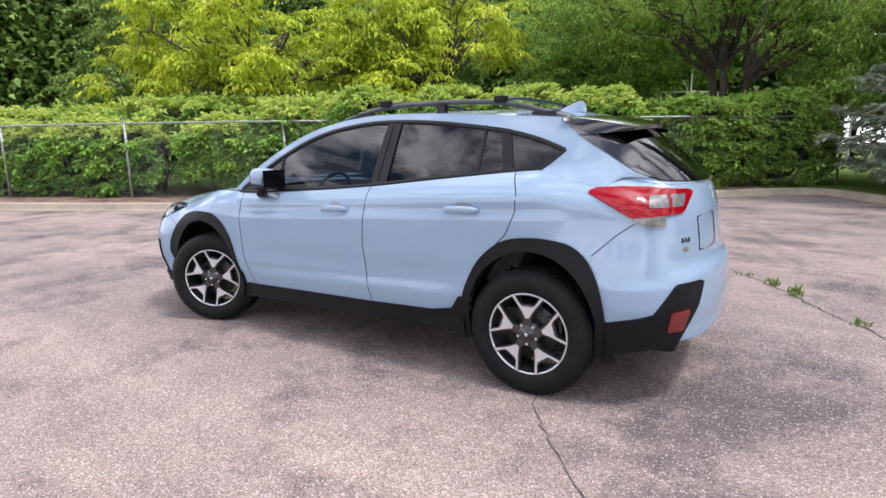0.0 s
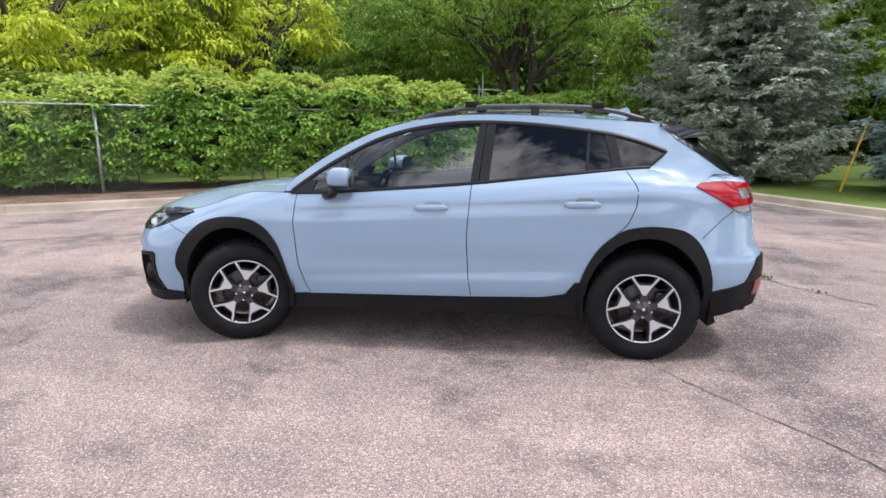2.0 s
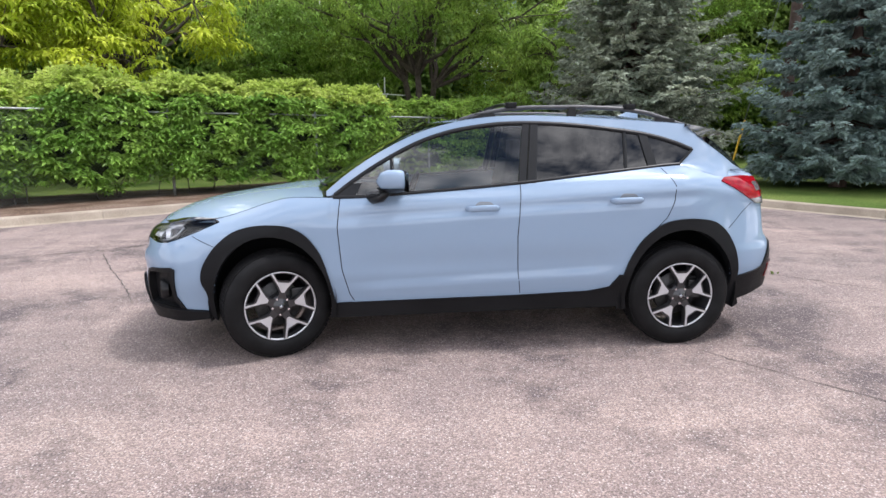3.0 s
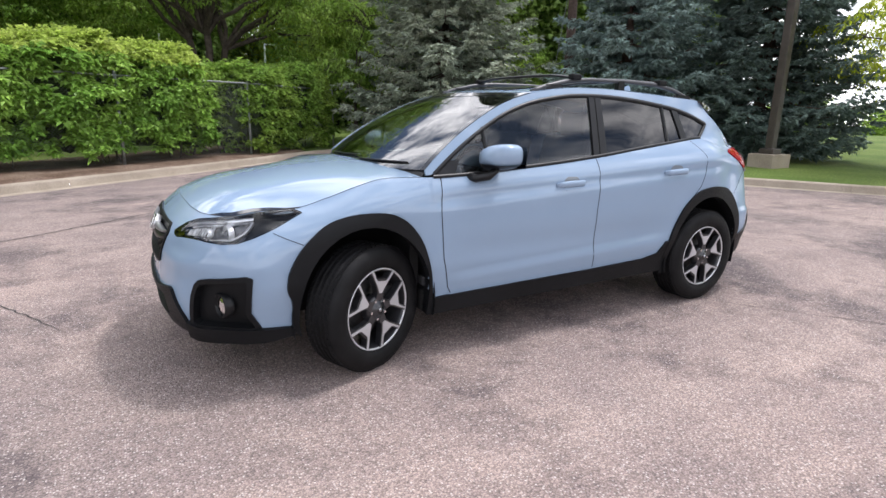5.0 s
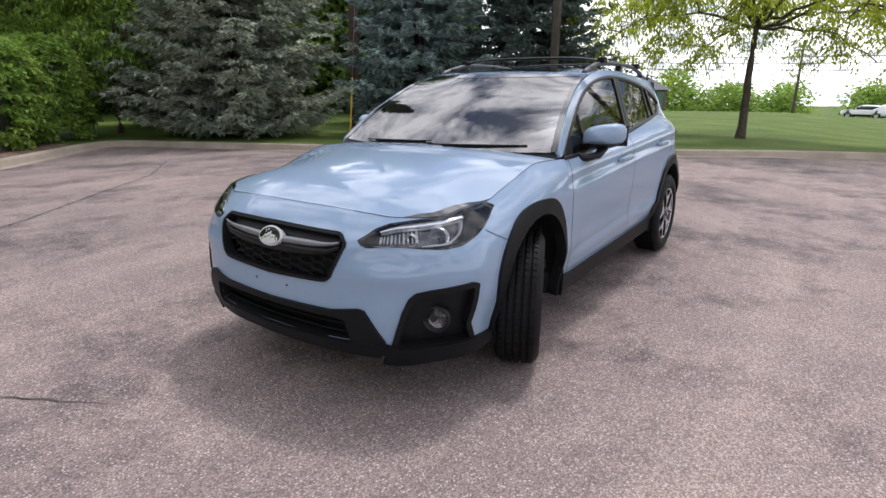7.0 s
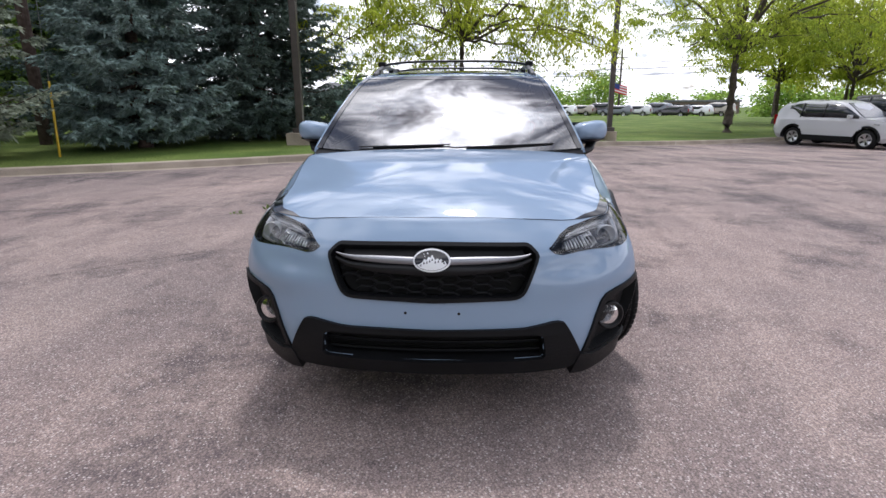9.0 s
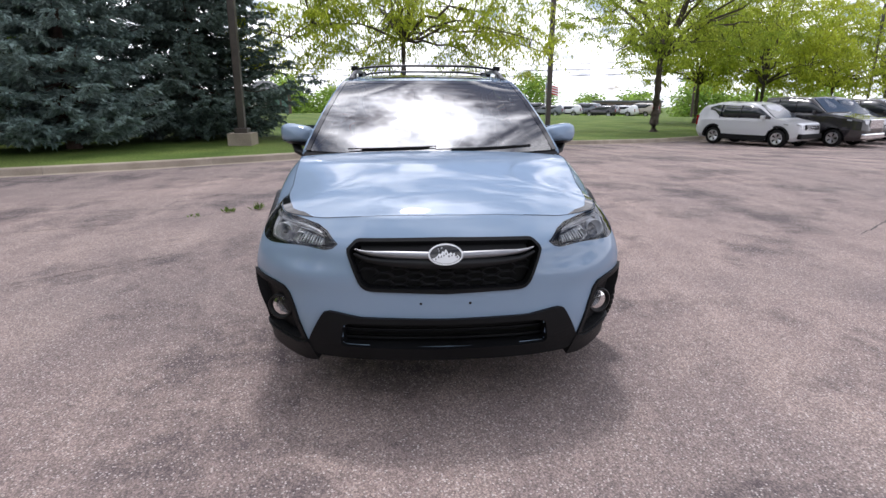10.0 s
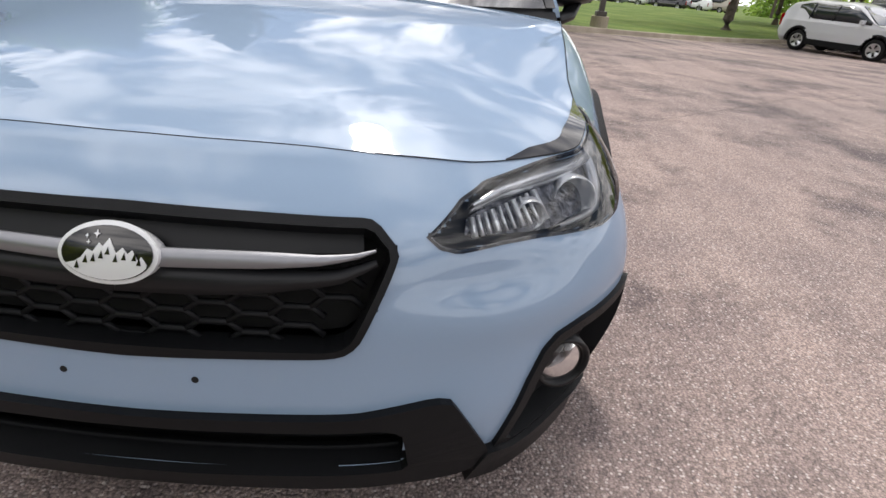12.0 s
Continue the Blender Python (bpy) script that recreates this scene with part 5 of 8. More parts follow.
    dot = mesh_data("cap_mark", v, f, SATIN_SILVER)
    bm = cyl_bm(0.0085, 0.0075, 0.016, pose(0, 0, 0, 90, 0, 0), segs=6)
    nut = bpy.data.meshes.new("lug_nut")
    bm.to_mesh(nut)
    bm.free()
    nut.materials.append(CHROME)
    return tyre, blocks, lip, barrel, disc, spoke, arm, hub, cap, dot, nut


WM = wheel_meshes()


def wheel(at, turn=0.0):
    tyre, blocks, lip, barrel, disc, spoke, arm, hub, cap, dot, nut = WM
    w = new("wheel", barrel)
    w.parent = car
    w.matrix_local = at
    def sub(name, me, m=Matrix()):
        o = new(name, me)
        o.parent = w
        o.matrix_local = m
        return o
    t = sub("tyre", tyre)
    tagged(t, "black road tyre with siped tread")
    sub("tread", blocks)
    tagged(sub("rim_lip", lip), "machined silver rim edge")
    sub("brake_disc", disc)
    for k in range(5):
        m = Matrix.Rotation(radians(72 * k + turn), 4, "Y")
        sub("spoke_face", spoke, m)
        sub("spoke", arm, m)
        a = radians(72 * k + 36 + turn)
        sub("lug_nut", nut, Matrix.Translation((0.055 * math.sin(a), -0.094, 0.055 * math.cos(a))))
    sub("hub", hub)
    sub("hub_cap", cap)
    sub("cap_mark", dot)
    part("caliper", box_bm(0.09, 0.05, 0.13, (0.13, -0.02, 0.03), 0.012), STEEL, w)
    return w


STEER = 24.0
wheel(Matrix.Translation((FRONT_AXLE, -0.785, TYRE_R)) @ Matrix.Rotation(radians(STEER), 4, "Z"), turn=10)
wheel(Matrix.Translation((REAR_AXLE, -0.785, TYRE_R)), turn=0)
wheel(Matrix.Translation((FRONT_AXLE, 0.785, TYRE_R)) @ Matrix.Rotation(radians(180 + STEER * 0.85), 4, "Z"), turn=25)
wheel(Matrix.Translation((REAR_AXLE, 0.785, TYRE_R)) @ Matrix.Rotation(radians(180), 4, "Z"), turn=40)
for ax in (FRONT_AXLE - 0.012, REAR_AXLE):
    for side in (-1, 1):
        vv, ff = [], []
        n = 26
        for k in range(n):
            t = radians(-14 + 208 * k / (n - 1))
            for y in (0.45, 0.862):
                vv.append((ax + 0.405 * math.cos(t), side * y, 0.36 + 0.465 * math.sin(t)))
        for k in range(n - 1):
            ff.append((2 * k, 2 * k + 1, 2 * k + 3, 2 * k + 2))
        c = len(vv)
        vv.append((ax, side * 0.45, 0.36))
        ff += [(c, 2 * k, 2 * k + 2) for k in range(n - 1)]
        solid("arch_liner", vv, ff, CLAD, car)
part("underbody", merge_bm(box_bm(2.0, 1.58, 0.14, (-0.02, 0, 0.31), 0.03), box_bm(0.55, 1.2, 0.2, (-1.95, 0, 0.35), 0.05), box_bm(0.45, 1.3, 0.2, (1.82, 0, 0.38), 0.05), box_bm(0.9, 0.86, 0.16, (-1.4, 0, 0.32)), box_bm(0.9, 0.86, 0.16, (1.35, 0, 0.34))), DARK, car)
part("bulkhead", box_bm(0.05, 1.5, 0.6, (-1.06, 0, 0.72)), DARK, car)
part("radiator", box_bm(0.04, 1.25, 0.4, (-1.9, 0, 0.60)), DARK, car)

# ---- cabin ----
part("floor_pan", box_bm(2.7, 1.5, 0.05, (0.35, 0, 0.42)), CABIN, car)
dash = merge_bm(box_bm(0.42, 1.42, 0.22, (-0.82, 0, 0.90), 0.05, 3), box_bm(0.5, 1.4, 0.05, (-0.98, 0, 0.985), 0.02), box_bm(0.16, 0.46, 0.07, (-0.72, -0.37, 1.03), 0.03, 3), box_bm(0.05, 0.26, 0.16, (-0.62, 0, 0.98), 0.01))
part("dashboard", dash, CABIN, car, "dark grey dashboard")
bm = bmesh.new()
v, f = revolve([(0.185 + 0.015 * math.cos(t), 0.015 * math.sin(t)) for t in np.linspace(0, 2 * math.pi, 9)], 32, "z")
m = pose(-0.50, -0.37, 0.985, 0, -66, 0)
sw = solid("steering_wheel", [m @ Vector(p) for p in v], f, SATIN_BLACK, car, "black steering wheel")
part("wheel_boss", box_bm(0.12, 0.3, 0.05, (0, 0, 0), 0.02, m=m), SATIN_BLACK, sw)
for y in (-0.37, 0.37):
    st = part("front_seat", merge_bm(box_bm(0.52, 0.5, 0.16, (-0.02, y, 0.60), 0.05, 3), box_bm(0.14, 0.48, 0.62, (0, 0, 0.31), 0.05, 3, pose(0.24, y, 0.62, 0, 14, 0))), CABIN, car, "dark grey cloth seat", smooth=False)
    part("headrest", box_bm(0.10, 0.26, 0.18, (0.425, y, 1.30), 0.035, 3), CABIN, st)
part("rear_seat", merge_bm(box_bm(0.5, 1.3, 0.16, (0.86, 0, 0.62), 0.05, 3), box_bm(0.14, 1.3, 0.55, (0, 0, 0.28), 0.05, 3, pose(1.1, 0, 0.64, 0, 16, 0)), box_bm(0.1, 0.24, 0.16, (1.28, -0.4, 1.24), 0.03), box_bm(0.1, 0.24, 0.16, (1.28, 0.4, 1.24), 0.03)), CABIN, car, "dark grey cloth rear bench")
part("cabin_mirror", box_bm(0.04, 0.22, 0.06, (-0.42, 0, 1.40), 0.015), SATIN_BLACK, car)
LIN = ROOF[2:-2, :-2] - (0, 0, 0.03)
sheet("headliner", LIN, CABIN_LIGHT, car)

# ---- the lot: pavement, kerb, lawn ----
def asphalt_material():
    m = material("asphalt", (0.3, 0.26, 0.24), rough=0.86, spec=0.25)
    n, l = m.node_tree.nodes, m.node_tree.links
    b = n["Principled BSDF"]
    co = n.new("ShaderNodeTexCoord").outputs["Object"]

    def tex(kind, scale, detail=5.0, rough=0.55):
        t = n.new(kind)
        t.inputs["Scale"].default_value = scale
        if "Detail" in t.inputs:
            t.inputs["Detail"].default_value = detail
        if "Roughness" in t.inputs:
            t.inputs["Roughness"].default_value = rough + 0.1
        if kind == "ShaderNodeTexVoronoi":
            t.voronoi_dimensions = "2D"
            t.inputs["Detail"].default_value = 0.0
        l.new(co, t.inputs["Vector"])
        return t

    def ramp(src, p0, p1, c0, c1):
        r = n.new("ShaderNodeValToRGB")
        r.color_ramp.elements[0].position, r.color_ramp.elements[1].position = p0, p1
        r.color_ramp.elements[0].color, r.color_ramp.elements[1].color = (*c0, 1), (*c1, 1)
        l.new(src, r.inputs["Fac"])
        return r.outputs["Color"]

    def mix(kind, a, b2, fac=1.0, fac_src=None):
        x = n.new("ShaderNodeMix")
        x.data_type, x.blend_type = "RGBA", kind
        x.inputs["Factor"].default_value = fac
        if fac_src is not None:
            l.new(fac_src, x.inputs["Factor"])
        l.new(a, x.inputs["A"])
        l.new(b2, x.inputs["B"])
        return x.outputs["Result"]

    big = tex("ShaderNodeTexNoise", 0.22, 4.0, 0.45)
    mid = tex("ShaderNodeTexNoise", 1.3, 10.0, 0.6)
    tone = ramp(big.outputs["Fac"], 0.36, 0.62, (0.25, 0.207, 0.196), (0.345, 0.275, 0.25))
    worn = ramp(mid.outputs["Fac"], 0.34, 0.62, (0.80, 0.80, 0.82), (1.07, 1.06, 1.04))
    base = mix("MULTIPLY", tone, worn)
    # damp-dark bald patches with ragged edges, and faint streaks along the paver's way
    patch_ = tex("ShaderNodeTexNoise", 0.62, 9.0, 0.62)
    stain = ramp(patch_.outputs["Fac"], 0.49, 0.61, (1, 1, 1), (0.45, 0.46, 0.50))
    base = mix("MULTIPLY", base, stain)
    turn = n.new("ShaderNodeMapping")
    turn.inputs["Rotation"].default_value = (0, 0, radians(-38))
    turn.inputs["Scale"].default_value = (0.16, 2.2, 1.0)
    l.new(co, turn.inputs["Vector"])
    lane = tex("ShaderNodeTexNoise", 1.0, 5.0, 0.5)
    l.new(turn.outputs["Vector"], lane.inputs["Vector"])
    base = mix("MULTIPLY", base, ramp(lane.outputs["Fac"], 0.38, 0.62, (0.86, 0.86, 0.87), (1.05, 1.05, 1.04)))
    chips = tex("ShaderNodeTexVoronoi", 115.0)
    sep0 = n.new("ShaderNodeSeparateColor")
    l.new(chips.outputs["Color"], sep0.inputs["Color"])
    chip = ramp(sep0.outputs["Red"], 0.0, 1.0, (0.66, 0.66, 0.67), (1.3, 1.28, 1.27))
    seat = ramp(chips.outputs["Distance"], 0.3, 0.75, (1.05, 1.05, 1.05), (0.7, 0.7, 0.71))
    chip = mix("MULTIPLY", chip, seat)
    base = mix("MULTIPLY", base, chip)
    fine = tex("ShaderNodeTexNoise", 160.0, 2.0)
    grit = ramp(fine.outputs["Fac"], 0.35, 0.65, (0.7, 0.7, 0.7), (1.3, 1.28, 1.26))
    base = mix("MULTIPLY", base, grit)
    bright = tex("ShaderNodeTexVoronoi", 95.0)
    sep = n.new("ShaderNodeSeparateColor")
    l.new(bright.outputs["Color"], sep.inputs["Color"])
    mask = ramp(sep.outputs["Red"], 0.8, 1.0, (0, 0, 0), (0.6, 0.6, 0.6))
    dist = ramp(bright.outputs["Distance"], 0.34, 0.46, (1, 1, 1), (0, 0, 0))
    both_ = mix("MULTIPLY", mask, dist)
    pale = n.new("ShaderNodeRGB")
    pale.outputs[0].default_value = (0.74, 0.67, 0.63, 1)
    base = mix("MIX", base, pale.outputs[0], fac_src=both_)
    l.new(base, b.inputs["Base Color"])
    bp = n.new("ShaderNodeBump")
    bp.inputs["Strength"].default_value = 0.75
    bp.inputs["Distance"].default_value = 0.005
    l.new(chips.outputs["Distance"], bp.inputs["Height"])
    bp.invert = True
    l.new(bp.outputs["Normal"], b.inputs["Normal"])
    return m


ASPHALT = asphalt_material()
CONCRETE = material("kerb_concrete", (0.27, 0.225, 0.175), rough=0.9, color2=(0.37, 0.315, 0.25), scale=1.7, fine=0.14, fine_scale=60, bump=0.4, bump_scale=80, object_random=0.07)
GRASS = material("lawn", (0.07, 0.12, 0.02), rough=0.95, color2=(0.13, 0.175, 0.04), scale=0.5, fine=0.45, fine_scale=22, bump=0.8, bump_scale=40, spec=0.2)
MULCH = material("mulch", (0.11, 0.07, 0.048), rough=0.95, color2=(0.20, 0.145, 0.11), scale=2.2, fine=0.45, fine_scale=35, bump=1.0, bump_scale=50, spec=0.2)
TAR = material("crack_filler", (0.06, 0.053, 0.05), rough=0.9, vary=0.4, scale=20)
GALV = material("galvanised_steel", (0.30, 0.315, 0.31), rough=0.5, metal=0.6, vary=0.2, scale=12)
BRONZE = material("bronze_pole_paint", (0.045, 0.036, 0.030), rough=0.45, vary=0.2, scale=5)
WIRE = material("fence_wire", (0.16, 0.175, 0.165), rough=0.55, vary=0.2, scale=8)
BARK = material("bark", (0.05, 0.038, 0.03), rough=0.95, color2=(0.10, 0.08, 0.065), scale=9, bump=1.0, bump_scale=30)
BARK_RED = material("spruce_bark", (0.07, 0.045, 0.035), rough=0.95, color2=(0.12, 0.085, 0.07), scale=9, bump=1.0, bump_scale=30)
KERB = [(-60, -10), (-30, -3.2), (-14, 1.55), (-10.2, 3.1), (-7.5, 4.55), (-5.5, 6.0), (-3.2, 7.7), (-0.5, 9.85), (1.6, 11.8), (2.5, 12.6), (3.1, 12.9), (3.5, 12.5), (4.3, 10.9), (5.6, 8.2), (6.9, 5.6), (8.3, 3.5), (9.9, 1.0), (12.9, -3.0), (16.2, -6.6), (21.2, -13.4), (26.5, -23), (36, -40), (52, -66)]


def along(line, step):
    p = np.array(line, float)
    t = np.r_[0, np.cumsum(np.linalg.norm(np.diff(p, axis=0), axis=1))]
    q = np.linspace(0, t[-1], max(2, int(round(t[-1] / step)) + 1))
    return np.stack([np.interp(q, t, p[:, k]) for k in range(p.shape[1])], -1)


def rounded_line(line, n=3):
    """The line with its corners cut, n times over."""
    p = np.array(line, float)
    for _ in range(n):
        q = np.concatenate([0.75 * p[:-1] + 0.25 * p[1:], 0.25 * p[:-1] + 0.75 * p[1:]], 1).reshape(-1, p.shape[1])
        p = np.concatenate([p[:1], q, p[-1:]])
    return p


def shifted(p, d):
    """The line moved to its left by d."""
    t = np.gradient(p, axis=0)
    t /= np.linalg.norm(t, axis=1)[:, None]
    return p + np.stack([-t[:, 1], t[:, 0]], -1) * d


def fast_mesh(name, verts, faces, mats, smooth=False, face_mats=None):
    """A mesh from arrays of places and of faces that all have as many corners."""
    verts, faces = np.asarray(verts, np.float32), np.asarray(faces, np.int32)
    me = bpy.data.meshes.new(name)
    me.vertices.add(len(verts))
    me.vertices.foreach_set("co", verts.ravel())
    n, k = faces.shape
    me.loops.add(n * k)
    me.loops.foreach_set("vertex_index", faces.ravel())
    me.polygons.add(n)
    me.polygons.foreach_set("loop_start", np.arange(0, n * k, k, dtype=np.int32))
    for m in mats if isinstance(mats, (list, tuple)) else [mats]:
        me.materials.append(m)
    if face_mats is not None:
        me.polygons.foreach_set("material_index", np.asarray(face_mats, np.int32))
    me.polygons.foreach_set("use_smooth", np.full(n, bool(smooth)))
    me.update(calc_edges=True)
    return me


KLINE = along(rounded_line(KERB, 2), 0.5)


def lot_z(x, y):
    """The lot and the lawn's edge fall a little towards the parked row."""
    x, y = np.asarray(x, float), np.asarray(y, float)
    return -0.42 * ease(8, 24, 0.83 * x - 0.56 * y) * ease(2, -6, y) * (1 - ease(40, 80, np.hypot(x, y)))


lot = list(map(tuple, KLINE)) + [(40, -400), (-400, -400), (-400, -10)]
gx = np.r_[-400, -200, -100, np.arange(-60, 61, 1.5), 100]
gy = np.r_[-400, -200, -100, np.arange(-70, 20, 1.5)]
GX, GY = np.meshgrid(gx, gy, indexing="ij")
ins = inside_poly(GX, GY, lot)
keep = ins[:-1, :-1] | ins[1:, :-1] | ins[:-1, 1:] | ins[1:, 1:]
v, f, _ = compact(np.stack([GX, GY, lot_z(GX, GY)], -1).reshape(-1, 3), grid_faces(len(gx), len(gy), keep))
pavement = tagged(new("pavement", fast_mesh("pavement", v, f, ASPHALT, smooth=True)), "weathered pinkish-grey asphalt lot with dark stains", "pavement", kind="structure")


def lawn_z(x, y):
    far = np.hypot(np.asarray(x, float) - 8, np.asarray(y, float))
    return 0.135 + lot_z(x, y) - (1.9 * ease(40, 92, far) + 9.0 * ease(88, 260, far)) * ease(-20, 20, x)


rings = [shifted(KLINE, 0.16)]
outs = [0.9, 2.5, 6, 12, 22, 36, 55, 90, 160, 400, 900]
cen = np.array([-6.0, -6.0])
dirs = rings[0] - cen
dirs /= np.linalg.norm(dirs, axis=1)[:, None]
ang = np.unwrap(np.arctan2(dirs[:, 1], dirs[:, 0]))
dirs = np.stack([np.cos(ang), np.sin(ang)], -1)
for d in outs:
    rings.append(rings[0] + dirs * d)
G = np.stack([np.concatenate([r, lawn_z(r[:, 0], r[:, 1])[:, None]], 1) for k, r in enumerate(rings)], 0)
ground = tagged(new("ground", fast_mesh("ground", G.reshape(-1, 3), grid_faces(G.shape[0], G.shape[1]), GRASS, smooth=True)), "mown green lawn beyond the kerb", "lawn", kind="structure")

# mulch strip between the kerb and the fence
sel = KLINE[(KLINE[:, 0] > -32) & (KLINE[:, 0] < 3.0) & (KLINE[:, 1] > -4)]
sel = sel[: int(np.argmax(sel[:, 0] > 2.4)) or None]
rng = np.random.default_rng(5)
rows = []
for d in np.linspace(0.16, 3.4, 22):
    q = shifted(sel, d)
    rows.append(np.concatenate([q, (0.141 + 0.02 * ease(0.2, 0.5, d) + 0.02 * rng.random(len(q)) * ease(0.2, 0.4, d))[:, None]], 1))
G = np.stack(rows, 0)
tagged(new("mulch_bed", fast_mesh("mulch_bed", G.reshape(-1, 3), grid_faces(G.shape[0], G.shape[1]), MULCH, smooth=True)), "bare brown soil strip between kerb and fence", "soil bed", kind="structure")

# ---- kerb stones ----
kerb = tagged(new("kerb"), "tan concrete kerb with joints every few metres", "kerb", kind="structure")
SEC = along(rounded_line(KERB, 2), 0.25)
SEC = SEC[(SEC[:, 0] > -34) & (SEC[:, 1] > -30)]
per = 12
for a in range(0, len(SEC) - 1, per):
    line = SEC[a:a + per + 1]
    if len(line) < 3:
        continue
    t = line[-1] - line[0]
    line = line.copy()
    line[0] += 0.004 * t / np.linalg.norm(t)
    line[-1] -= 0.004 * t / np.linalg.norm(t)
    prof = [(-0.14, 0.004), (-0.03, 0.010), (-0.018, 0.018), (0.012, 0.128), (0.03, 0.147), (0.15, 0.152), (0.166, 0.13), (0.17, 0.05)]
    rows = [np.concatenate([shifted(line, d), h + lot_z(line[:, 0], line[:, 1])[:, None]], 1) for d, h in prof]
    G = np.stack(rows, 0)
    me = fast_mesh("kerb_stone", G.reshape(-1, 3), grid_faces(G.shape[0], G.shape[1]), CONCRETE)
    o = new("kerb_stone", me)
    o.parent = kerb
    bmx = bmesh.new()
    bmx.from_mesh(me)
    bmesh.ops.recalc_face_normals(bmx, faces=bmx.faces[:])
    if sum(f.normal.z for f in bmx.faces) < 0:
        bmesh.ops.reverse_faces(bmx, faces=bmx.faces[:])
    ends = [e for e in bmx.edges if e.is_boundary]
    bmx.to_mesh(me)
    bmx.free()

# ---- cracks in the asphalt ----
def crack(line, width, seed, wob=0.03):
    r = np.random.default_rng(seed)
    p = along(line, 0.06)
    k = len(p)
    w = np.cumsum(r.normal(0, 1, k))
    w = (w - np.linspace(w[0], w[-1], k)) * wob * 0.25
    p = shifted(p, 0) + np.stack([w, -w], -1) * 0.5 + r.normal(0, wob * 0.18, (k, 2))
    ww = width * (0.35 + 0.9 * r.random(k)) * np.minimum(1, np.minimum(np.arange(k), np.arange(k)[::-1]) / 6 + 0.2)
    L, R = shifted(p, 1) - p, None
    V = np.concatenate([np.c_[p + L * ww[:, None] / 2, np.full(k, 0.004)], np.c_[p - L * ww[:, None] / 2, np.full(k, 0.004)]])
    F = [(i, k + i, k + i + 1, i + 1) for i in range(k - 1)]
    o = new("crack", fast_mesh("crack", V, F, TAR))
    return tagged(o, "thin dark crack across the asphalt", "crack", "cracks in the lot", "structure")


crack([(1.38, -0.6), (1.39, -0.95), (1.55, -1.2), (1.74, -1.44), (2.03, -1.8), (2.5, -2.5), (3.4, -3.6), (5.0, -5.4)], 0.010, 1, 0.05)
crack([(-9.0, 0.4), (-5.7, 2.3), (-4.3, 2.95), (-3.3, 3.75), (-2.4, 4.5), (-1.6, 5.1), (-0.2, 6.3), (1.1, 7.4), (2.4, 9.2)], 0.028, 2)
crack([(-4.3, 2.85), (-3.72, 1.85), (-3.18, 0.99), (-2.9, 0.5)], 0.012, 3)
crack([(1.3, 4.6), (2.01, 3.03), (2.42, 2.42), (2.62, 2.08), (2.95, 1.45), (3.3, 0.9), (4.2, -0.1), (4.5, -1.1), (5.6, -2.1), (7.0, -3.1)], 0.014, 4, 0.07)
crack([(0.9, -4.6), (1.1, -4.9), (1.98, -6.04), (4, -8.4)], 0.022, 5, 0.05)
crack([(-1.6, 4.0), (-0.5, 3.4), (0.0, 2.85), (0.6, 2.1)], 0.012, 6)
crack([(4.6, -4.6), (4.7, -5.5), (5.6, -6.6)], 0.014, 7)

# ---- weeds in the cracks ----
WEED = leaf_material("weed_leaf", (0.10, 0.17, 0.03), (0.17, 0.22, 0.05))


def leaf_quads(c, up, long, size, width, fold=0.25, droop=0.15):
    """Folded pointed leaves: each one two quads that share the midrib. c, up, long: arrays of places, normals and tip ways."""
    side = np.cross(up, long)
    side /= np.linalg.norm(side, axis=1)[:, None] + 1e-9
    s, w = size[:, None], width[:, None]
    base, mid, tip = c, c + long * s * 0.5 + up * s * 0.06, c + long * s - up * s * droop
    a = mid + side * w * 0.5 + up * w * fold
    b = mid - side * w * 0.5 + up * w * fold
    V = np.stack([base, a, tip, b], 1)
    return V.reshape(-1, 3)


def quad_faces(n):
    return np.arange(4 * n).reshape(n, 4)


def unit(v):
    return v / (np.linalg.norm(v, axis=-1)[..., None] + 1e-9)


r = np.random.default_rng(11)
for (wx, wy), k, h in (((2.42, 2.42), 24, 0.085), ((2.61, 2.08), 30, 0.10), ((3.02, 1.38), 18, 0.055), ((2.2, 2.75), 12, 0.05), ((3.3, 0.95), 10, 0.045)):
    c = np.c_[wx + r.normal(0, 0.035, k), wy + r.normal(0, 0.035, k), np.zeros(k)]
    lean = unit(np.c_[r.normal(0, 0.5, k), r.normal(0, 0.5, k), np.full(k, 0.9)])
    up = unit(np.cross(lean, r.normal(0, 1, (k, 3))))
    V = leaf_quads(c, up, lean, h * (0.6 + 0.6 * r.random(k)), 0.012 + 0.014 * r.random(k))
    tagged(new("weed", fast_mesh("weed", V, quad_faces(k), WEED)), "small green weed tuft growing in a crack", "weed", "weeds in the asphalt crack")

# ---- plants ----
HEDGE_LEAF = leaf_material("hedge_leaf", (0.175, 0.335, 0.055), (0.34, 0.51, 0.10), vary=0.4, trans=0.4, rough=0.4)
YELLOW_LEAF = leaf_material("locust_leaf", (0.33, 0.43, 0.03), (0.54, 0.60, 0.05), vary=0.3, trans=0.4)
GREEN_LEAF = leaf_material("tree_leaf", (0.195, 0.33, 0.062), (0.33, 0.45, 0.09), vary=0.5, trans=0.5)
FRESH_LEAF = leaf_material("fresh_leaf", (0.27, 0.36, 0.04), (0.46, 0.52, 0.07), vary=0.4, trans=0.6)
YELLOW_GREEN = leaf_material("golden_leaf", (0.30, 0.38, 0.03), (0.48, 0.53, 0.055), vary=0.35, trans=0.6)
WOODS_LEAF = leaf_material("woods_leaf", (0.15, 0.25, 0.058), (0.25, 0.35, 0.085), vary=0.5, trans=0.4)
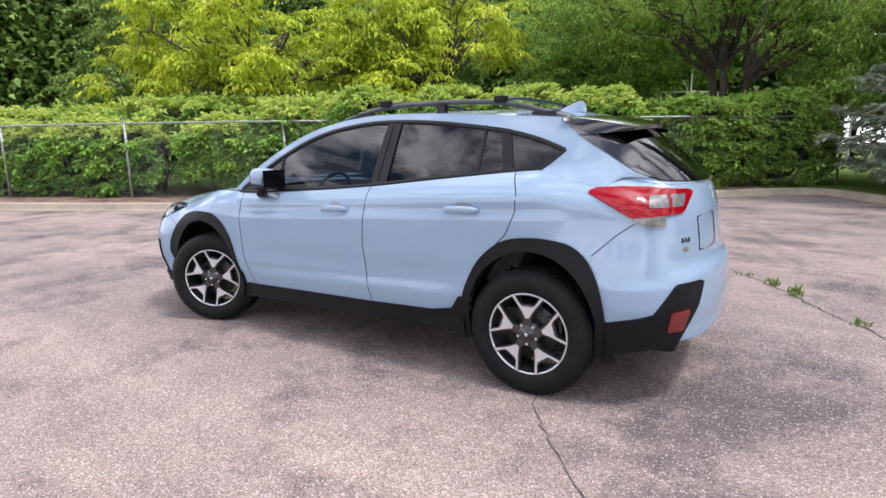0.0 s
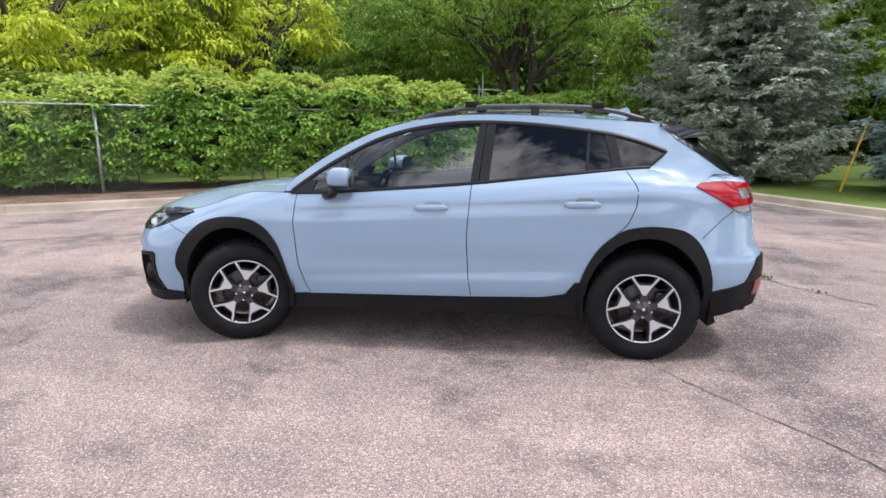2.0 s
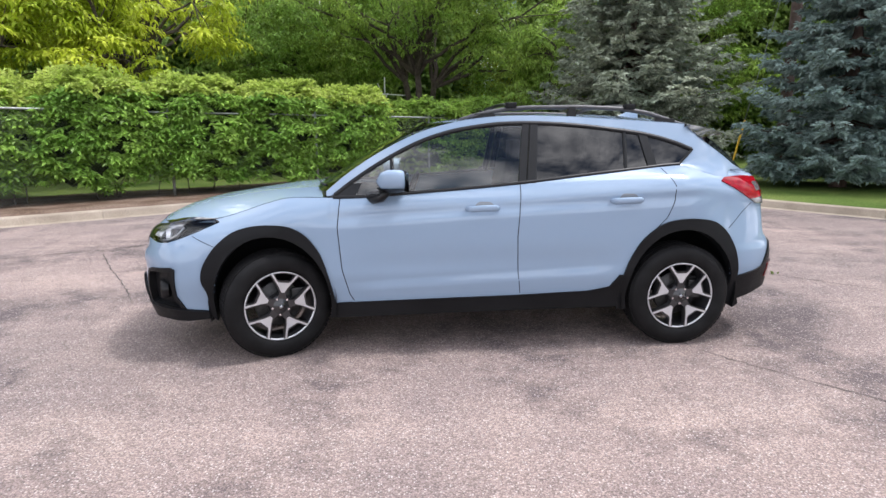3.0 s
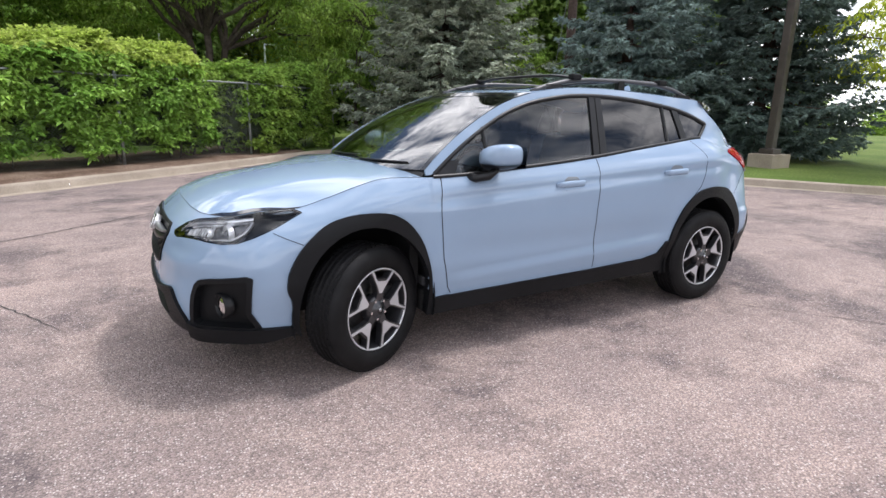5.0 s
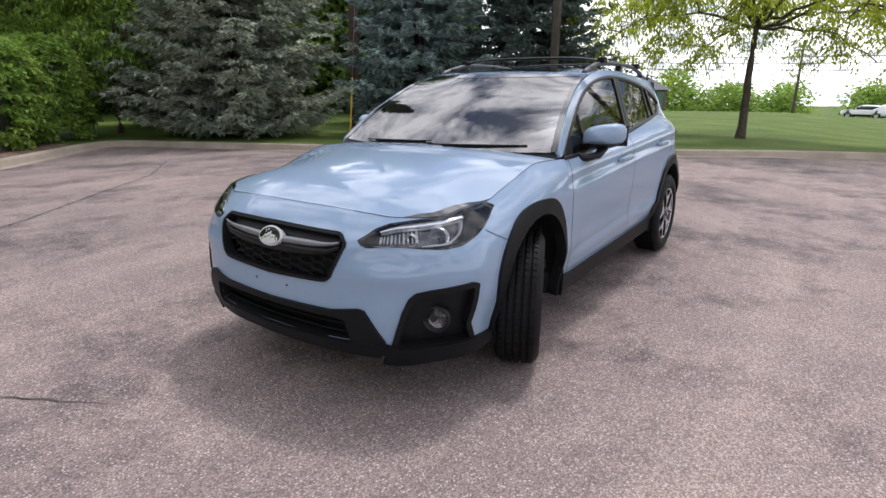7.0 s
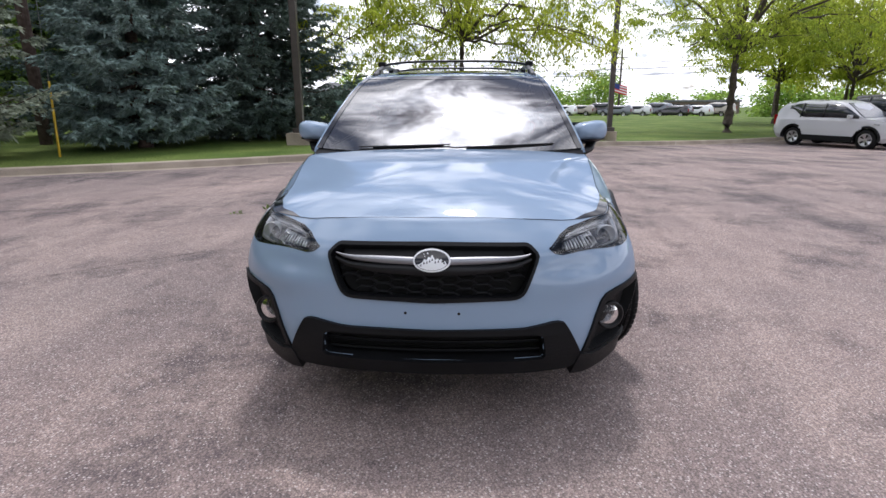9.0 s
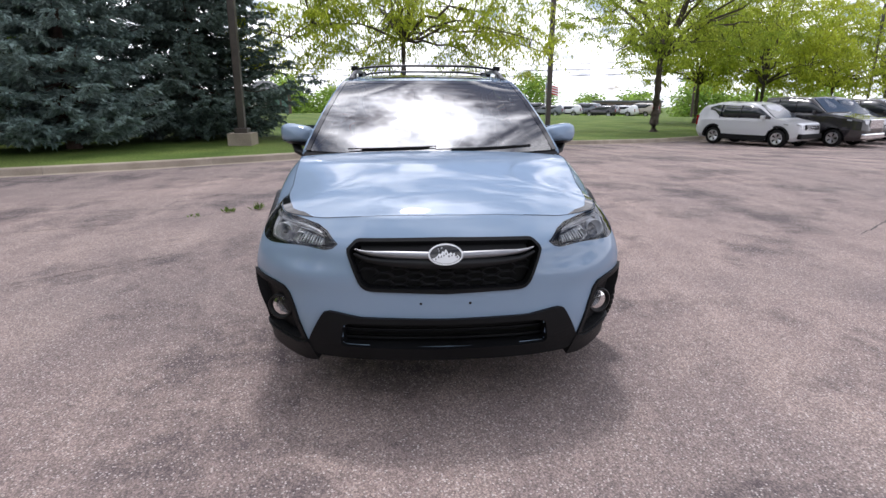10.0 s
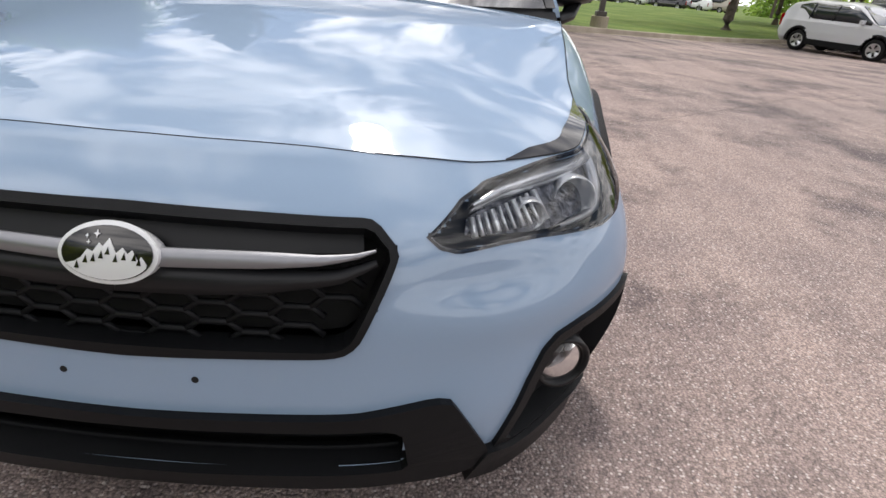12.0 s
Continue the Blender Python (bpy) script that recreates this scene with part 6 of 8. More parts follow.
BLUE_NEEDLE = leaf_material("blue_spruce_needle", (0.19, 0.27, 0.25), (0.32, 0.41, 0.38), vary=0.3, trans=0.2, rough=0.85)
GREY_NEEDLE = leaf_material("spruce_needle", (0.24, 0.29, 0.22), (0.40, 0.44, 0.335), vary=0.3, trans=0.2, rough=0.85)
DARK_NEEDLE = leaf_material("dark_spruce_needle", (0.11, 0.16, 0.14), (0.19, 0.255, 0.225), vary=0.3, trans=0.2, rough=0.85)
# new growth on the hedge top, with the sun's brightening put into its colour
HEDGE_TOP = leaf_material("hedge_sunlit_new_growth", (0.36, 0.47, 0.09), (0.55, 0.63, 0.16), vary=0.3, trans=0.5)
# dark green of the hedge's core: shade among the leaves as a colour
HEDGE_SHADE = material("hedge_shade", (0.03, 0.052, 0.016), rough=0.95, color2=(0.06, 0.092, 0.03), scale=7, bump=0.8, bump_scale=25)
# near-black: the shade deep in the far woods, put into a colour
WOODS_SHADE = material("woods_shade", (0.012, 0.02, 0.008), rough=0.95, color2=(0.025, 0.036, 0.014), scale=3)


def rand_dirs(r, n, flat=1.0):
    d = r.normal(0, 1, (n, 3)) * (1, 1, flat)
    return unit(d)


def leaf_spray(r, centres, spread, per, size, width, droop=0.3, tilt=0.5, face=None, grow=None):
    """Leaves scattered round each centre; face: a way that the leaves lean their upper sides to."""
    n = len(centres) * per
    c = np.repeat(centres, per, 0) + r.normal(0, 1, (n, 3)) * np.array(spread)
    up = unit(r.normal(0, tilt, (n, 3)) + (np.array((0, 0, 1.0)) if face is None else np.array(face)))
    if grow is None:
        away = c - np.repeat(centres, per, 0)
        lng = away + r.normal(0, 0.35, (n, 3)) * np.array(spread).max() + (0, 0, -droop * max(spread))
    else:
        lng = np.array(grow) + r.normal(0, 0.55, (n, 3))
    lng = unit(lng - up * (lng * up).sum(1)[:, None])
    s = size * (0.6 + 0.8 * r.random(n))
    return leaf_quads(c, up, lng, s, s * width), n


def shelf_fronds(r, centres, reach, arms, per, size, width, droop=0.5, rise=0.12):
    """Shelves of foliage: round each centre arms spread out flat and sink towards their ends, with long narrow leaves to both sides."""
    n = len(centres) * arms
    a = r.random(n) * 2 * math.pi
    out = np.c_[np.cos(a), np.sin(a), rise + 0.18 * r.normal(0, 1, n)]
    L = reach * (0.45 + 0.75 * r.random(n))
    t = np.tile((np.arange(per) + 0.6) / per, n)
    k = np.repeat(np.arange(n), per)
    root = np.repeat(centres, arms, 0)
    o, l = out[k], L[k]
    p = root[k] + o * (l * t)[:, None] + np.c_[np.zeros((len(k), 2)), -droop * l * t**2] + r.normal(0, 0.03 * reach, (len(k), 3))
    tang = unit(o + np.c_[np.zeros((len(k), 2)), -2 * droop * t])
    sg = np.where(np.arange(len(k)) % 2, 1.0, -1.0)[:, None]
    side = unit(np.cross(tang, (0, 0, 1.0))) * sg
    lng = unit(tang * 0.75 + side * 0.75 + (0, 0, -0.22) + r.normal(0, 0.22, (len(k), 3)))
    up = np.array((0, 0, 1.0)) + r.normal(0, 0.28, (len(k), 3))
    up = unit(up - lng * (up * lng).sum(1)[:, None])
    s = size * (0.65 + 0.6 * r.random(len(k))) * (1.1 - 0.35 * t)
    return leaf_quads(p, up, lng, s, s * width, fold=0.12, droop=0.22), len(k)


def limb(r, a, b, r0, r1, sag=0.0, n=7, wob=0.06):
    a, b = np.array(a, float), np.array(b, float)
    t = np.linspace(0, 1, n)
    L = np.linalg.norm(b - a)
    p = a + (b - a) * t[:, None]
    p[:, 2] += sag * L * np.sin(math.pi * t)
    p[1:-1] += r.normal(0, wob * L * 0.35, (n - 2, 3))
    return p, np.linspace(r0, r1, n)


class Bundle:
    """Gathers tubes into one mesh."""
    def __init__(self):
        self.v, self.f, self.n = [], [], 0

    def add(self, pts, radii, segs=6):
        v, f = tube(pts, list(radii), segs=segs, caps=False)
        self.v += [tuple(x) for x in v]
        self.f += [tuple(i + self.n for i in q) for q in f]
        self.n += len(v)

    def mesh(self, name, mat):
        return fast_mesh(name, np.array(self.v), np.array(self.f), mat, smooth=True)


def blob_points(r, blobs, n, shell=0.55):
    """Places in a set of ellipsoids, denser towards their skins."""
    out = []
    vol = np.array([b[3] * b[4] * b[5] for b in blobs])
    pick = r.choice(len(blobs), n, p=vol / vol.sum())
    d = rand_dirs(r, n)
    rad = r.random(n) ** (shell / 1.5)
    B = np.array(blobs)[pick]
    return B[:, :3] + d * B[:, 3:] * rad[:, None]


def broadleaf(name, label, seed, base, height, trunk_r, blobs, clusters, per, size, width, leaf, stems=1, fork=0.3, spread=(0.34, 0.34, 0.14), limbs=16, droop=0.3, tilt=0.45, twig=0.4, gaps=-0.16, shelf=None):
    """A broadleaved tree: trunk with limbs and twigs, and a crown of leaf sprays. blobs: ellipsoids relative to the base."""
    r = np.random.default_rng(seed)
    t = thing(name, label, "tree", at=Matrix.Translation(base))
    B = Bundle()
    forks = []
    for s in range(stems):
        a = 2 * math.pi * s / max(1, stems) + 0.4
        k = 0.0 if stems == 1 else 0.25
        top = np.array([k * math.cos(a) * height * fork * 0.8, k * math.sin(a) * height * fork * 0.8, height * fork * (0.9 + 0.2 * r.random())])
        p, rr = limb(r, (0.06 * k * math.cos(a), 0.06 * k * math.sin(a), -0.1), top, trunk_r * (1.0 if stems == 1 else 0.7), trunk_r * 0.62, n=8, wob=0.014)
        rr[0] *= 1.35
        B.add(p, rr, 10)
        forks.append(top)
    targets = blob_points(r, blobs, limbs, 0.9)
    ends = []
    for q in targets:
        f = forks[int(np.argmin([np.linalg.norm((q - g)[:2]) for g in forks]))]
        p, rr = limb(r, f, q, trunk_r * (0.32 + 0.2 * r.random()), 0.018, sag=0.10, n=9)
        B.add(p, rr, 6)
        ends.append(p[3:])
    ends = np.concatenate(ends)
    cl = blob_points(r, blobs, clusters, 0.6)
    keep = np.array([noise.noise(Vector(tuple(c * 0.6)) + Vector((seed * 3.1, 0, 0))) > gaps for c in cl])
    cl = cl[keep]
    for q in cl[:: max(1, len(cl) // int(120 * twig + 1))]:
        f = ends[int(np.argmin(((ends - q) ** 2).sum(1)))]
        p, rr = limb(r, f, q, 0.022, 0.006, sag=0.05, n=5)
        B.add(p, rr, 4)
    tr = new("trunk", B.mesh("trunk", BARK))
    tr.parent = t
    if shelf:
        reach, arms = shelf
        V, n = shelf_fronds(r, cl, reach, arms, per, size, width, droop=droop)
    else:
        V, n = leaf_spray(r, cl, spread, per, size, width, droop, tilt)
    cr = new("crown", fast_mesh("crown", V, quad_faces(n), leaf))
    cr.parent = t
    return t


def spruce(name, label, seed, base, height, radius, needle, low=0.35, whorls=24, twigs=11):
    """A spruce: straight trunk, whorls of drooping boughs, each with flat fans of needled twigs."""
    r = np.random.default_rng(seed)
    t = thing(name, label, "tree", at=Matrix.Translation(base))
    B = Bundle()
    p, rr = limb(r, (0, 0, -0.1), (0, 0, height), 0.2, 0.02, n=9, wob=0.004)
    B.add(p, rr, 9)
    C, D, S = [], [], []
    for w in range(whorls):
        f = w / (whorls - 1)
        z0 = low + (height - low - 0.2) * f ** 1.12
        R = radius * (1 - f) ** 0.8 * (0.68 + 0.22 * r.random() + 0.22 * (w % 2))
        if f < 0.08:
            R *= 0.85
        n = int(6 + 5 * (1 - f))
        a0 = r.random() * 6.28
        for k in range(n):
            a = a0 + 2 * math.pi * k / n + r.normal(0, 0.18)
            L = R * (0.75 + 0.4 * r.random())
            out = np.array([math.cos(a), math.sin(a), 0])
            side = np.array([-math.sin(a), math.cos(a), 0])
            u = np.linspace(0, 1, 6)
            dz = -0.30 * np.sin(u * 2.1) + 0.22 * u**3
            pts = np.array([0, 0, z0 + 0.12 * L]) + out * (u * L)[:, None] + np.array([0, 0, 1.0]) * (dz * L * 0.62)[:, None]
            B.add(pts, np.linspace(0.028, 0.006, 6) * (0.5 + 0.5 * (1 - f)), 4)
            m = int(twigs * (0.55 + 0.6 * (1 - f)))
            for i in range(m):
                q = 0.16 + 0.84 * (i + r.random()) / m
                c = np.array([np.interp(q, u, pts[:, j]) for j in range(3)])
                for sg in (-1, 1):
                    ln = (0.20 + 0.36 * (1 - q)) * L * 0.52 + 0.10
                    d = unit(out * 0.75 + side * sg * (0.85 + 0.2 * r.normal()) + (0, 0, -0.18 + 0.12 * r.normal()))
                    C.append(c); D.append(d); S.append(ln)
    # each twig carries short sprigs to both sides and a few hanging ones, brushes of needles that lie flat
    C, D, S = map(np.array, (C, D, S))
    per = 6
    k = np.repeat(np.arange(len(S)), per)
    j = np.tile(np.arange(per), len(S))
    E = C[k] + D[k] * (S[k] * (j + r.random(len(k))) / per)[:, None]
    dd = unit(D[k] + r.normal(0, 0.25, (len(k), 3)))
    sd = np.cross(dd, (0, 0, 1.0))
    C, D = [], []
    for s2, sink in ((0.0, 0.12), (1.0, 0.0), (-1.0, 0.0), (0.25, -0.55)):
        C.append(E)
        D.append(unit(dd + s2 * 0.9 * sd + np.array((0, 0, 1.0)) * (sink + 0.2 * r.normal(0, 1, (len(k), 1)))))
    C, D = np.concatenate(C), np.concatenate(D)
    S = 0.10 + 0.10 * r.random(len(C))
    U = unit(np.array((0, 0, 1.0)) + r.normal(0, 0.4, (len(C), 3)))
    U = unit(U - D * (U * D).sum(1)[:, None])
    V1 = leaf_quads(C, U, D, S, np.full(len(S), 0.052), fold=-0.3, droop=0.08)
    odd = np.arange(len(S)) % 2 == 0
    V2 = leaf_quads(C[odd], np.cross(D, U)[odd], D[odd], S[odd] * 0.9, np.full(odd.sum(), 0.05), fold=0.1, droop=0.0)
    tr = new("trunk", B.mesh("trunk", BARK_RED))
    tr.parent = t
    cr = new("crown", fast_mesh("crown", np.concatenate([V1, V2]), quad_faces(len(S) + int(odd.sum())), needle))
    cr.parent = t
    return t


# ---- fence ----
FENCE = np.array([(-36.0, -4.6), (-20.0, 0.4), (-14.2, 2.75), (-10.9, 4.0), (-7.79, 5.9), (-5.4, 8.1), (-2.4, 9.74), (0.4, 11.7), (3.6, 14.8)])
FLINE = along(FENCE, 0.25)
fence = tagged(new("chain_link_fence"), "galvanised chain link fence with round posts and a top rail", "fence", kind="structure")
FH, FZ = 1.8, 0.14
posts = [(-14.2, 2.75), (-17.2, 1.5), (-20.0, 0.4), (-10.9, 4.0), (-7.79, 5.9), (-5.4, 8.1), (-2.4, 9.74), (0.4, 11.7), (3.6, 14.8)]
for x, y in posts:
    q = FLINE[np.argmin(((FLINE - (x, y)) ** 2).sum(1))]
    bm = merge_bm(cyl_bm(0.03, 0.03, FH + 0.1, Matrix.Translation((q[0], q[1], FZ + FH / 2 - 0.02)), 12), cyl_bm(0.034, 0.012, 0.05, Matrix.Translation((q[0], q[1], FZ + FH + 0.05)), 12))
    part("post", bm, GALV, fence, smooth=True)
v, f = tube([(x, y, FZ + FH - 0.02) for x, y in FLINE], 0.021, segs=8)
solid("top_rail", v, f, GALV, fence)
# diamonds of wire, as thin three-sided bars
seg = np.r_[0, np.cumsum(np.linalg.norm(np.diff(FLINE, axis=0), axis=1))]
total = seg[-1]
V, F = [], []
cell, H, nst = 0.062, FH - 0.08, 6
for sgn in (1, -1):
    for s0 in np.arange(8.0, total - 0.05, cell):
        hs = np.linspace(0, 1, nst)
        ss = s0 + sgn * hs * H * 0.9
        if ss.min() < 0 or ss.max() > total:
            continue
        x, y = np.interp(ss, seg, FLINE[:, 0]), np.interp(ss, seg, FLINE[:, 1])
        p = np.c_[x, y, FZ + 0.05 + hs * H]
        b = len(V)
        w = 0.0011
        for q in p:
            V += [(q[0], q[1], q[2] + w), (q[0] + w, q[1] - w, q[2] - w), (q[0] - w, q[1] + w, q[2] - w)]
        for i in range(nst - 1):
            for k in range(3):
                F.append((b + 3 * i + k, b + 3 * i + (k + 1) % 3, b + 3 * i + 3 + (k + 1) % 3, b + 3 * i + 3 + k))
wire = new("wire_mesh", fast_mesh("wire_mesh", np.array(V), np.array(F), WIRE))
wire.parent = fence
tagged(wire, kind="stuff")

# ---- hedge behind the fence ----
def hedge_bush(seed, s0, s1, z0, z1, depth, leaf, count, front=-0.12):
    """One bush of the hedge, between two places along the fence."""
    r = np.random.default_rng(seed)
    ctr = np.array([np.interp((s0 + s1) / 2, seg, FLINE[:, k]) for k in (0, 1)])
    b = thing("hedge_bush", "broad-leaved green hedge bush pressed against the fence", "hedge", at=Matrix.Translation((*ctr, FZ)), group="hedge along the fence")
    # arching shoots that grow out of the clipped face and the top, with pairs of leaves along them
    n = count // 15
    s = r.uniform(s0, s1, n)
    isfront = r.random(n) < 0.62
    ztop = z1 + 0.16 * np.array([noise.noise(Vector((a * 1.1, seed, 0))) for a in s]) + 0.10 * np.array([noise.noise(Vector((a * 4.0, seed, 5))) for a in s])
    ends = np.clip(np.minimum(s - s0, s1 - s) / 0.55, 0, 1) ** 0.6
    ztop = z0 + (ztop - z0) * (0.72 + 0.28 * ends)
    zb = z0 + 0.4 * np.clip(np.array([noise.noise(Vector((a * 1.5, seed, 9))) for a in s]), -0.3, 1) + 0.25 * (1 - ends)
    f = r.random(n)
    z = np.where(isfront, zb + (ztop - zb) * f, ztop - 0.15 * r.random(n))
    lump = np.array([noise.noise(Vector((a * 2.0, q * 2.6, seed))) for a, q in zip(s, z)])
    belly = 1 - np.sin(math.pi * np.clip(0.12 + 0.72 * f, 0, 1))
    d = np.where(isfront, front + 0.12 + 0.26 * belly - 0.3 * lump + 0.3 * (1 - ends), r.uniform(front + 0.3, depth + 0.2, n))
    keep = ~isfront | (np.array([noise.noise(Vector((a * 3.1, q * 3.6, seed + 40))) for a, q in zip(s, z)]) > -0.16)
    s, z, d, isfront = s[keep], z[keep], d[keep], isfront[keep]
    n = len(s)
    x, y = np.interp(s, seg, FLINE[:, 0]), np.interp(s, seg, FLINE[:, 1])
    tx, ty = np.interp(s + 0.05, seg, FLINE[:, 0]) - x, np.interp(s + 0.05, seg, FLINE[:, 1]) - y
    tl = np.hypot(tx, ty) + 1e-9
    nx, ny = -ty / tl, tx / tl
    outw = np.c_[-nx, -ny, np.zeros(n)]
    tang = np.c_[tx / tl, ty / tl, np.zeros(n)]
    C = np.c_[x + nx * d - ctr[0], y + ny * d - ctr[1], z]
    fr_ = isfront[:, None]
    way = unit(np.where(fr_, outw * 0.9 + (0, 0, 0.35), outw * 0.25 + (0, 0, 1.0)) + tang * r.normal(0, 0.55, (n, 1)) + r.normal(0, 0.15, (n, 3)))
    L = np.where(isfront, 0.26, 0.24) * (0.6 + 0.9 * r.random(n))
    sink = np.where(isfront, 0.4, 0.2)
    per = 9
    k = np.repeat(np.arange(n), per)
    u = np.tile(np.linspace(0.12, 1.0, per), n)
    P = C[k] + way[k] * (L[k] * u)[:, None] + np.c_[np.zeros((n * per, 2)), -sink[k] * L[k] * u**2] + r.normal(0, 0.012, (n * per, 3))
    tg = unit(way[k] + np.c_[np.zeros((n * per, 2)), -2 * sink[k] * u])
    sg = np.where(np.arange(n * per) % 2, 1.0, -1.0)[:, None]
    lng = unit(tg * 0.6 + unit(np.cross(tg, (0, 0, 1.0))) * sg * 0.8 + (0, 0, -0.12) + r.normal(0, 0.3, (n * per, 3)))
    up = np.array((0, 0, 1.0)) + 0.4 * outw[k] + r.normal(0, 0.3, (n * per, 3))
    up = unit(up - lng * (up * lng).sum(1)[:, None])
    size = (0.105 + 0.07 * r.random(n * per)) * (1.1 - 0.3 * u)
    V = leaf_quads(P, up, lng, size, size * 0.56, fold=0.16)
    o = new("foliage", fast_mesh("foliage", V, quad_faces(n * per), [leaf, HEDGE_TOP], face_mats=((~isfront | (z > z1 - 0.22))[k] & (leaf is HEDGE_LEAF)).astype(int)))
    o.parent = b
    # woody stems, and an added dark core whose colour stands for the shade inside
    B = Bundle()
    for k in range(int((s1 - s0) * 2)):
        q = r.uniform(s0 + 0.2, s1 - 0.2)
        g = np.array([np.interp(q, seg, FLINE[:, 0]), np.interp(q, seg, FLINE[:, 1])])
        t2 = np.array([np.interp(q + 0.05, seg, FLINE[:, 0]), np.interp(q + 0.05, seg, FLINE[:, 1])]) - g
        nn = np.array([-t2[1], t2[0]]) / np.linalg.norm(t2)
        root = g + nn * r.uniform(0.35, 0.8) - ctr
        top = root + r.normal(0, 0.25, 2)
        p, rr = limb(r, (*root, -0.02), (*top, z0 + 0.9), 0.014, 0.006, n=5, wob=0.08)
        B.add(p, rr, 4)
    o = tagged(new("stems", B.mesh("stems", BARK)), kind="stuff")
    o.parent = b
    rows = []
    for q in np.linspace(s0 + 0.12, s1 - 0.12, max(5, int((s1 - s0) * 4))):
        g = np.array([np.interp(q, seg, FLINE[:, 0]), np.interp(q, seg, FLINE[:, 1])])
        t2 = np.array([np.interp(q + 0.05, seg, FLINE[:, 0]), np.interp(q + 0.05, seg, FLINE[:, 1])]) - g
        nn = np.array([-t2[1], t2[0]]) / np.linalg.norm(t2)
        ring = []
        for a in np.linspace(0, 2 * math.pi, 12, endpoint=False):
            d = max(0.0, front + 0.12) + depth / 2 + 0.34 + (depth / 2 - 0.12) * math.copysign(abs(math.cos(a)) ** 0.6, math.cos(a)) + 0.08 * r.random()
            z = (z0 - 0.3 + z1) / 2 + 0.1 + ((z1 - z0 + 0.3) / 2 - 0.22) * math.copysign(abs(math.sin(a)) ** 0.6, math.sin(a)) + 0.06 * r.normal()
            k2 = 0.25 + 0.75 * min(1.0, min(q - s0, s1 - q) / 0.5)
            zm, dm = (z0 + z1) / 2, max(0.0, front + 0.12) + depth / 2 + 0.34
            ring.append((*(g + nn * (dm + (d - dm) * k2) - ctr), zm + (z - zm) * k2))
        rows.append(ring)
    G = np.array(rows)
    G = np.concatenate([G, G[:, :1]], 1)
    o = new("shade_core", fast_mesh("shade_core", G.reshape(-1, 3), grid_faces(G.shape[0], G.shape[1]), HEDGE_SHADE))
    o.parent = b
    return b


def s_at(x, y):
    return float(seg[np.argmin(((FLINE - (x, y)) ** 2).sum(1))])


edges = [s_at(-22, -0.2), s_at(-19, 0.8), s_at(-16.2, 1.95), s_at(-13.4, 3.05), s_at(-10.55, 4.2)]
for k in range(4):
    hedge_bush(20 + k, edges[k] - 0.15, edges[k + 1] + (0.15 if k < 3 else 0), 0.12, 1.72, 1.1, HEDGE_LEAF, 17000, front=0.12)
cuts = np.linspace(s_at(-10.0, 4.5), s_at(-0.6, 11.0), 7)
for k in range(6):
    hedge_bush(30 + k, cuts[k] - (0.12 if k else 0), cuts[k + 1] + 0.12, 0.3, (1.78, 2.12, 2.36, 2.4, 2.4, 2.3)[k], 1.5, HEDGE_LEAF, 24000, front=0.15 if k < 2 else -0.12)
hedge_bush(55, s_at(-1.2, 10.6), s_at(0.9, 12.2), 0.15, 2.0, 1.0, GREEN_LEAF, 6000, front=0.6)
# a second row behind the first, seen over it
hedge_bush(50, s_at(-22, -0.2), s_at(-12.5, 3.4), 0.5, 2.2, 2.6, HEDGE_LEAF, 16000, front=1.3)
hedge_bush(51, s_at(-12.6, 3.3), s_at(-6.4, 7.2), 0.7, 2.32, 2.2, HEDGE_LEAF, 16000, front=1.2)
cuts = np.linspace(s_at(0.2, 11.6), s_at(3.4, 14.6), 3)
for k in range(2):
    hedge_bush(60 + k, cuts[k], cuts[k + 1] + 0.1, 0.1, 2.1 + 0.2 * k, 1.4, GREEN_LEAF, 13000, front=-0.2)

# ---- trees ----
broadleaf("yellow_tree", "honey locust with bright yellow-green feathery leaves", 3, (-13.2, 10.2, 0.14), 9.0, 0.17,
          [(0, 0, 4.9, 4.4, 4.4, 2.0), (-2.2, -1.4, 4.2, 2.6, 2.6, 1.4), (2.2, -1.0, 4.3, 2.6, 2.6, 1.5), (0, -2.4, 4.6, 2.6, 2.2, 1.5), (1.5, -2.6, 3.2, 3.2, 1.6, 0.9), (-3.0, -2.4, 3.1, 2.4, 1.6, 0.9)], 620, 11, 0.27, 0.30, YELLOW_LEAF, limbs=30, gaps=0.05, droop=0.45, shelf=(0.75, 8), twig=0.9)
broadleaf("yellow_tree", "honey locust with bright yellow-green feathery leaves", 4, (-8.6, 14.2, 0.14), 9.0, 0.17,
          [(0, 0, 5.2, 3.8, 3.8, 2.2), (-1.6, -2.0, 4.4, 2.4, 2.4, 1.4), (1.4, -1.6, 4.6, 2.2, 2.2, 1.5), (0.0, -2.8, 3.3, 3.0, 1.6, 0.9)], 520, 11, 0.27, 0.30, YELLOW_LEAF, limbs=28, gaps=0.05, droop=0.45, shelf=(0.75, 8), twig=0.9)
broadleaf("spreading_tree", "large spreading green tree with several dark stems", 8, (0.4, 18.6, 0.14), 11.0, 0.19,
          [(0, 0, 6.8, 6.4, 6.0, 2.6), (-4.2, -1.5, 5.0, 3.6, 3.2, 1.8), (4.2, -1.2, 4.6, 3.6, 3.2, 2.0), (0, -3.2, 6.4, 3.6, 2.6, 1.8)], 1700, 10, 0.19, 0.34, GREEN_LEAF, gaps=-0.06, stems=3, fork=0.30, limbs=34, twig=0.9, droop=0.4, shelf=(0.85, 7))
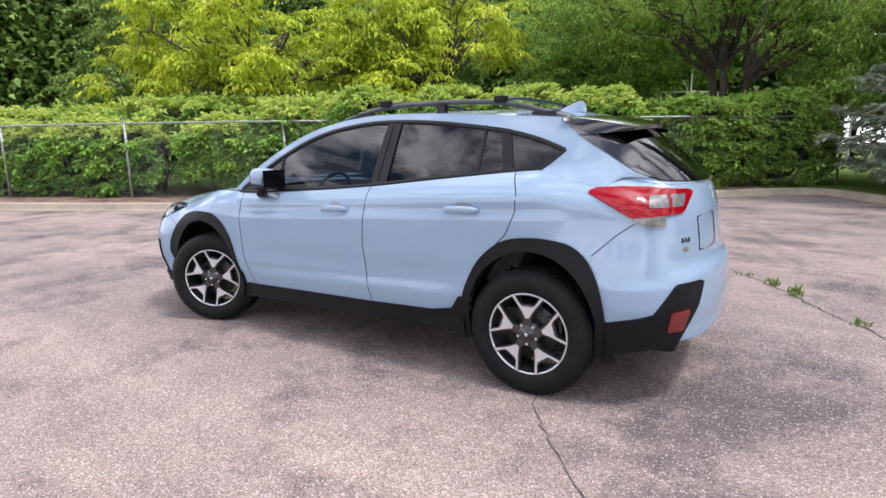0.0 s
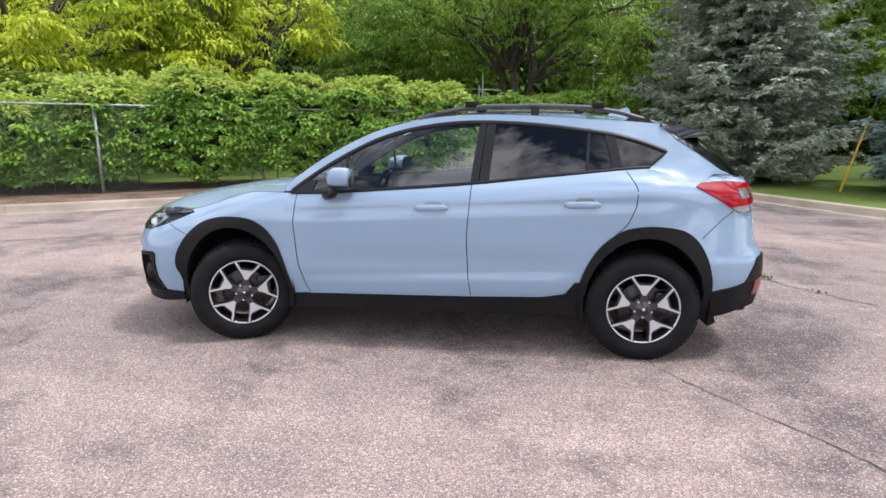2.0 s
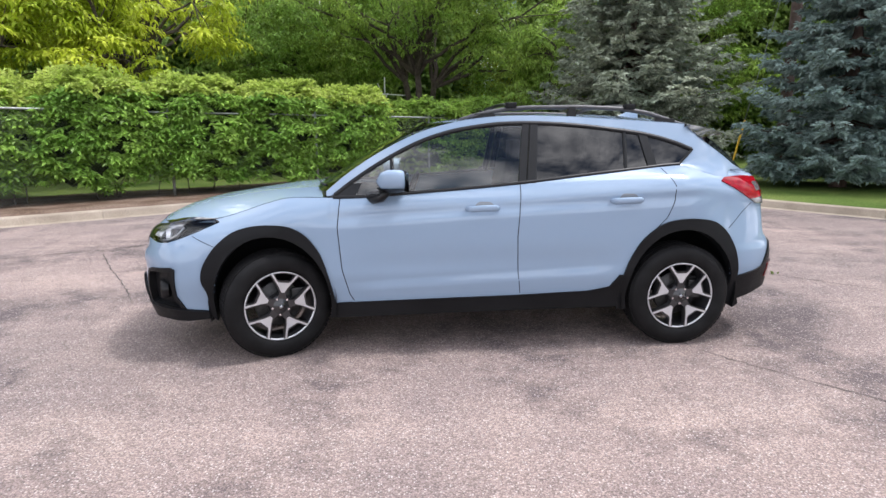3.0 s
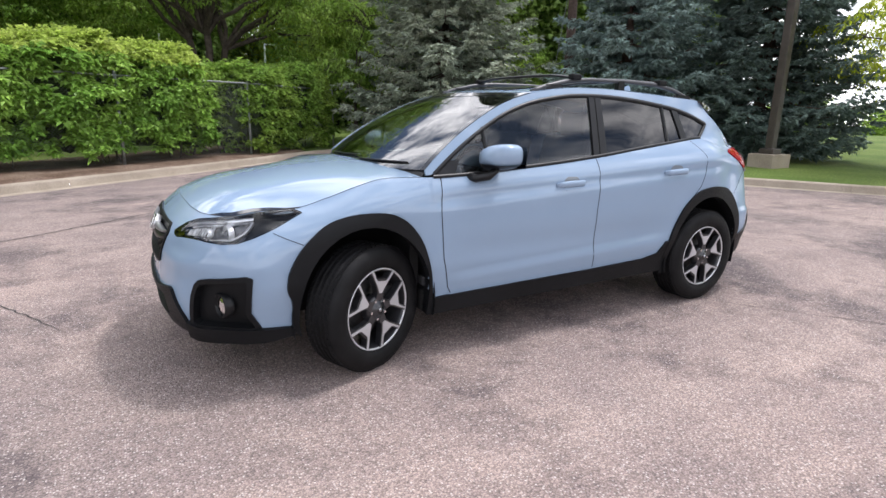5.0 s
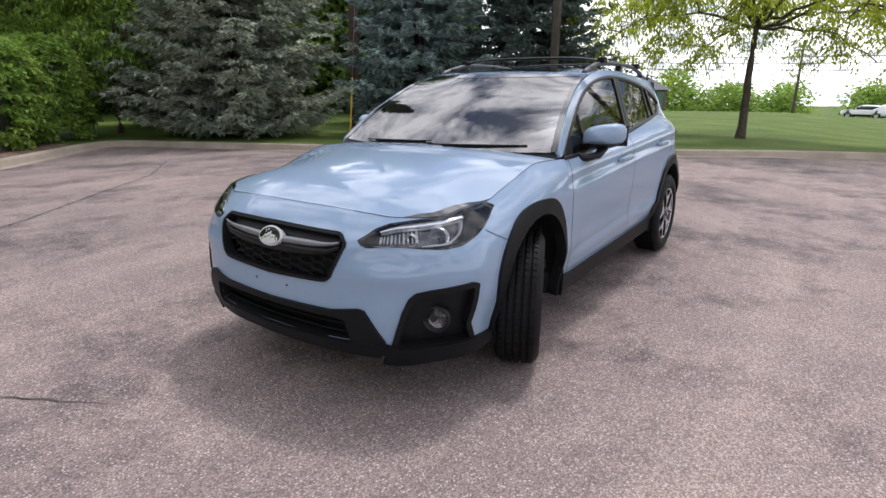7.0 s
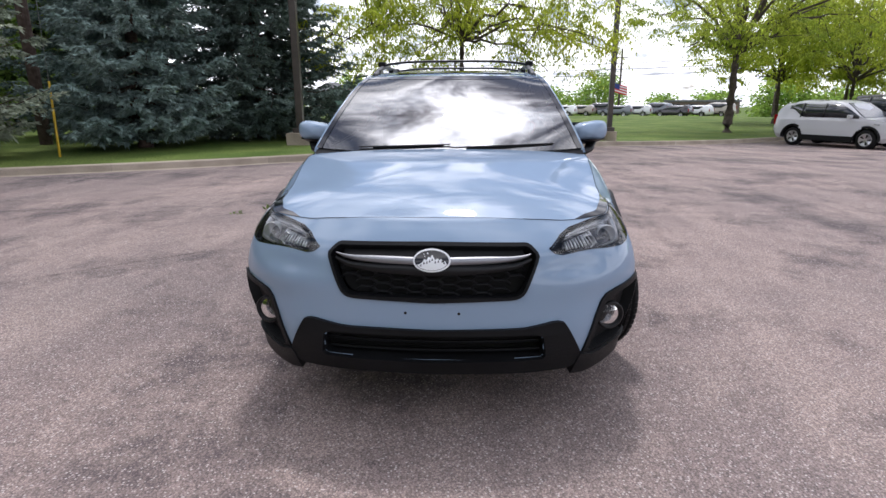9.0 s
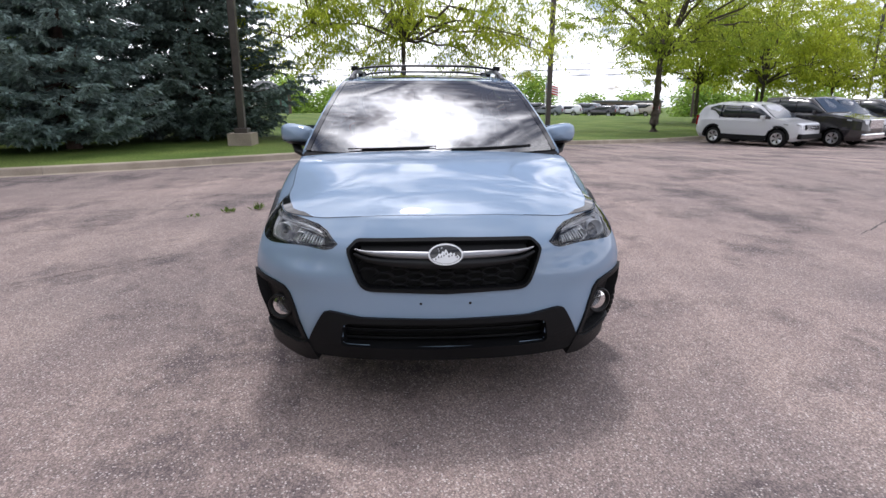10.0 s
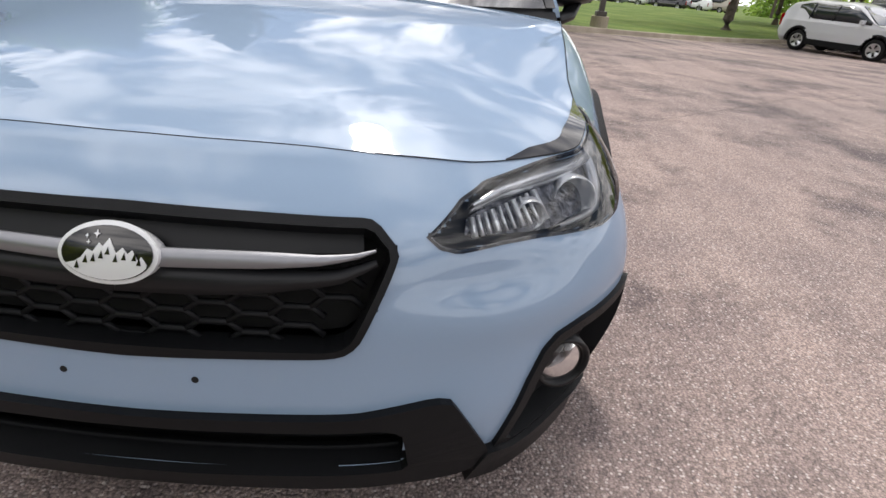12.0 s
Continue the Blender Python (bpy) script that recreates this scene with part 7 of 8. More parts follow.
for k, (x, y, h, sc) in enumerate([(-22, 13, 10, 1.0), (-5.0, 24, 12, 1.1), (-15, 22, 12, 1.1), (14, 25, 11, 1.0)]):
    broadleaf("green_tree", "tall leafy green tree behind the fence", 40 + k, (x, y, 0.14), h, 0.22, [(0, 0, h * 0.6, 4.2 * sc, 4.2 * sc, h * 0.36), (1.6, -1.6, h * 0.36, 3 * sc, 3 * sc, h * 0.2), (-1.8, -1.2, h * 0.34, 3 * sc, 3 * sc, h * 0.2)], 1100, 9, 0.22, 0.45, GREEN_LEAF if k % 2 else WOODS_LEAF, limbs=18, droop=0.5, shelf=(0.8, 6))
for k, (x, y) in enumerate([(5.6, 37.5), (9.6, 36.0)]):
    broadleaf("sunlit_tree", "sunlit yellow-green tree far behind the fence", 140 + k, (x, y, 0.14), 11, 0.2, [(0, 0, 7.0, 4.0, 4.0, 4.0), (1.0, -1.0, 3.8, 3.2, 3.2, 1.8), (-1.4, -0.8, 4.0, 3.0, 3.0, 1.8)], 900, 30, 0.3, 0.45, FRESH_LEAF, limbs=12, spread=(0.6, 0.6, 0.25))
broadleaf("young_tree", "young green tree with drooping leaves beside the spruces", 66, (4.7, 15.6, 0.14), 6.0, 0.09,
          [(0, 0, 3.4, 1.5, 1.5, 1.6), (-0.5, -1.2, 2.6, 1.1, 1.0, 0.9), (0.8, -1.0, 2.9, 1.0, 0.9, 1.0)], 230, 10, 0.2, 0.36, GREEN_LEAF, limbs=12, fork=0.3, droop=0.8, shelf=(0.55, 6), gaps=-0.1)
spruce("spruce", "large grey-green spruce with drooping boughs", 71, (6.4, 12.3, 0.14), 13.0, 3.4, GREY_NEEDLE, low=0.3, whorls=36)
spruce("spruce", "blue spruce with dense layered boughs down to the grass", 72, (10.4, 8.7, 0.14), 9.4, 2.9, BLUE_NEEDLE, low=0.35, whorls=22, twigs=13)
spruce("spruce", "dark green spruce behind a lamp pole", 73, (14.2, 6.9, 0.14), 11.5, 3.6, DARK_NEEDLE, low=0.3, whorls=36, twigs=13)
spruce("spruce", "dark green spruce at the back of the group", 75, (15.6, 12.6, 0.14), 12.0, 4.2, DARK_NEEDLE, low=0.5, whorls=26, twigs=9)
spruce("spruce", "dark green spruce deep among the others", 74, (8.6, 17.5, 0.14), 10.5, 3.6, DARK_NEEDLE, low=0.6, whorls=22)
broadleaf("street_tree", "young honey locust with thin open yellow-green crown", 81, (15.6, 0.3, 0.14), 8.0, 0.13,
          [(0, 0, 4.9, 4.4, 4.4, 2.5), (-2.6, 1.8, 3.1, 2.2, 2.2, 1.3), (-1.8, -2.6, 3.2, 2.3, 2.3, 1.3), (1.2, 3.2, 3.1, 2.2, 2.2, 1.3), (0.6, -3.6, 3.1, 2.0, 2.0, 1.2), (-0.4, 4.3, 3.3, 1.5, 1.5, 1.5)], 1150, 9, 0.17, 0.32, YELLOW_GREEN, limbs=17, fork=0.40, twig=0.9, droop=1.0, gaps=0.02, shelf=(0.62, 6))
broadleaf("street_tree", "lawn tree with a forked trunk and light green crown", 82, (24.8, -12.75, -0.27), 11.2, 0.25,
          [(0, 0, 7.0, 6.0, 6.0, 3.4), (-3.2, 3.0, 4.8, 3.0, 3.0, 1.5), (1.2, -4.2, 4.9, 3.4, 3.4, 1.7), (-2.0, -3.2, 5.0, 3.0, 3.0, 1.5)], 1150, 9, 0.22, 0.34, FRESH_LEAF, limbs=28, fork=0.3, twig=0.9, gaps=0.02, droop=0.6, shelf=(0.8, 6))
for k, (x, y) in enumerate([(30.6, -22.1), (35.1, -20.2), (35.8, -30.6), (41.6, -28.6), (42.3, -40.3), (49.4, -52)]):
    q = 1.2 + 0.08 * math.sin(k * 2.1)
    broadleaf("street_tree", "yellow-green lawn tree in a row behind parked cars", 90 + k, (x, y, -0.3), 8.5 * q, 0.17, [(0, 0, 5.2 * q, 4.2 * q, 4.2 * q, 2.8 * q), (0.5, 2.6, 3.2 * q, 2.4 * q, 2.4 * q, 1.5 * q), (-2.6, -1.5, 3.1 * q, 2.2 * q, 2.2 * q, 1.4 * q), (1.5, -2.5, 3.0 * q, 2.0 * q, 2.0 * q, 1.2 * q)], 640, 8, 0.30, 0.36, YELLOW_GREEN, limbs=18, fork=0.26, gaps=0.02, droop=0.6, shelf=(0.9, 6))

# ---- far woods ----
r = np.random.default_rng(77)
n = 30000
a = np.radians(r.uniform(-80, 55, n))
rad = 33 + 5 * r.random(n)
open_ = (np.degrees(a) > 8.3) & (np.degrees(a) < 13.5)
a, rad = a[~open_], rad[~open_]
n = len(a)


def woods_top(a):
    return 13 + 3.0 * np.sin(a * 9) + 2 * np.sin(a * 23 + 1)


z = 0.2 + (woods_top(a) - 0.2) * r.random(n) ** 0.9
C = np.c_[-1 + rad * np.sin(a), -2 + rad * np.cos(a), z]
V, m = leaf_spray(r, C, (0.8, 0.8, 0.5), 6, 0.5, 0.5)
tagged(new("far_woods", fast_mesh("far_woods", V, quad_faces(m), WOODS_LEAF)), "dense dark green woods in the distance", "woods", kind="stuff")
# added dark sheet behind the leaves, in place of the woods' inner shade
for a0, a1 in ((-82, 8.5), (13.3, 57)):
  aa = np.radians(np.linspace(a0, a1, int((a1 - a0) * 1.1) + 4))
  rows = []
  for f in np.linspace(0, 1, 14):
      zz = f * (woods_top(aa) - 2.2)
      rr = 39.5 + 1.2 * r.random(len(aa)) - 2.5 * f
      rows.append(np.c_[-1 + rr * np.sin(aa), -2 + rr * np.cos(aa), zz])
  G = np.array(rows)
  tagged(new("woods_shade_sheet", fast_mesh("woods_shade_sheet", G.reshape(-1, 3), grid_faces(G.shape[0], G.shape[1]), WOODS_SHADE)), "near-black sheet standing in for the shade inside the distant woods", "woods", kind="stuff")
n = 9000
a = np.radians(r.uniform(60, 150, n))
rad = 150 + 20 * r.random(n)
lumps = np.sin(a * 31) * np.sin(a * 13) + 0.6 * np.sin(a * 71)
keep = lumps > -0.1
a, rad, lumps = a[keep], rad[keep], lumps[keep]
z = -3.4 + (5.5 + 4.4 * lumps) * r.random(len(a))
C = np.c_[rad * np.sin(a), rad * np.cos(a), z]
V, m = leaf_spray(r, C, (1.3, 1.3, 0.6), 9, 0.9, 0.6)
tagged(new("far_trees", fast_mesh("far_trees", V, quad_faces(m), GREEN_LEAF)), "low broken line of trees on the horizon", "trees", kind="stuff")

# ---- lamp poles ----
def lamp_pole(x, y, h, w, base_w, label):
    t = thing("lamp_pole", label, "lamp pole", at=Matrix.Translation((x, y, float(lawn_z(x, y)))))
    part("footing", cyl_bm(base_w / 2, base_w / 2 * 0.97, 0.34, Matrix.Translation((0, 0, 0.15)), 20, 0.02) if base_w < 0.6 else box_bm(base_w, base_w * 0.85, 0.36, (0, 0, 0.15), 0.02), CONCRETE, t, "round concrete footing" if base_w < 0.6 else "square concrete footing")
    part("collar", box_bm(w * 1.9, w * 1.9, 0.14, (0, 0, 0.39), 0.02), BRONZE, t)
    part("shaft", box_bm(w, w, h, (0, 0, h / 2 + 0.3), 0.02), BRONZE, t)
    part("lamp_arm", box_bm(1.0, 0.08, 0.08, (-0.5, 0, h + 0.2), 0.01), BRONZE, t)
    part("lamp_head", box_bm(0.6, 0.32, 0.14, (-1.1, 0, h + 0.2), 0.03), BRONZE, t)
    return t


lamp_pole(11.45, 4.75, 7.5, 0.19, 0.75, "dark bronze lamp pole on a square concrete footing")
lamp_pole(15.6, -4.8, 8.0, 0.165, 0.55, "dark bronze lamp pole at the kerb")
lamp_pole(36.5, -34.0, 8.0, 0.15, 0.5, "dark bronze lamp pole far down the lot")
WHITE_METAL = material("white_metal", (0.75, 0.76, 0.75), rough=0.4, vary=0.05)
t = thing("street_lamp", "slim white lamp post with a short arm beyond the trees", "street lamp", at=Matrix.Translation((4.9, 30.5, 0.13)))
part("post", cyl_bm(0.06, 0.05, 4.6, Matrix.Translation((0, 0, 2.3)), 12), WHITE_METAL, t)
part("arm", box_bm(0.7, 0.08, 0.07, (0.33, 0, 4.6), 0.02), WHITE_METAL, t)
t = thing("marker_post", "yellow guard on a pole's guy wire", "guy wire", at=Matrix.Translation((7.72, 9.12, 0.13)))
YELLOW = material("yellow_plastic", (0.55, 0.36, 0.02), rough=0.5, vary=0.1)
v, f = tube([(0, 0, 0), (0.31, 0.21, 0.8), (0.62, 0.42, 1.65)], 0.026, segs=8)
solid("guard", v, f, YELLOW, t)
v, f = tube([(0.6, 0.41, 1.6), (2.1, 1.45, 5.6), (3.5, 2.9, 9.4)], 0.007, segs=5)
solid("wire", v, f, GALV, t)
t = thing("utility_pole", "brown wooden utility pole among the spruces", "utility pole", at=Matrix.Translation((11.3, 12.2, 0.1)))
part("shaft", cyl_bm(0.17, 0.13, 10.0, Matrix.Translation((0, 0, 5.0)), 14), BARK_RED, t)

# garden frame of white tubes beyond the hedge
t = thing("garden_frame", "white tubular metal garden frame beyond the hedge", "garden frame", at=Matrix.Translation((-1.0, 20.6, 0.13)))
for nm, pts, rad in (("post", [(0, 0, 0), (0, 0, 3.75)], 0.028), ("post", [(-0.16, 0.1, 0), (-0.16, 0.1, 3.2)], 0.024), ("post", [(-1.15, 0, 0), (-1.1, 0, 3.1)], 0.024), ("post", [(1.0, 0, 0), (0.95, 0, 3.0)], 0.024),
                     ("crossbar", [(-1.15, 0, 3.1), (0, 0, 3.06), (1.0, 0, 3.0)], 0.022), ("brace", [(-0.5, 0, 2.2), (0, 0, 2.85), (0.14, 0, 3.1)], 0.018), ("brace", [(0.5, 0, 2.2), (0, 0, 2.85), (-0.3, 0, 3.5)], 0.016)):
    v, f = tube(pts, rad, segs=8)
    solid(nm, v, f, WHITE_METAL, t)

# overhead lines far over the lawn
for k, (z, d) in enumerate(((7.4, 95), (6.5, 95), (5.6, 96))):
    a0, a1 = radians(72), radians(118)
    pts = [(d * math.sin(a), d * math.cos(a), z - 0.6 * math.sin(math.pi * u)) for u, a in ((u, a0 + (a1 - a0) * u) for u in np.linspace(0, 1, 16))]
    v, f = tube(pts, 0.05, segs=4)
    tagged(solid("overhead_line", v, f, SATIN_BLACK), "thin black overhead line against the sky", "power line", "lines over the lawn")
for az in (88.0, 104.5, 118.0):
    t = thing("utility_pole", "distant grey wooden utility pole", "utility pole", at=Matrix.Translation((95 * math.sin(radians(az)), 95 * math.cos(radians(az)), -1.8)), group="poles of the overhead line")
    part("shaft", cyl_bm(0.2, 0.15, 11.0, Matrix.Translation((0, 0, 5.5)), 10), BARK, t)
    part("cross_arm", box_bm(0.15, 2.2, 0.15, (0, 0, 9.6)), BARK, t)

# flag on the far side of the lawn
t = thing("flagpole", "small striped flag hanging on a white pole", "flag", at=Matrix.Translation((80.2, -20.1, -1.5)))
part("pole", cyl_bm(0.06, 0.05, 5.2, Matrix.Translation((0, 0, 2.6)), 10), WHITE_METAL, t)
RED_CLOTH = material("red_cloth", (0.5, 0.03, 0.04), rough=0.8)
WHITE_CLOTH = material("white_cloth", (0.75, 0.75, 0.75), rough=0.8)
BLUE_CLOTH = material("blue_cloth", (0.03, 0.05, 0.2), rough=0.8)
for k in range(7):
    v = [(0.05 * math.sin(u * 5), -1.9 * u, 5.1 - 0.18 * k - 0.55 * u - (0.18 if b else 0)) for b in (0, 1) for u in np.linspace(0, 1, 8)]
    solid("stripe", v, [(i, i + 1, 9 + i, 8 + i) for i in range(7)], RED_CLOTH if k % 2 == 0 else WHITE_CLOTH, t)
v = [(0.05 * math.sin(u * 5) - 0.02, -1.9 * u, 5.1 - 0.55 * u - (0.72 if b else 0)) for b in (0, 1) for u in np.linspace(0, 0.42, 5)]
solid("canton", v, [(i, i + 1, 6 + i, 5 + i) for i in range(4)], BLUE_CLOTH, t)

# low building across the lawn
t = thing("low_building", "low brick building with a grey hipped roof and teal panels", "building", at=pose(64.0, 15.0, -0.55, 0, 0, 14))
BRICK = material("far_brick", (0.15, 0.115, 0.10), rough=0.9, vary=0.2, scale=3)
ROOF_GREY = material("roof_shingle", (0.13, 0.135, 0.14), rough=0.9, vary=0.2, scale=3)
TEAL = material("teal_panel", (0.09, 0.17, 0.145), rough=0.5, vary=0.1)
PANE = material("dark_pane", (0.02, 0.025, 0.03), rough=0.08, coat=0.5)
part("wall", box_bm(6, 5.4, 2.5, (0, 1.8, 1.25)), BRICK, t)
bm = bmesh.new()
vs = [bm.verts.new(p) for p in ((-3.4, -1.3, 2.5), (3.4, -1.3, 2.5), (3.4, 4.9, 2.5), (-3.4, 4.9, 2.5), (0, 1.2, 3.9), (0, 2.4, 3.9))]
for q in ((0, 1, 4), (1, 2, 5, 4), (2, 3, 5), (3, 0, 4, 5), (3, 2, 1, 0)):
    bm.faces.new([vs[i] for i in q])
part("roof", bm, ROOF_GREY, t)
for y in (2.4, 3.8):
    w = part("window", box_bm(0.1, 1.1, 1.2, (-3.0, y, 1.6), 0.02), WHITE_METAL, t)
    part("pane", box_bm(0.1, 0.95, 1.0, (-3.03, y, 1.6)), PANE, w)
part("door", box_bm(0.12, 1.3, 2.3, (-3.02, 1.0, 1.2), 0.02), TEAL, t, "teal entrance panel")
part("side_panel", box_bm(0.12, 0.7, 2.3, (-3.02, -0.2, 1.2), 0.02), TEAL, t, "teal wall panel")
t = thing("low_building", "long low tan building at the horizon", "building", at=pose(120, -48, -1.6, 0, 0, -22))
part("wall", box_bm(8, 14, 2.4, (0, 0, 1.2)), BRICK, t)
part("roof", box_bm(8.6, 14.6, 0.4, (0, 0, 2.5), 0.1), ROOF_GREY, t)
for k in range(4):
    part("window", box_bm(0.1, 1.6, 1.0, (-4.0, -5 + 3.3 * k, 1.4), 0.02), PANE, t)

# ---- other parked vehicles ----
def vehicle(name, label, paint, m, L, W, H, wheelbase, hood_x, hood_z, belt_z, ws_top, roof_end, tail_z, bed=0.0, group="", front="bar", fine=True):
    """A parked vehicle, nose towards +x, on its wheels. Sections are lofted from nose to tail."""
    t = thing(name, label, "car", at=m, group=group)
    n = L / 2
    fr, rr_ = n - (L - wheelbase) * 0.47, -n + (L - wheelbase) * 0.53
    ws_base = n - hood_x
    xs = np.unique(np.concatenate([np.linspace(-n, n, 130 if fine else 46), [ws_base, ws_top, roof_end]]))[::-1]
    top_pts = sorted([(n, hood_z - 0.40), (n - 0.04, hood_z - 0.24), (n - 0.14, hood_z - 0.14), (n - 0.45, hood_z - 0.06), (ws_base, belt_z + 0.03), (ws_top, H - 0.06), ((ws_top + roof_end) / 2, H), (roof_end, H - 0.05)] +
                     ([(roof_end - 0.18, tail_z + 0.05), (roof_end - 0.25, tail_z), (-n + 0.02, tail_z), (-n, tail_z - 0.1)] if bed else [(-n + 0.12, tail_z), (-n + 0.03, tail_z - 0.25), (-n, 0.7)]))
    top = curve_fn(top_pts) if bed else smooth_fn(top_pts)
    bot = curve_fn([(-n, 0.42), (-n + 0.25, 0.27), (n - 0.3, 0.25), (n, 0.36)])
    wid = smooth_fn([(-n, W / 2 - 0.14), (-n + 0.12, W / 2 - 0.05), (-n + 0.6, W / 2), (n - 0.8, W / 2), (n - 0.2, W / 2 - 0.10), (n - 0.05, W / 2 - 0.22), (n, W / 2 - 0.34)])
    rows = []
    for x in xs:
        w, zt, zb = float(wid(x)), float(top(x)), float(bot(x))
        zbelt = min(belt_z, zt)
        cab = max(0.0, zt - belt_z)
        wr = w - 0.04 - 0.30 * cab
        rows.append([(x, 0, zb), (x, w - 0.10, zb), (x, w - 0.01, zb + 0.14), (x, w, (zb + zbelt) / 2), (x, w - 0.03, zbelt - 0.07), (x, w - 0.055, zbelt),
                     (x, w - 0.06 - 0.13 * cab, zbelt + 0.45 * cab), (x, wr, zbelt + 0.88 * cab), (x, wr - 0.06, zbelt + 0.97 * cab), (x, 0.5 * wr, zt + 0.02 * min(1, cab * 4)), (x, 0, zt + 0.03 * min(1, cab * 4))])
    R = np.array(rows)
    if fine:
        kk = np.concatenate([np.linspace(0, 1, 3)[:-1], np.linspace(1, 5, 29)[:-1], np.linspace(5, 10, 16)])
        R = np.stack([np.stack([np.interp(kk, range(11), row[:, c]) for c in range(3)], -1) for row in R])
    G = np.concatenate([(R * (1, -1, 1))[:, :0:-1], R], 1)
    nu, nv = G.shape[:2]
    faces = grid_faces(nu, nv)
    keep = []
    for f in faces:
        c = G.reshape(-1, 3)[list(f)].mean(0)
        if abs(c[1]) > W / 2 - 0.25 and any(math.hypot(c[0] - a, c[2] - 0.36) < 0.40 for a in (fr, rr_)):
            continue
        keep.append(f)
    keep += [tuple(range(nv)), tuple((nu - 1) * nv + j for j in range(nv))[::-1]]
    bm = bmesh.new()
    vs = [bm.verts.new(p) for p in G.reshape(-1, 3)]
    for f in keep:
        try:
            bm.faces.new([vs[i] for i in f])
        except ValueError:
            pass
    bmesh.ops.remove_doubles(bm, verts=bm.verts[:], dist=1e-4)
    bmesh.ops.recalc_face_normals(bm, faces=bm.faces[:])
    part("body", bm, paint, t, smooth=True)

    def cab_pt(x, f, side, out=0.006):
        w, zt = float(wid(x)), float(top(x))
        cab = max(0.0, zt - belt_z)
        y0, y1 = w - 0.055, w - 0.04 - 0.30 * cab
        return (x, side * (y0 + (y1 - y0) * f + out), belt_z + cab * f * 0.88)
    for side in (-1, 1):
        span = ws_base - 0.12 - (roof_end + (0.08 if bed else -0.12))
        x_end = roof_end + (0.08 if bed else -0.12)
        xw = np.linspace(ws_base - 0.16, x_end, 26)
        rise = ease(x_end + span * 0.26, x_end, xw) * (0.0 if bed else 0.75)
        lowp = np.array([cab_pt(q, 0.05 + 0.85 * h, side, 0.008) for q, h in zip(xw, rise)])
        topp = np.array([cab_pt(q, 0.93, side, 0.008) for q in xw])
        k = len(xw)
        vv = np.concatenate([lowp, topp, lowp - (0, side * 0.02, 0), topp - (0, side * 0.02, 0)])
        ff = [(i, i + 1, k + i + 1, k + i) for i in range(k - 1)] + [(2 * k + i, 2 * k + i + 1, i + 1, i) for i in range(k - 1)] + [(k + i, k + i + 1, 3 * k + i + 1, 3 * k + i) for i in range(k - 1)]
        solid("side_window", vv, ff if side < 0 else [f[::-1] for f in ff], PANE, t, "continuous dark side glass")
        for q in (0.52, 0.2):
            a0, a1 = np.array(cab_pt(x_end + span * q, 0.02, side, 0.012)), np.array(cab_pt(x_end + span * q + 0.02, 0.95, side, 0.012))
            tv, tf = tube([a0, a1], 0.018, segs=6)
            solid("pillar", tv, tf, SATIN_BLACK, t)
        for z in (belt_z - 0.13,):
            for x in (x_end + span * 0.56, x_end + span * 0.12):
                part("door_handle", box_bm(0.17, 0.03, 0.03, (x, side * (W / 2 - 0.012), z), 0.008), paint, t)
        part("mirror", box_bm(0.12, 0.2, 0.14, (ws_base - 0.42, side * (W / 2 + 0.06), belt_z + 0.07), 0.03), paint, t)
        # a lamp that sweeps back round the corner and tapers
        lv = []
        for q in np.linspace(0, 1, 8):
            x = n - 0.02 - 0.60 * q**1.4
            y = min(0.30 * W + (0.5 * W - 0.30 * W) * q**0.55, float(wid(x)) + 0.004)
            zc, hh = hood_z - 0.25 + 0.10 * q, 0.075 * (1 - 0.75 * q)
            lv += [(x + 0.012, side * y, zc + hh), (x + 0.016, side * (y + 0.006), zc - hh), (x - 0.06, side * (y - 0.05), zc + hh), (x - 0.06, side * (y - 0.05), zc - hh)]
        lf = []
        for i in range(7):
            a = 4 * i
            lf += [(a, a + 4, a + 5, a + 1), (a + 2, a + 6, a + 4, a), (a + 1, a + 5, a + 7, a + 3)]
        solid("headlamp", lv, lf if side < 0 else [g[::-1] for g in lf], LENS_CLEAR, t, "clear headlamp swept back round the corner", smooth=False)
        part("tail_lamp", box_bm(0.10, 0.12, 0.40, (-n + 0.07, side * (W / 2 - 0.13), tail_z * 0.78), 0.03), RED_LENS, t, "red tail lamp")
        part("sill", box_bm(wheelbase - 0.78, 0.06, 0.2, ((fr + rr_) / 2, side * (float(wid(0.0)) - 0.022), 0.345), 0.02), CLAD, t)
        for ax in (fr, rr_):
            at = Matrix.Translation((ax, side * (W / 2 - 0.12), 0.345)) @ (Matrix.Rotation(math.pi, 4, "Z") if side > 0 else Matrix())
            w = new("wheel", VM[0])
            w.parent = t
            w.matrix_local = at
            for nm, me in (("rim", VM[1]), ("hub", VM[2])):
                o = new(nm, me)
                o.parent = w
            vv, ff = [], []
            for k in range(15):
                q = radians(-10 + 200 * k / 14)
                for y in (W / 2 - 0.3, W / 2 - 0.006):
                    vv.append((ax + 0.41 * math.cos(q), side * y, 0.36 + 0.41 * math.sin(q)))
            ff = [(2 * k, 2 * k + 1, 2 * k + 3, 2 * k + 2) for k in range(14)]
            solid("arch", vv, ff, CLAD, t)
            if front == "bar" and fine:
                vv, ff = [], []
                for k in range(21):
                    q = radians(-6 + 192 * k / 20)
                    for rad, y in ((0.39, -0.04), (0.39, 0.012), (0.465, 0.010), (0.47, -0.04)):
                        vv.append((ax + rad * math.cos(q), side * (float(wid(ax)) + y), 0.36 + rad * math.sin(q)))
                for k in range(20):
                    ff += [(4 * k + j, 4 * k + j + 1, 4 * k + 5 + j, 4 * k + 4 + j) for j in range(3)]
                solid("arch_trim", vv, ff, CLAD, t)
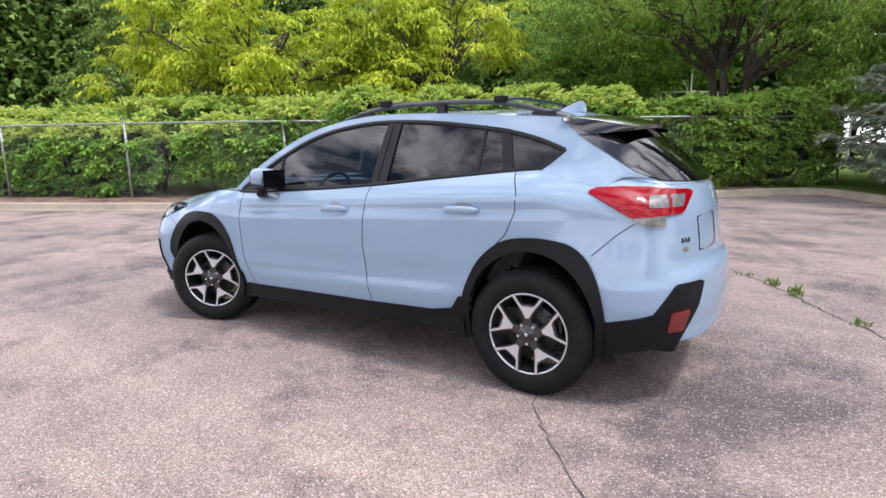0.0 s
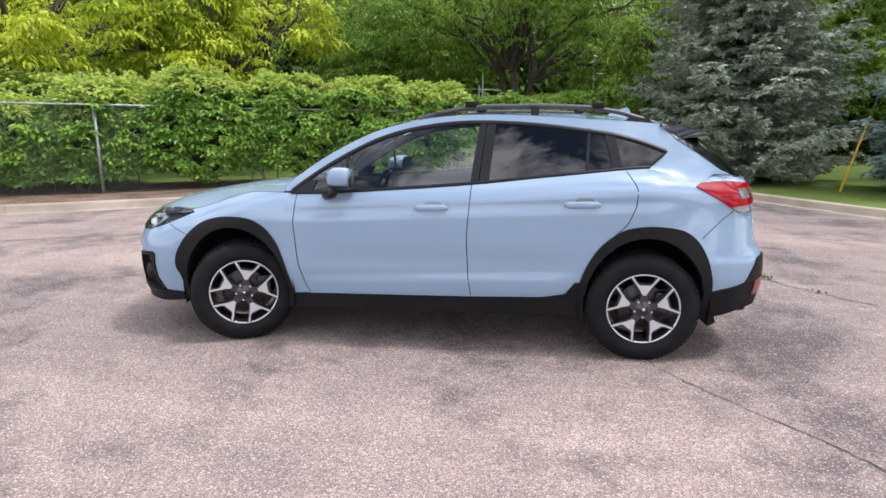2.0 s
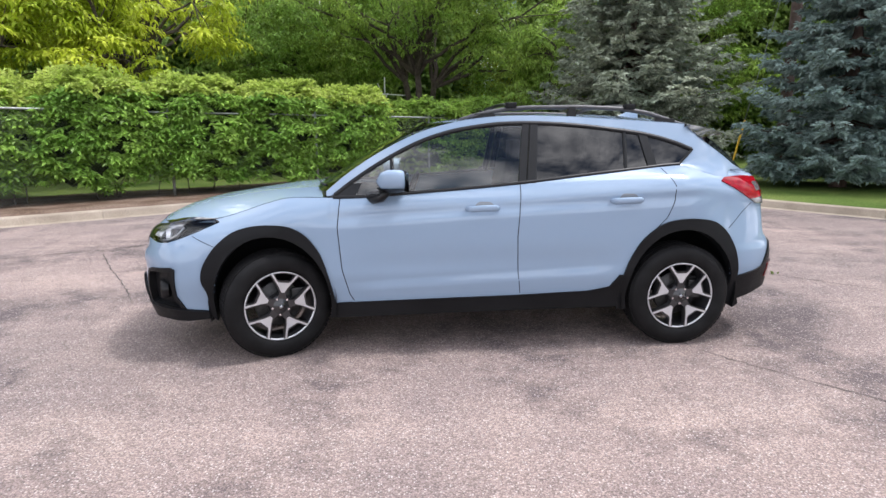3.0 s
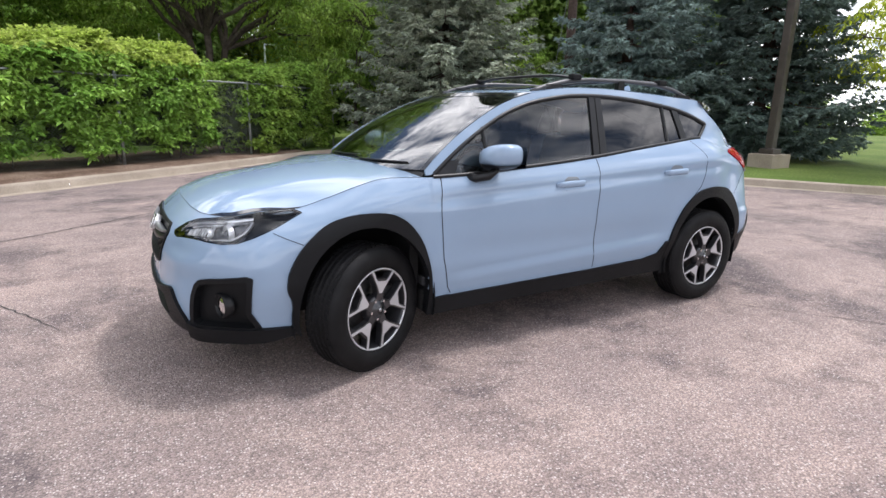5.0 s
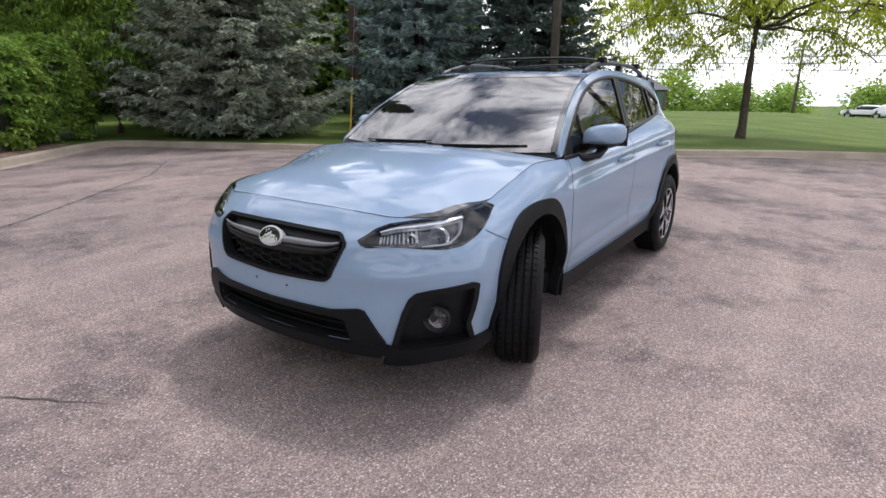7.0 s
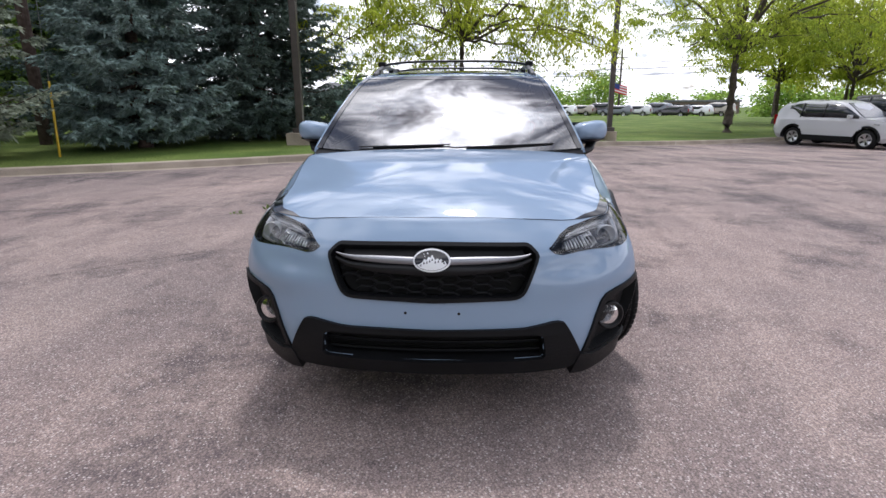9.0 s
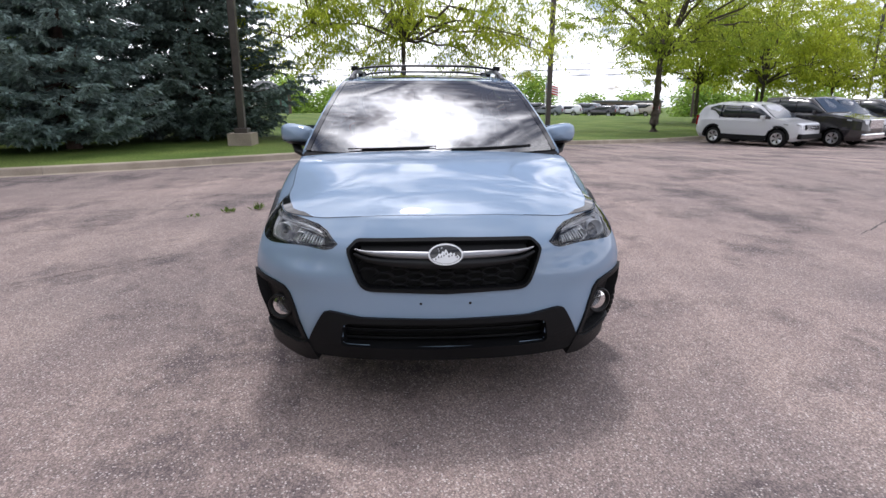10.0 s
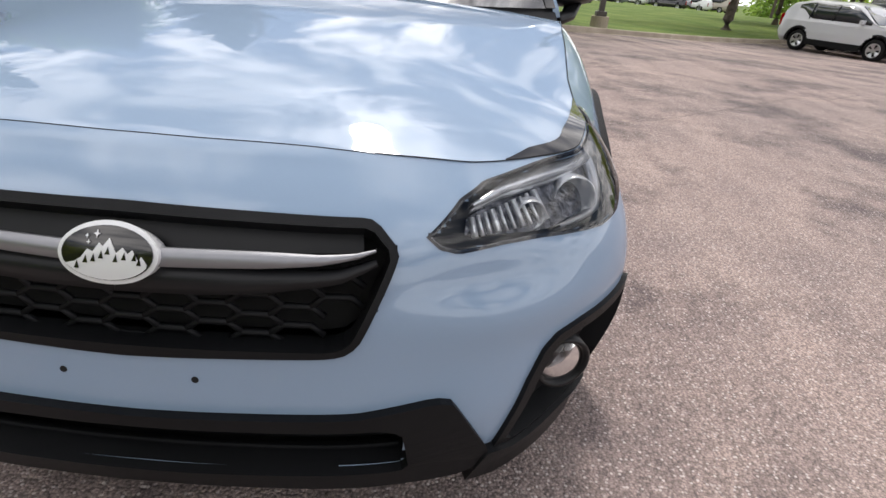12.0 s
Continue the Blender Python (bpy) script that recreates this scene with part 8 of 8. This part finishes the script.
    # screens
    for a, b, nm in ((ws_base - 0.03, ws_top + 0.05, "windscreen"),):
        wa, wb = float(wid(a)) - 0.14, float(wid(b)) - 0.16 - 0.30 * (H - belt_z)
        z0, z1 = float(top(a)) + 0.012, float(top(b)) + 0.02
        ps = [(a + 0.01, -wa, z0), (a + 0.01, wa, z0), (b + 0.01, wb, z1), (b + 0.01, -wb, z1)]
        solid(nm, ps + [(x - 0.02, y, z - 0.03) for x, y, z in ps], [(0, 1, 2, 3), (1, 0, 4, 5), (2, 1, 5, 6), (3, 2, 6, 7), (0, 3, 7, 4)], PANE, t, smooth=False)
    part("grille", box_bm(0.08, W * 0.52, 0.20 if front == "bar" else 0.36, (n - 0.01, 0, hood_z - (0.26 if front == "bar" else 0.30)), 0.03), SATIN_BLACK if front == "bar" else CHROME, t)
    if front == "bar" and fine:
        for k in range(3):
            part("grille_bar", box_bm(0.05, W * 0.5, 0.022, (n + 0.01, 0, hood_z - 0.335 + 0.065 * k), 0.008), CHROME, t)
    part("front_bumper", box_bm(0.16, W * 0.84, 0.2, (n - 0.06, 0, 0.45), 0.05), CLAD if front == "bar" else CHROME, t)
    if bed:
        part("bed", box_bm(bed, W - 0.3, 0.3, (-n + bed / 2 + 0.08, 0, tail_z - 0.12)), DARK, t)
    return t


LENS_CLEAR = material("headlamp_lens", (0.45, 0.46, 0.48), rough=0.12, metal=0.4, coat=1.0, vary=0.3, scale=12)
_v, _f = revolve([(0.21, -0.10), (0.25, -0.115), (0.31, -0.11), (0.34, -0.085), (0.345, 0.0), (0.34, 0.085), (0.31, 0.11), (0.21, 0.1)], 32)
_me = mesh_data("wheel", _v, _f, RUBBER)
_v, _f = revolve([(0.0, -0.06), (0.05, -0.07), (0.19, -0.09), (0.215, -0.108), (0.225, -0.10), (0.2, -0.05), (0.0, -0.05)], 28)
_rim = mesh_data("rim", _v, _f, SATIN_SILVER)
_hv, _hf = [], []
for _k in range(5):
    _a = 2 * math.pi * _k / 5
    _b = len(_hv)
    for _r, _d in ((0.07, 0.25), (0.185, 0.22), (0.185, -0.22), (0.07, -0.25)):
        _hv.append((_r * math.cos(_a + _d * 0.9), -0.094 - 0.06 * _r, _r * math.sin(_a + _d * 0.9)))
    _hf.append((_b, _b + 1, _b + 2, _b + 3))
_hub = mesh_data("hub", _hv, _hf, DARK, smooth=False)
VM = (_me, _rim, _hub)

HEAD = math.degrees(math.atan2(-0.475, -0.88))
ROWDIR = np.array([0.475, -0.88])
FRONT = np.array([-0.88, -0.475])
first = np.array([17.95, -13.75])


def bay(k, ahead=0.0):
    p = first + ROWDIR * 2.65 * k + FRONT * ahead
    return pose(p[0], p[1], float(lot_z(p[0], p[1])), 0, 0, HEAD)


vehicle("compact_suv", "silver-white compact crossover parked with dark glass and silver wheels", SILVER_PAINT, bay(0, 0.25), 4.3, 1.82, 1.66, 2.6, 0.95, 1.04, 1.05, 0.42, -1.45, 1.22, group="cars parked in the row")
vehicle("pickup_truck", "dark maroon-black pickup truck with a chrome grille", DARK_PAINT, bay(1, 0.5), 5.8, 2.0, 1.93, 3.6, 1.35, 1.2, 1.25, 0.85, -0.9, 1.22, bed=1.9, group="cars parked in the row", front="big")
vehicle("large_suv", "black full-size SUV parked beside the pickup", DARK_PAINT, bay(2, 0.4), 5.1, 2.0, 1.85, 2.95, 1.3, 1.12, 1.15, 0.6, -2.0, 1.55, group="cars parked in the row")
vehicle("sedan", "dark grey-blue sedan parked in the row", GREY_PAINT, bay(3, 0.1), 4.7, 1.82, 1.46, 2.75, 1.2, 0.95, 0.95, 0.35, -1.25, 1.08, group="cars parked in the row")
vehicle("large_suv", "dark SUV parked further down the row", DARK_PAINT, bay(4, 0.2), 4.9, 1.95, 1.8, 2.85, 1.25, 1.1, 1.12, 0.5, -1.9, 1.5, group="cars parked in the row")
vehicle("compact_suv", "silver crossover parked at the row's end", SATIN_SILVER, bay(5, 0.1), 4.5, 1.82, 1.66, 2.62, 1.15, 1.02, 1.05, 0.42, -1.5, 1.35, group="cars parked in the row")
TAN_PAINT = material("tan_paint", (0.4, 0.36, 0.3), rough=0.3, coat=0.8)
r = np.random.default_rng(9)
for k, az in enumerate(np.linspace(93.5, 113.5, 12)):
    d = 77 + 2.5 * (k % 3)
    mat, word = [(WHITE_PAINT, "white"), (GREY_PAINT, "grey"), (DARK_PAINT, "black"), (WHITE_PAINT, "white"), (TAN_PAINT, "tan"), (DARK_PAINT, "black"), (GREY_PAINT, "grey")][k % 7]
    m = pose(d * math.sin(radians(az)), d * math.cos(radians(az)), -0.95, 0, 0, -az + 150 + 20 * r.random())
    if k % 3 == 2:
        vehicle("large_suv", word + " SUV parked far across the lawn", mat, m, 4.8, 1.9, 1.75, 2.8, 1.2, 1.08, 1.1, 0.5, -1.8, 1.45, group="cars across the lawn", fine=False)
    else:
        vehicle("sedan", word + " sedan parked far across the lawn", mat, m, 4.6, 1.8, 1.45, 2.7, 1.2, 0.95, 0.95, 0.35, -1.25, 1.08, group="cars across the lawn", fine=False)
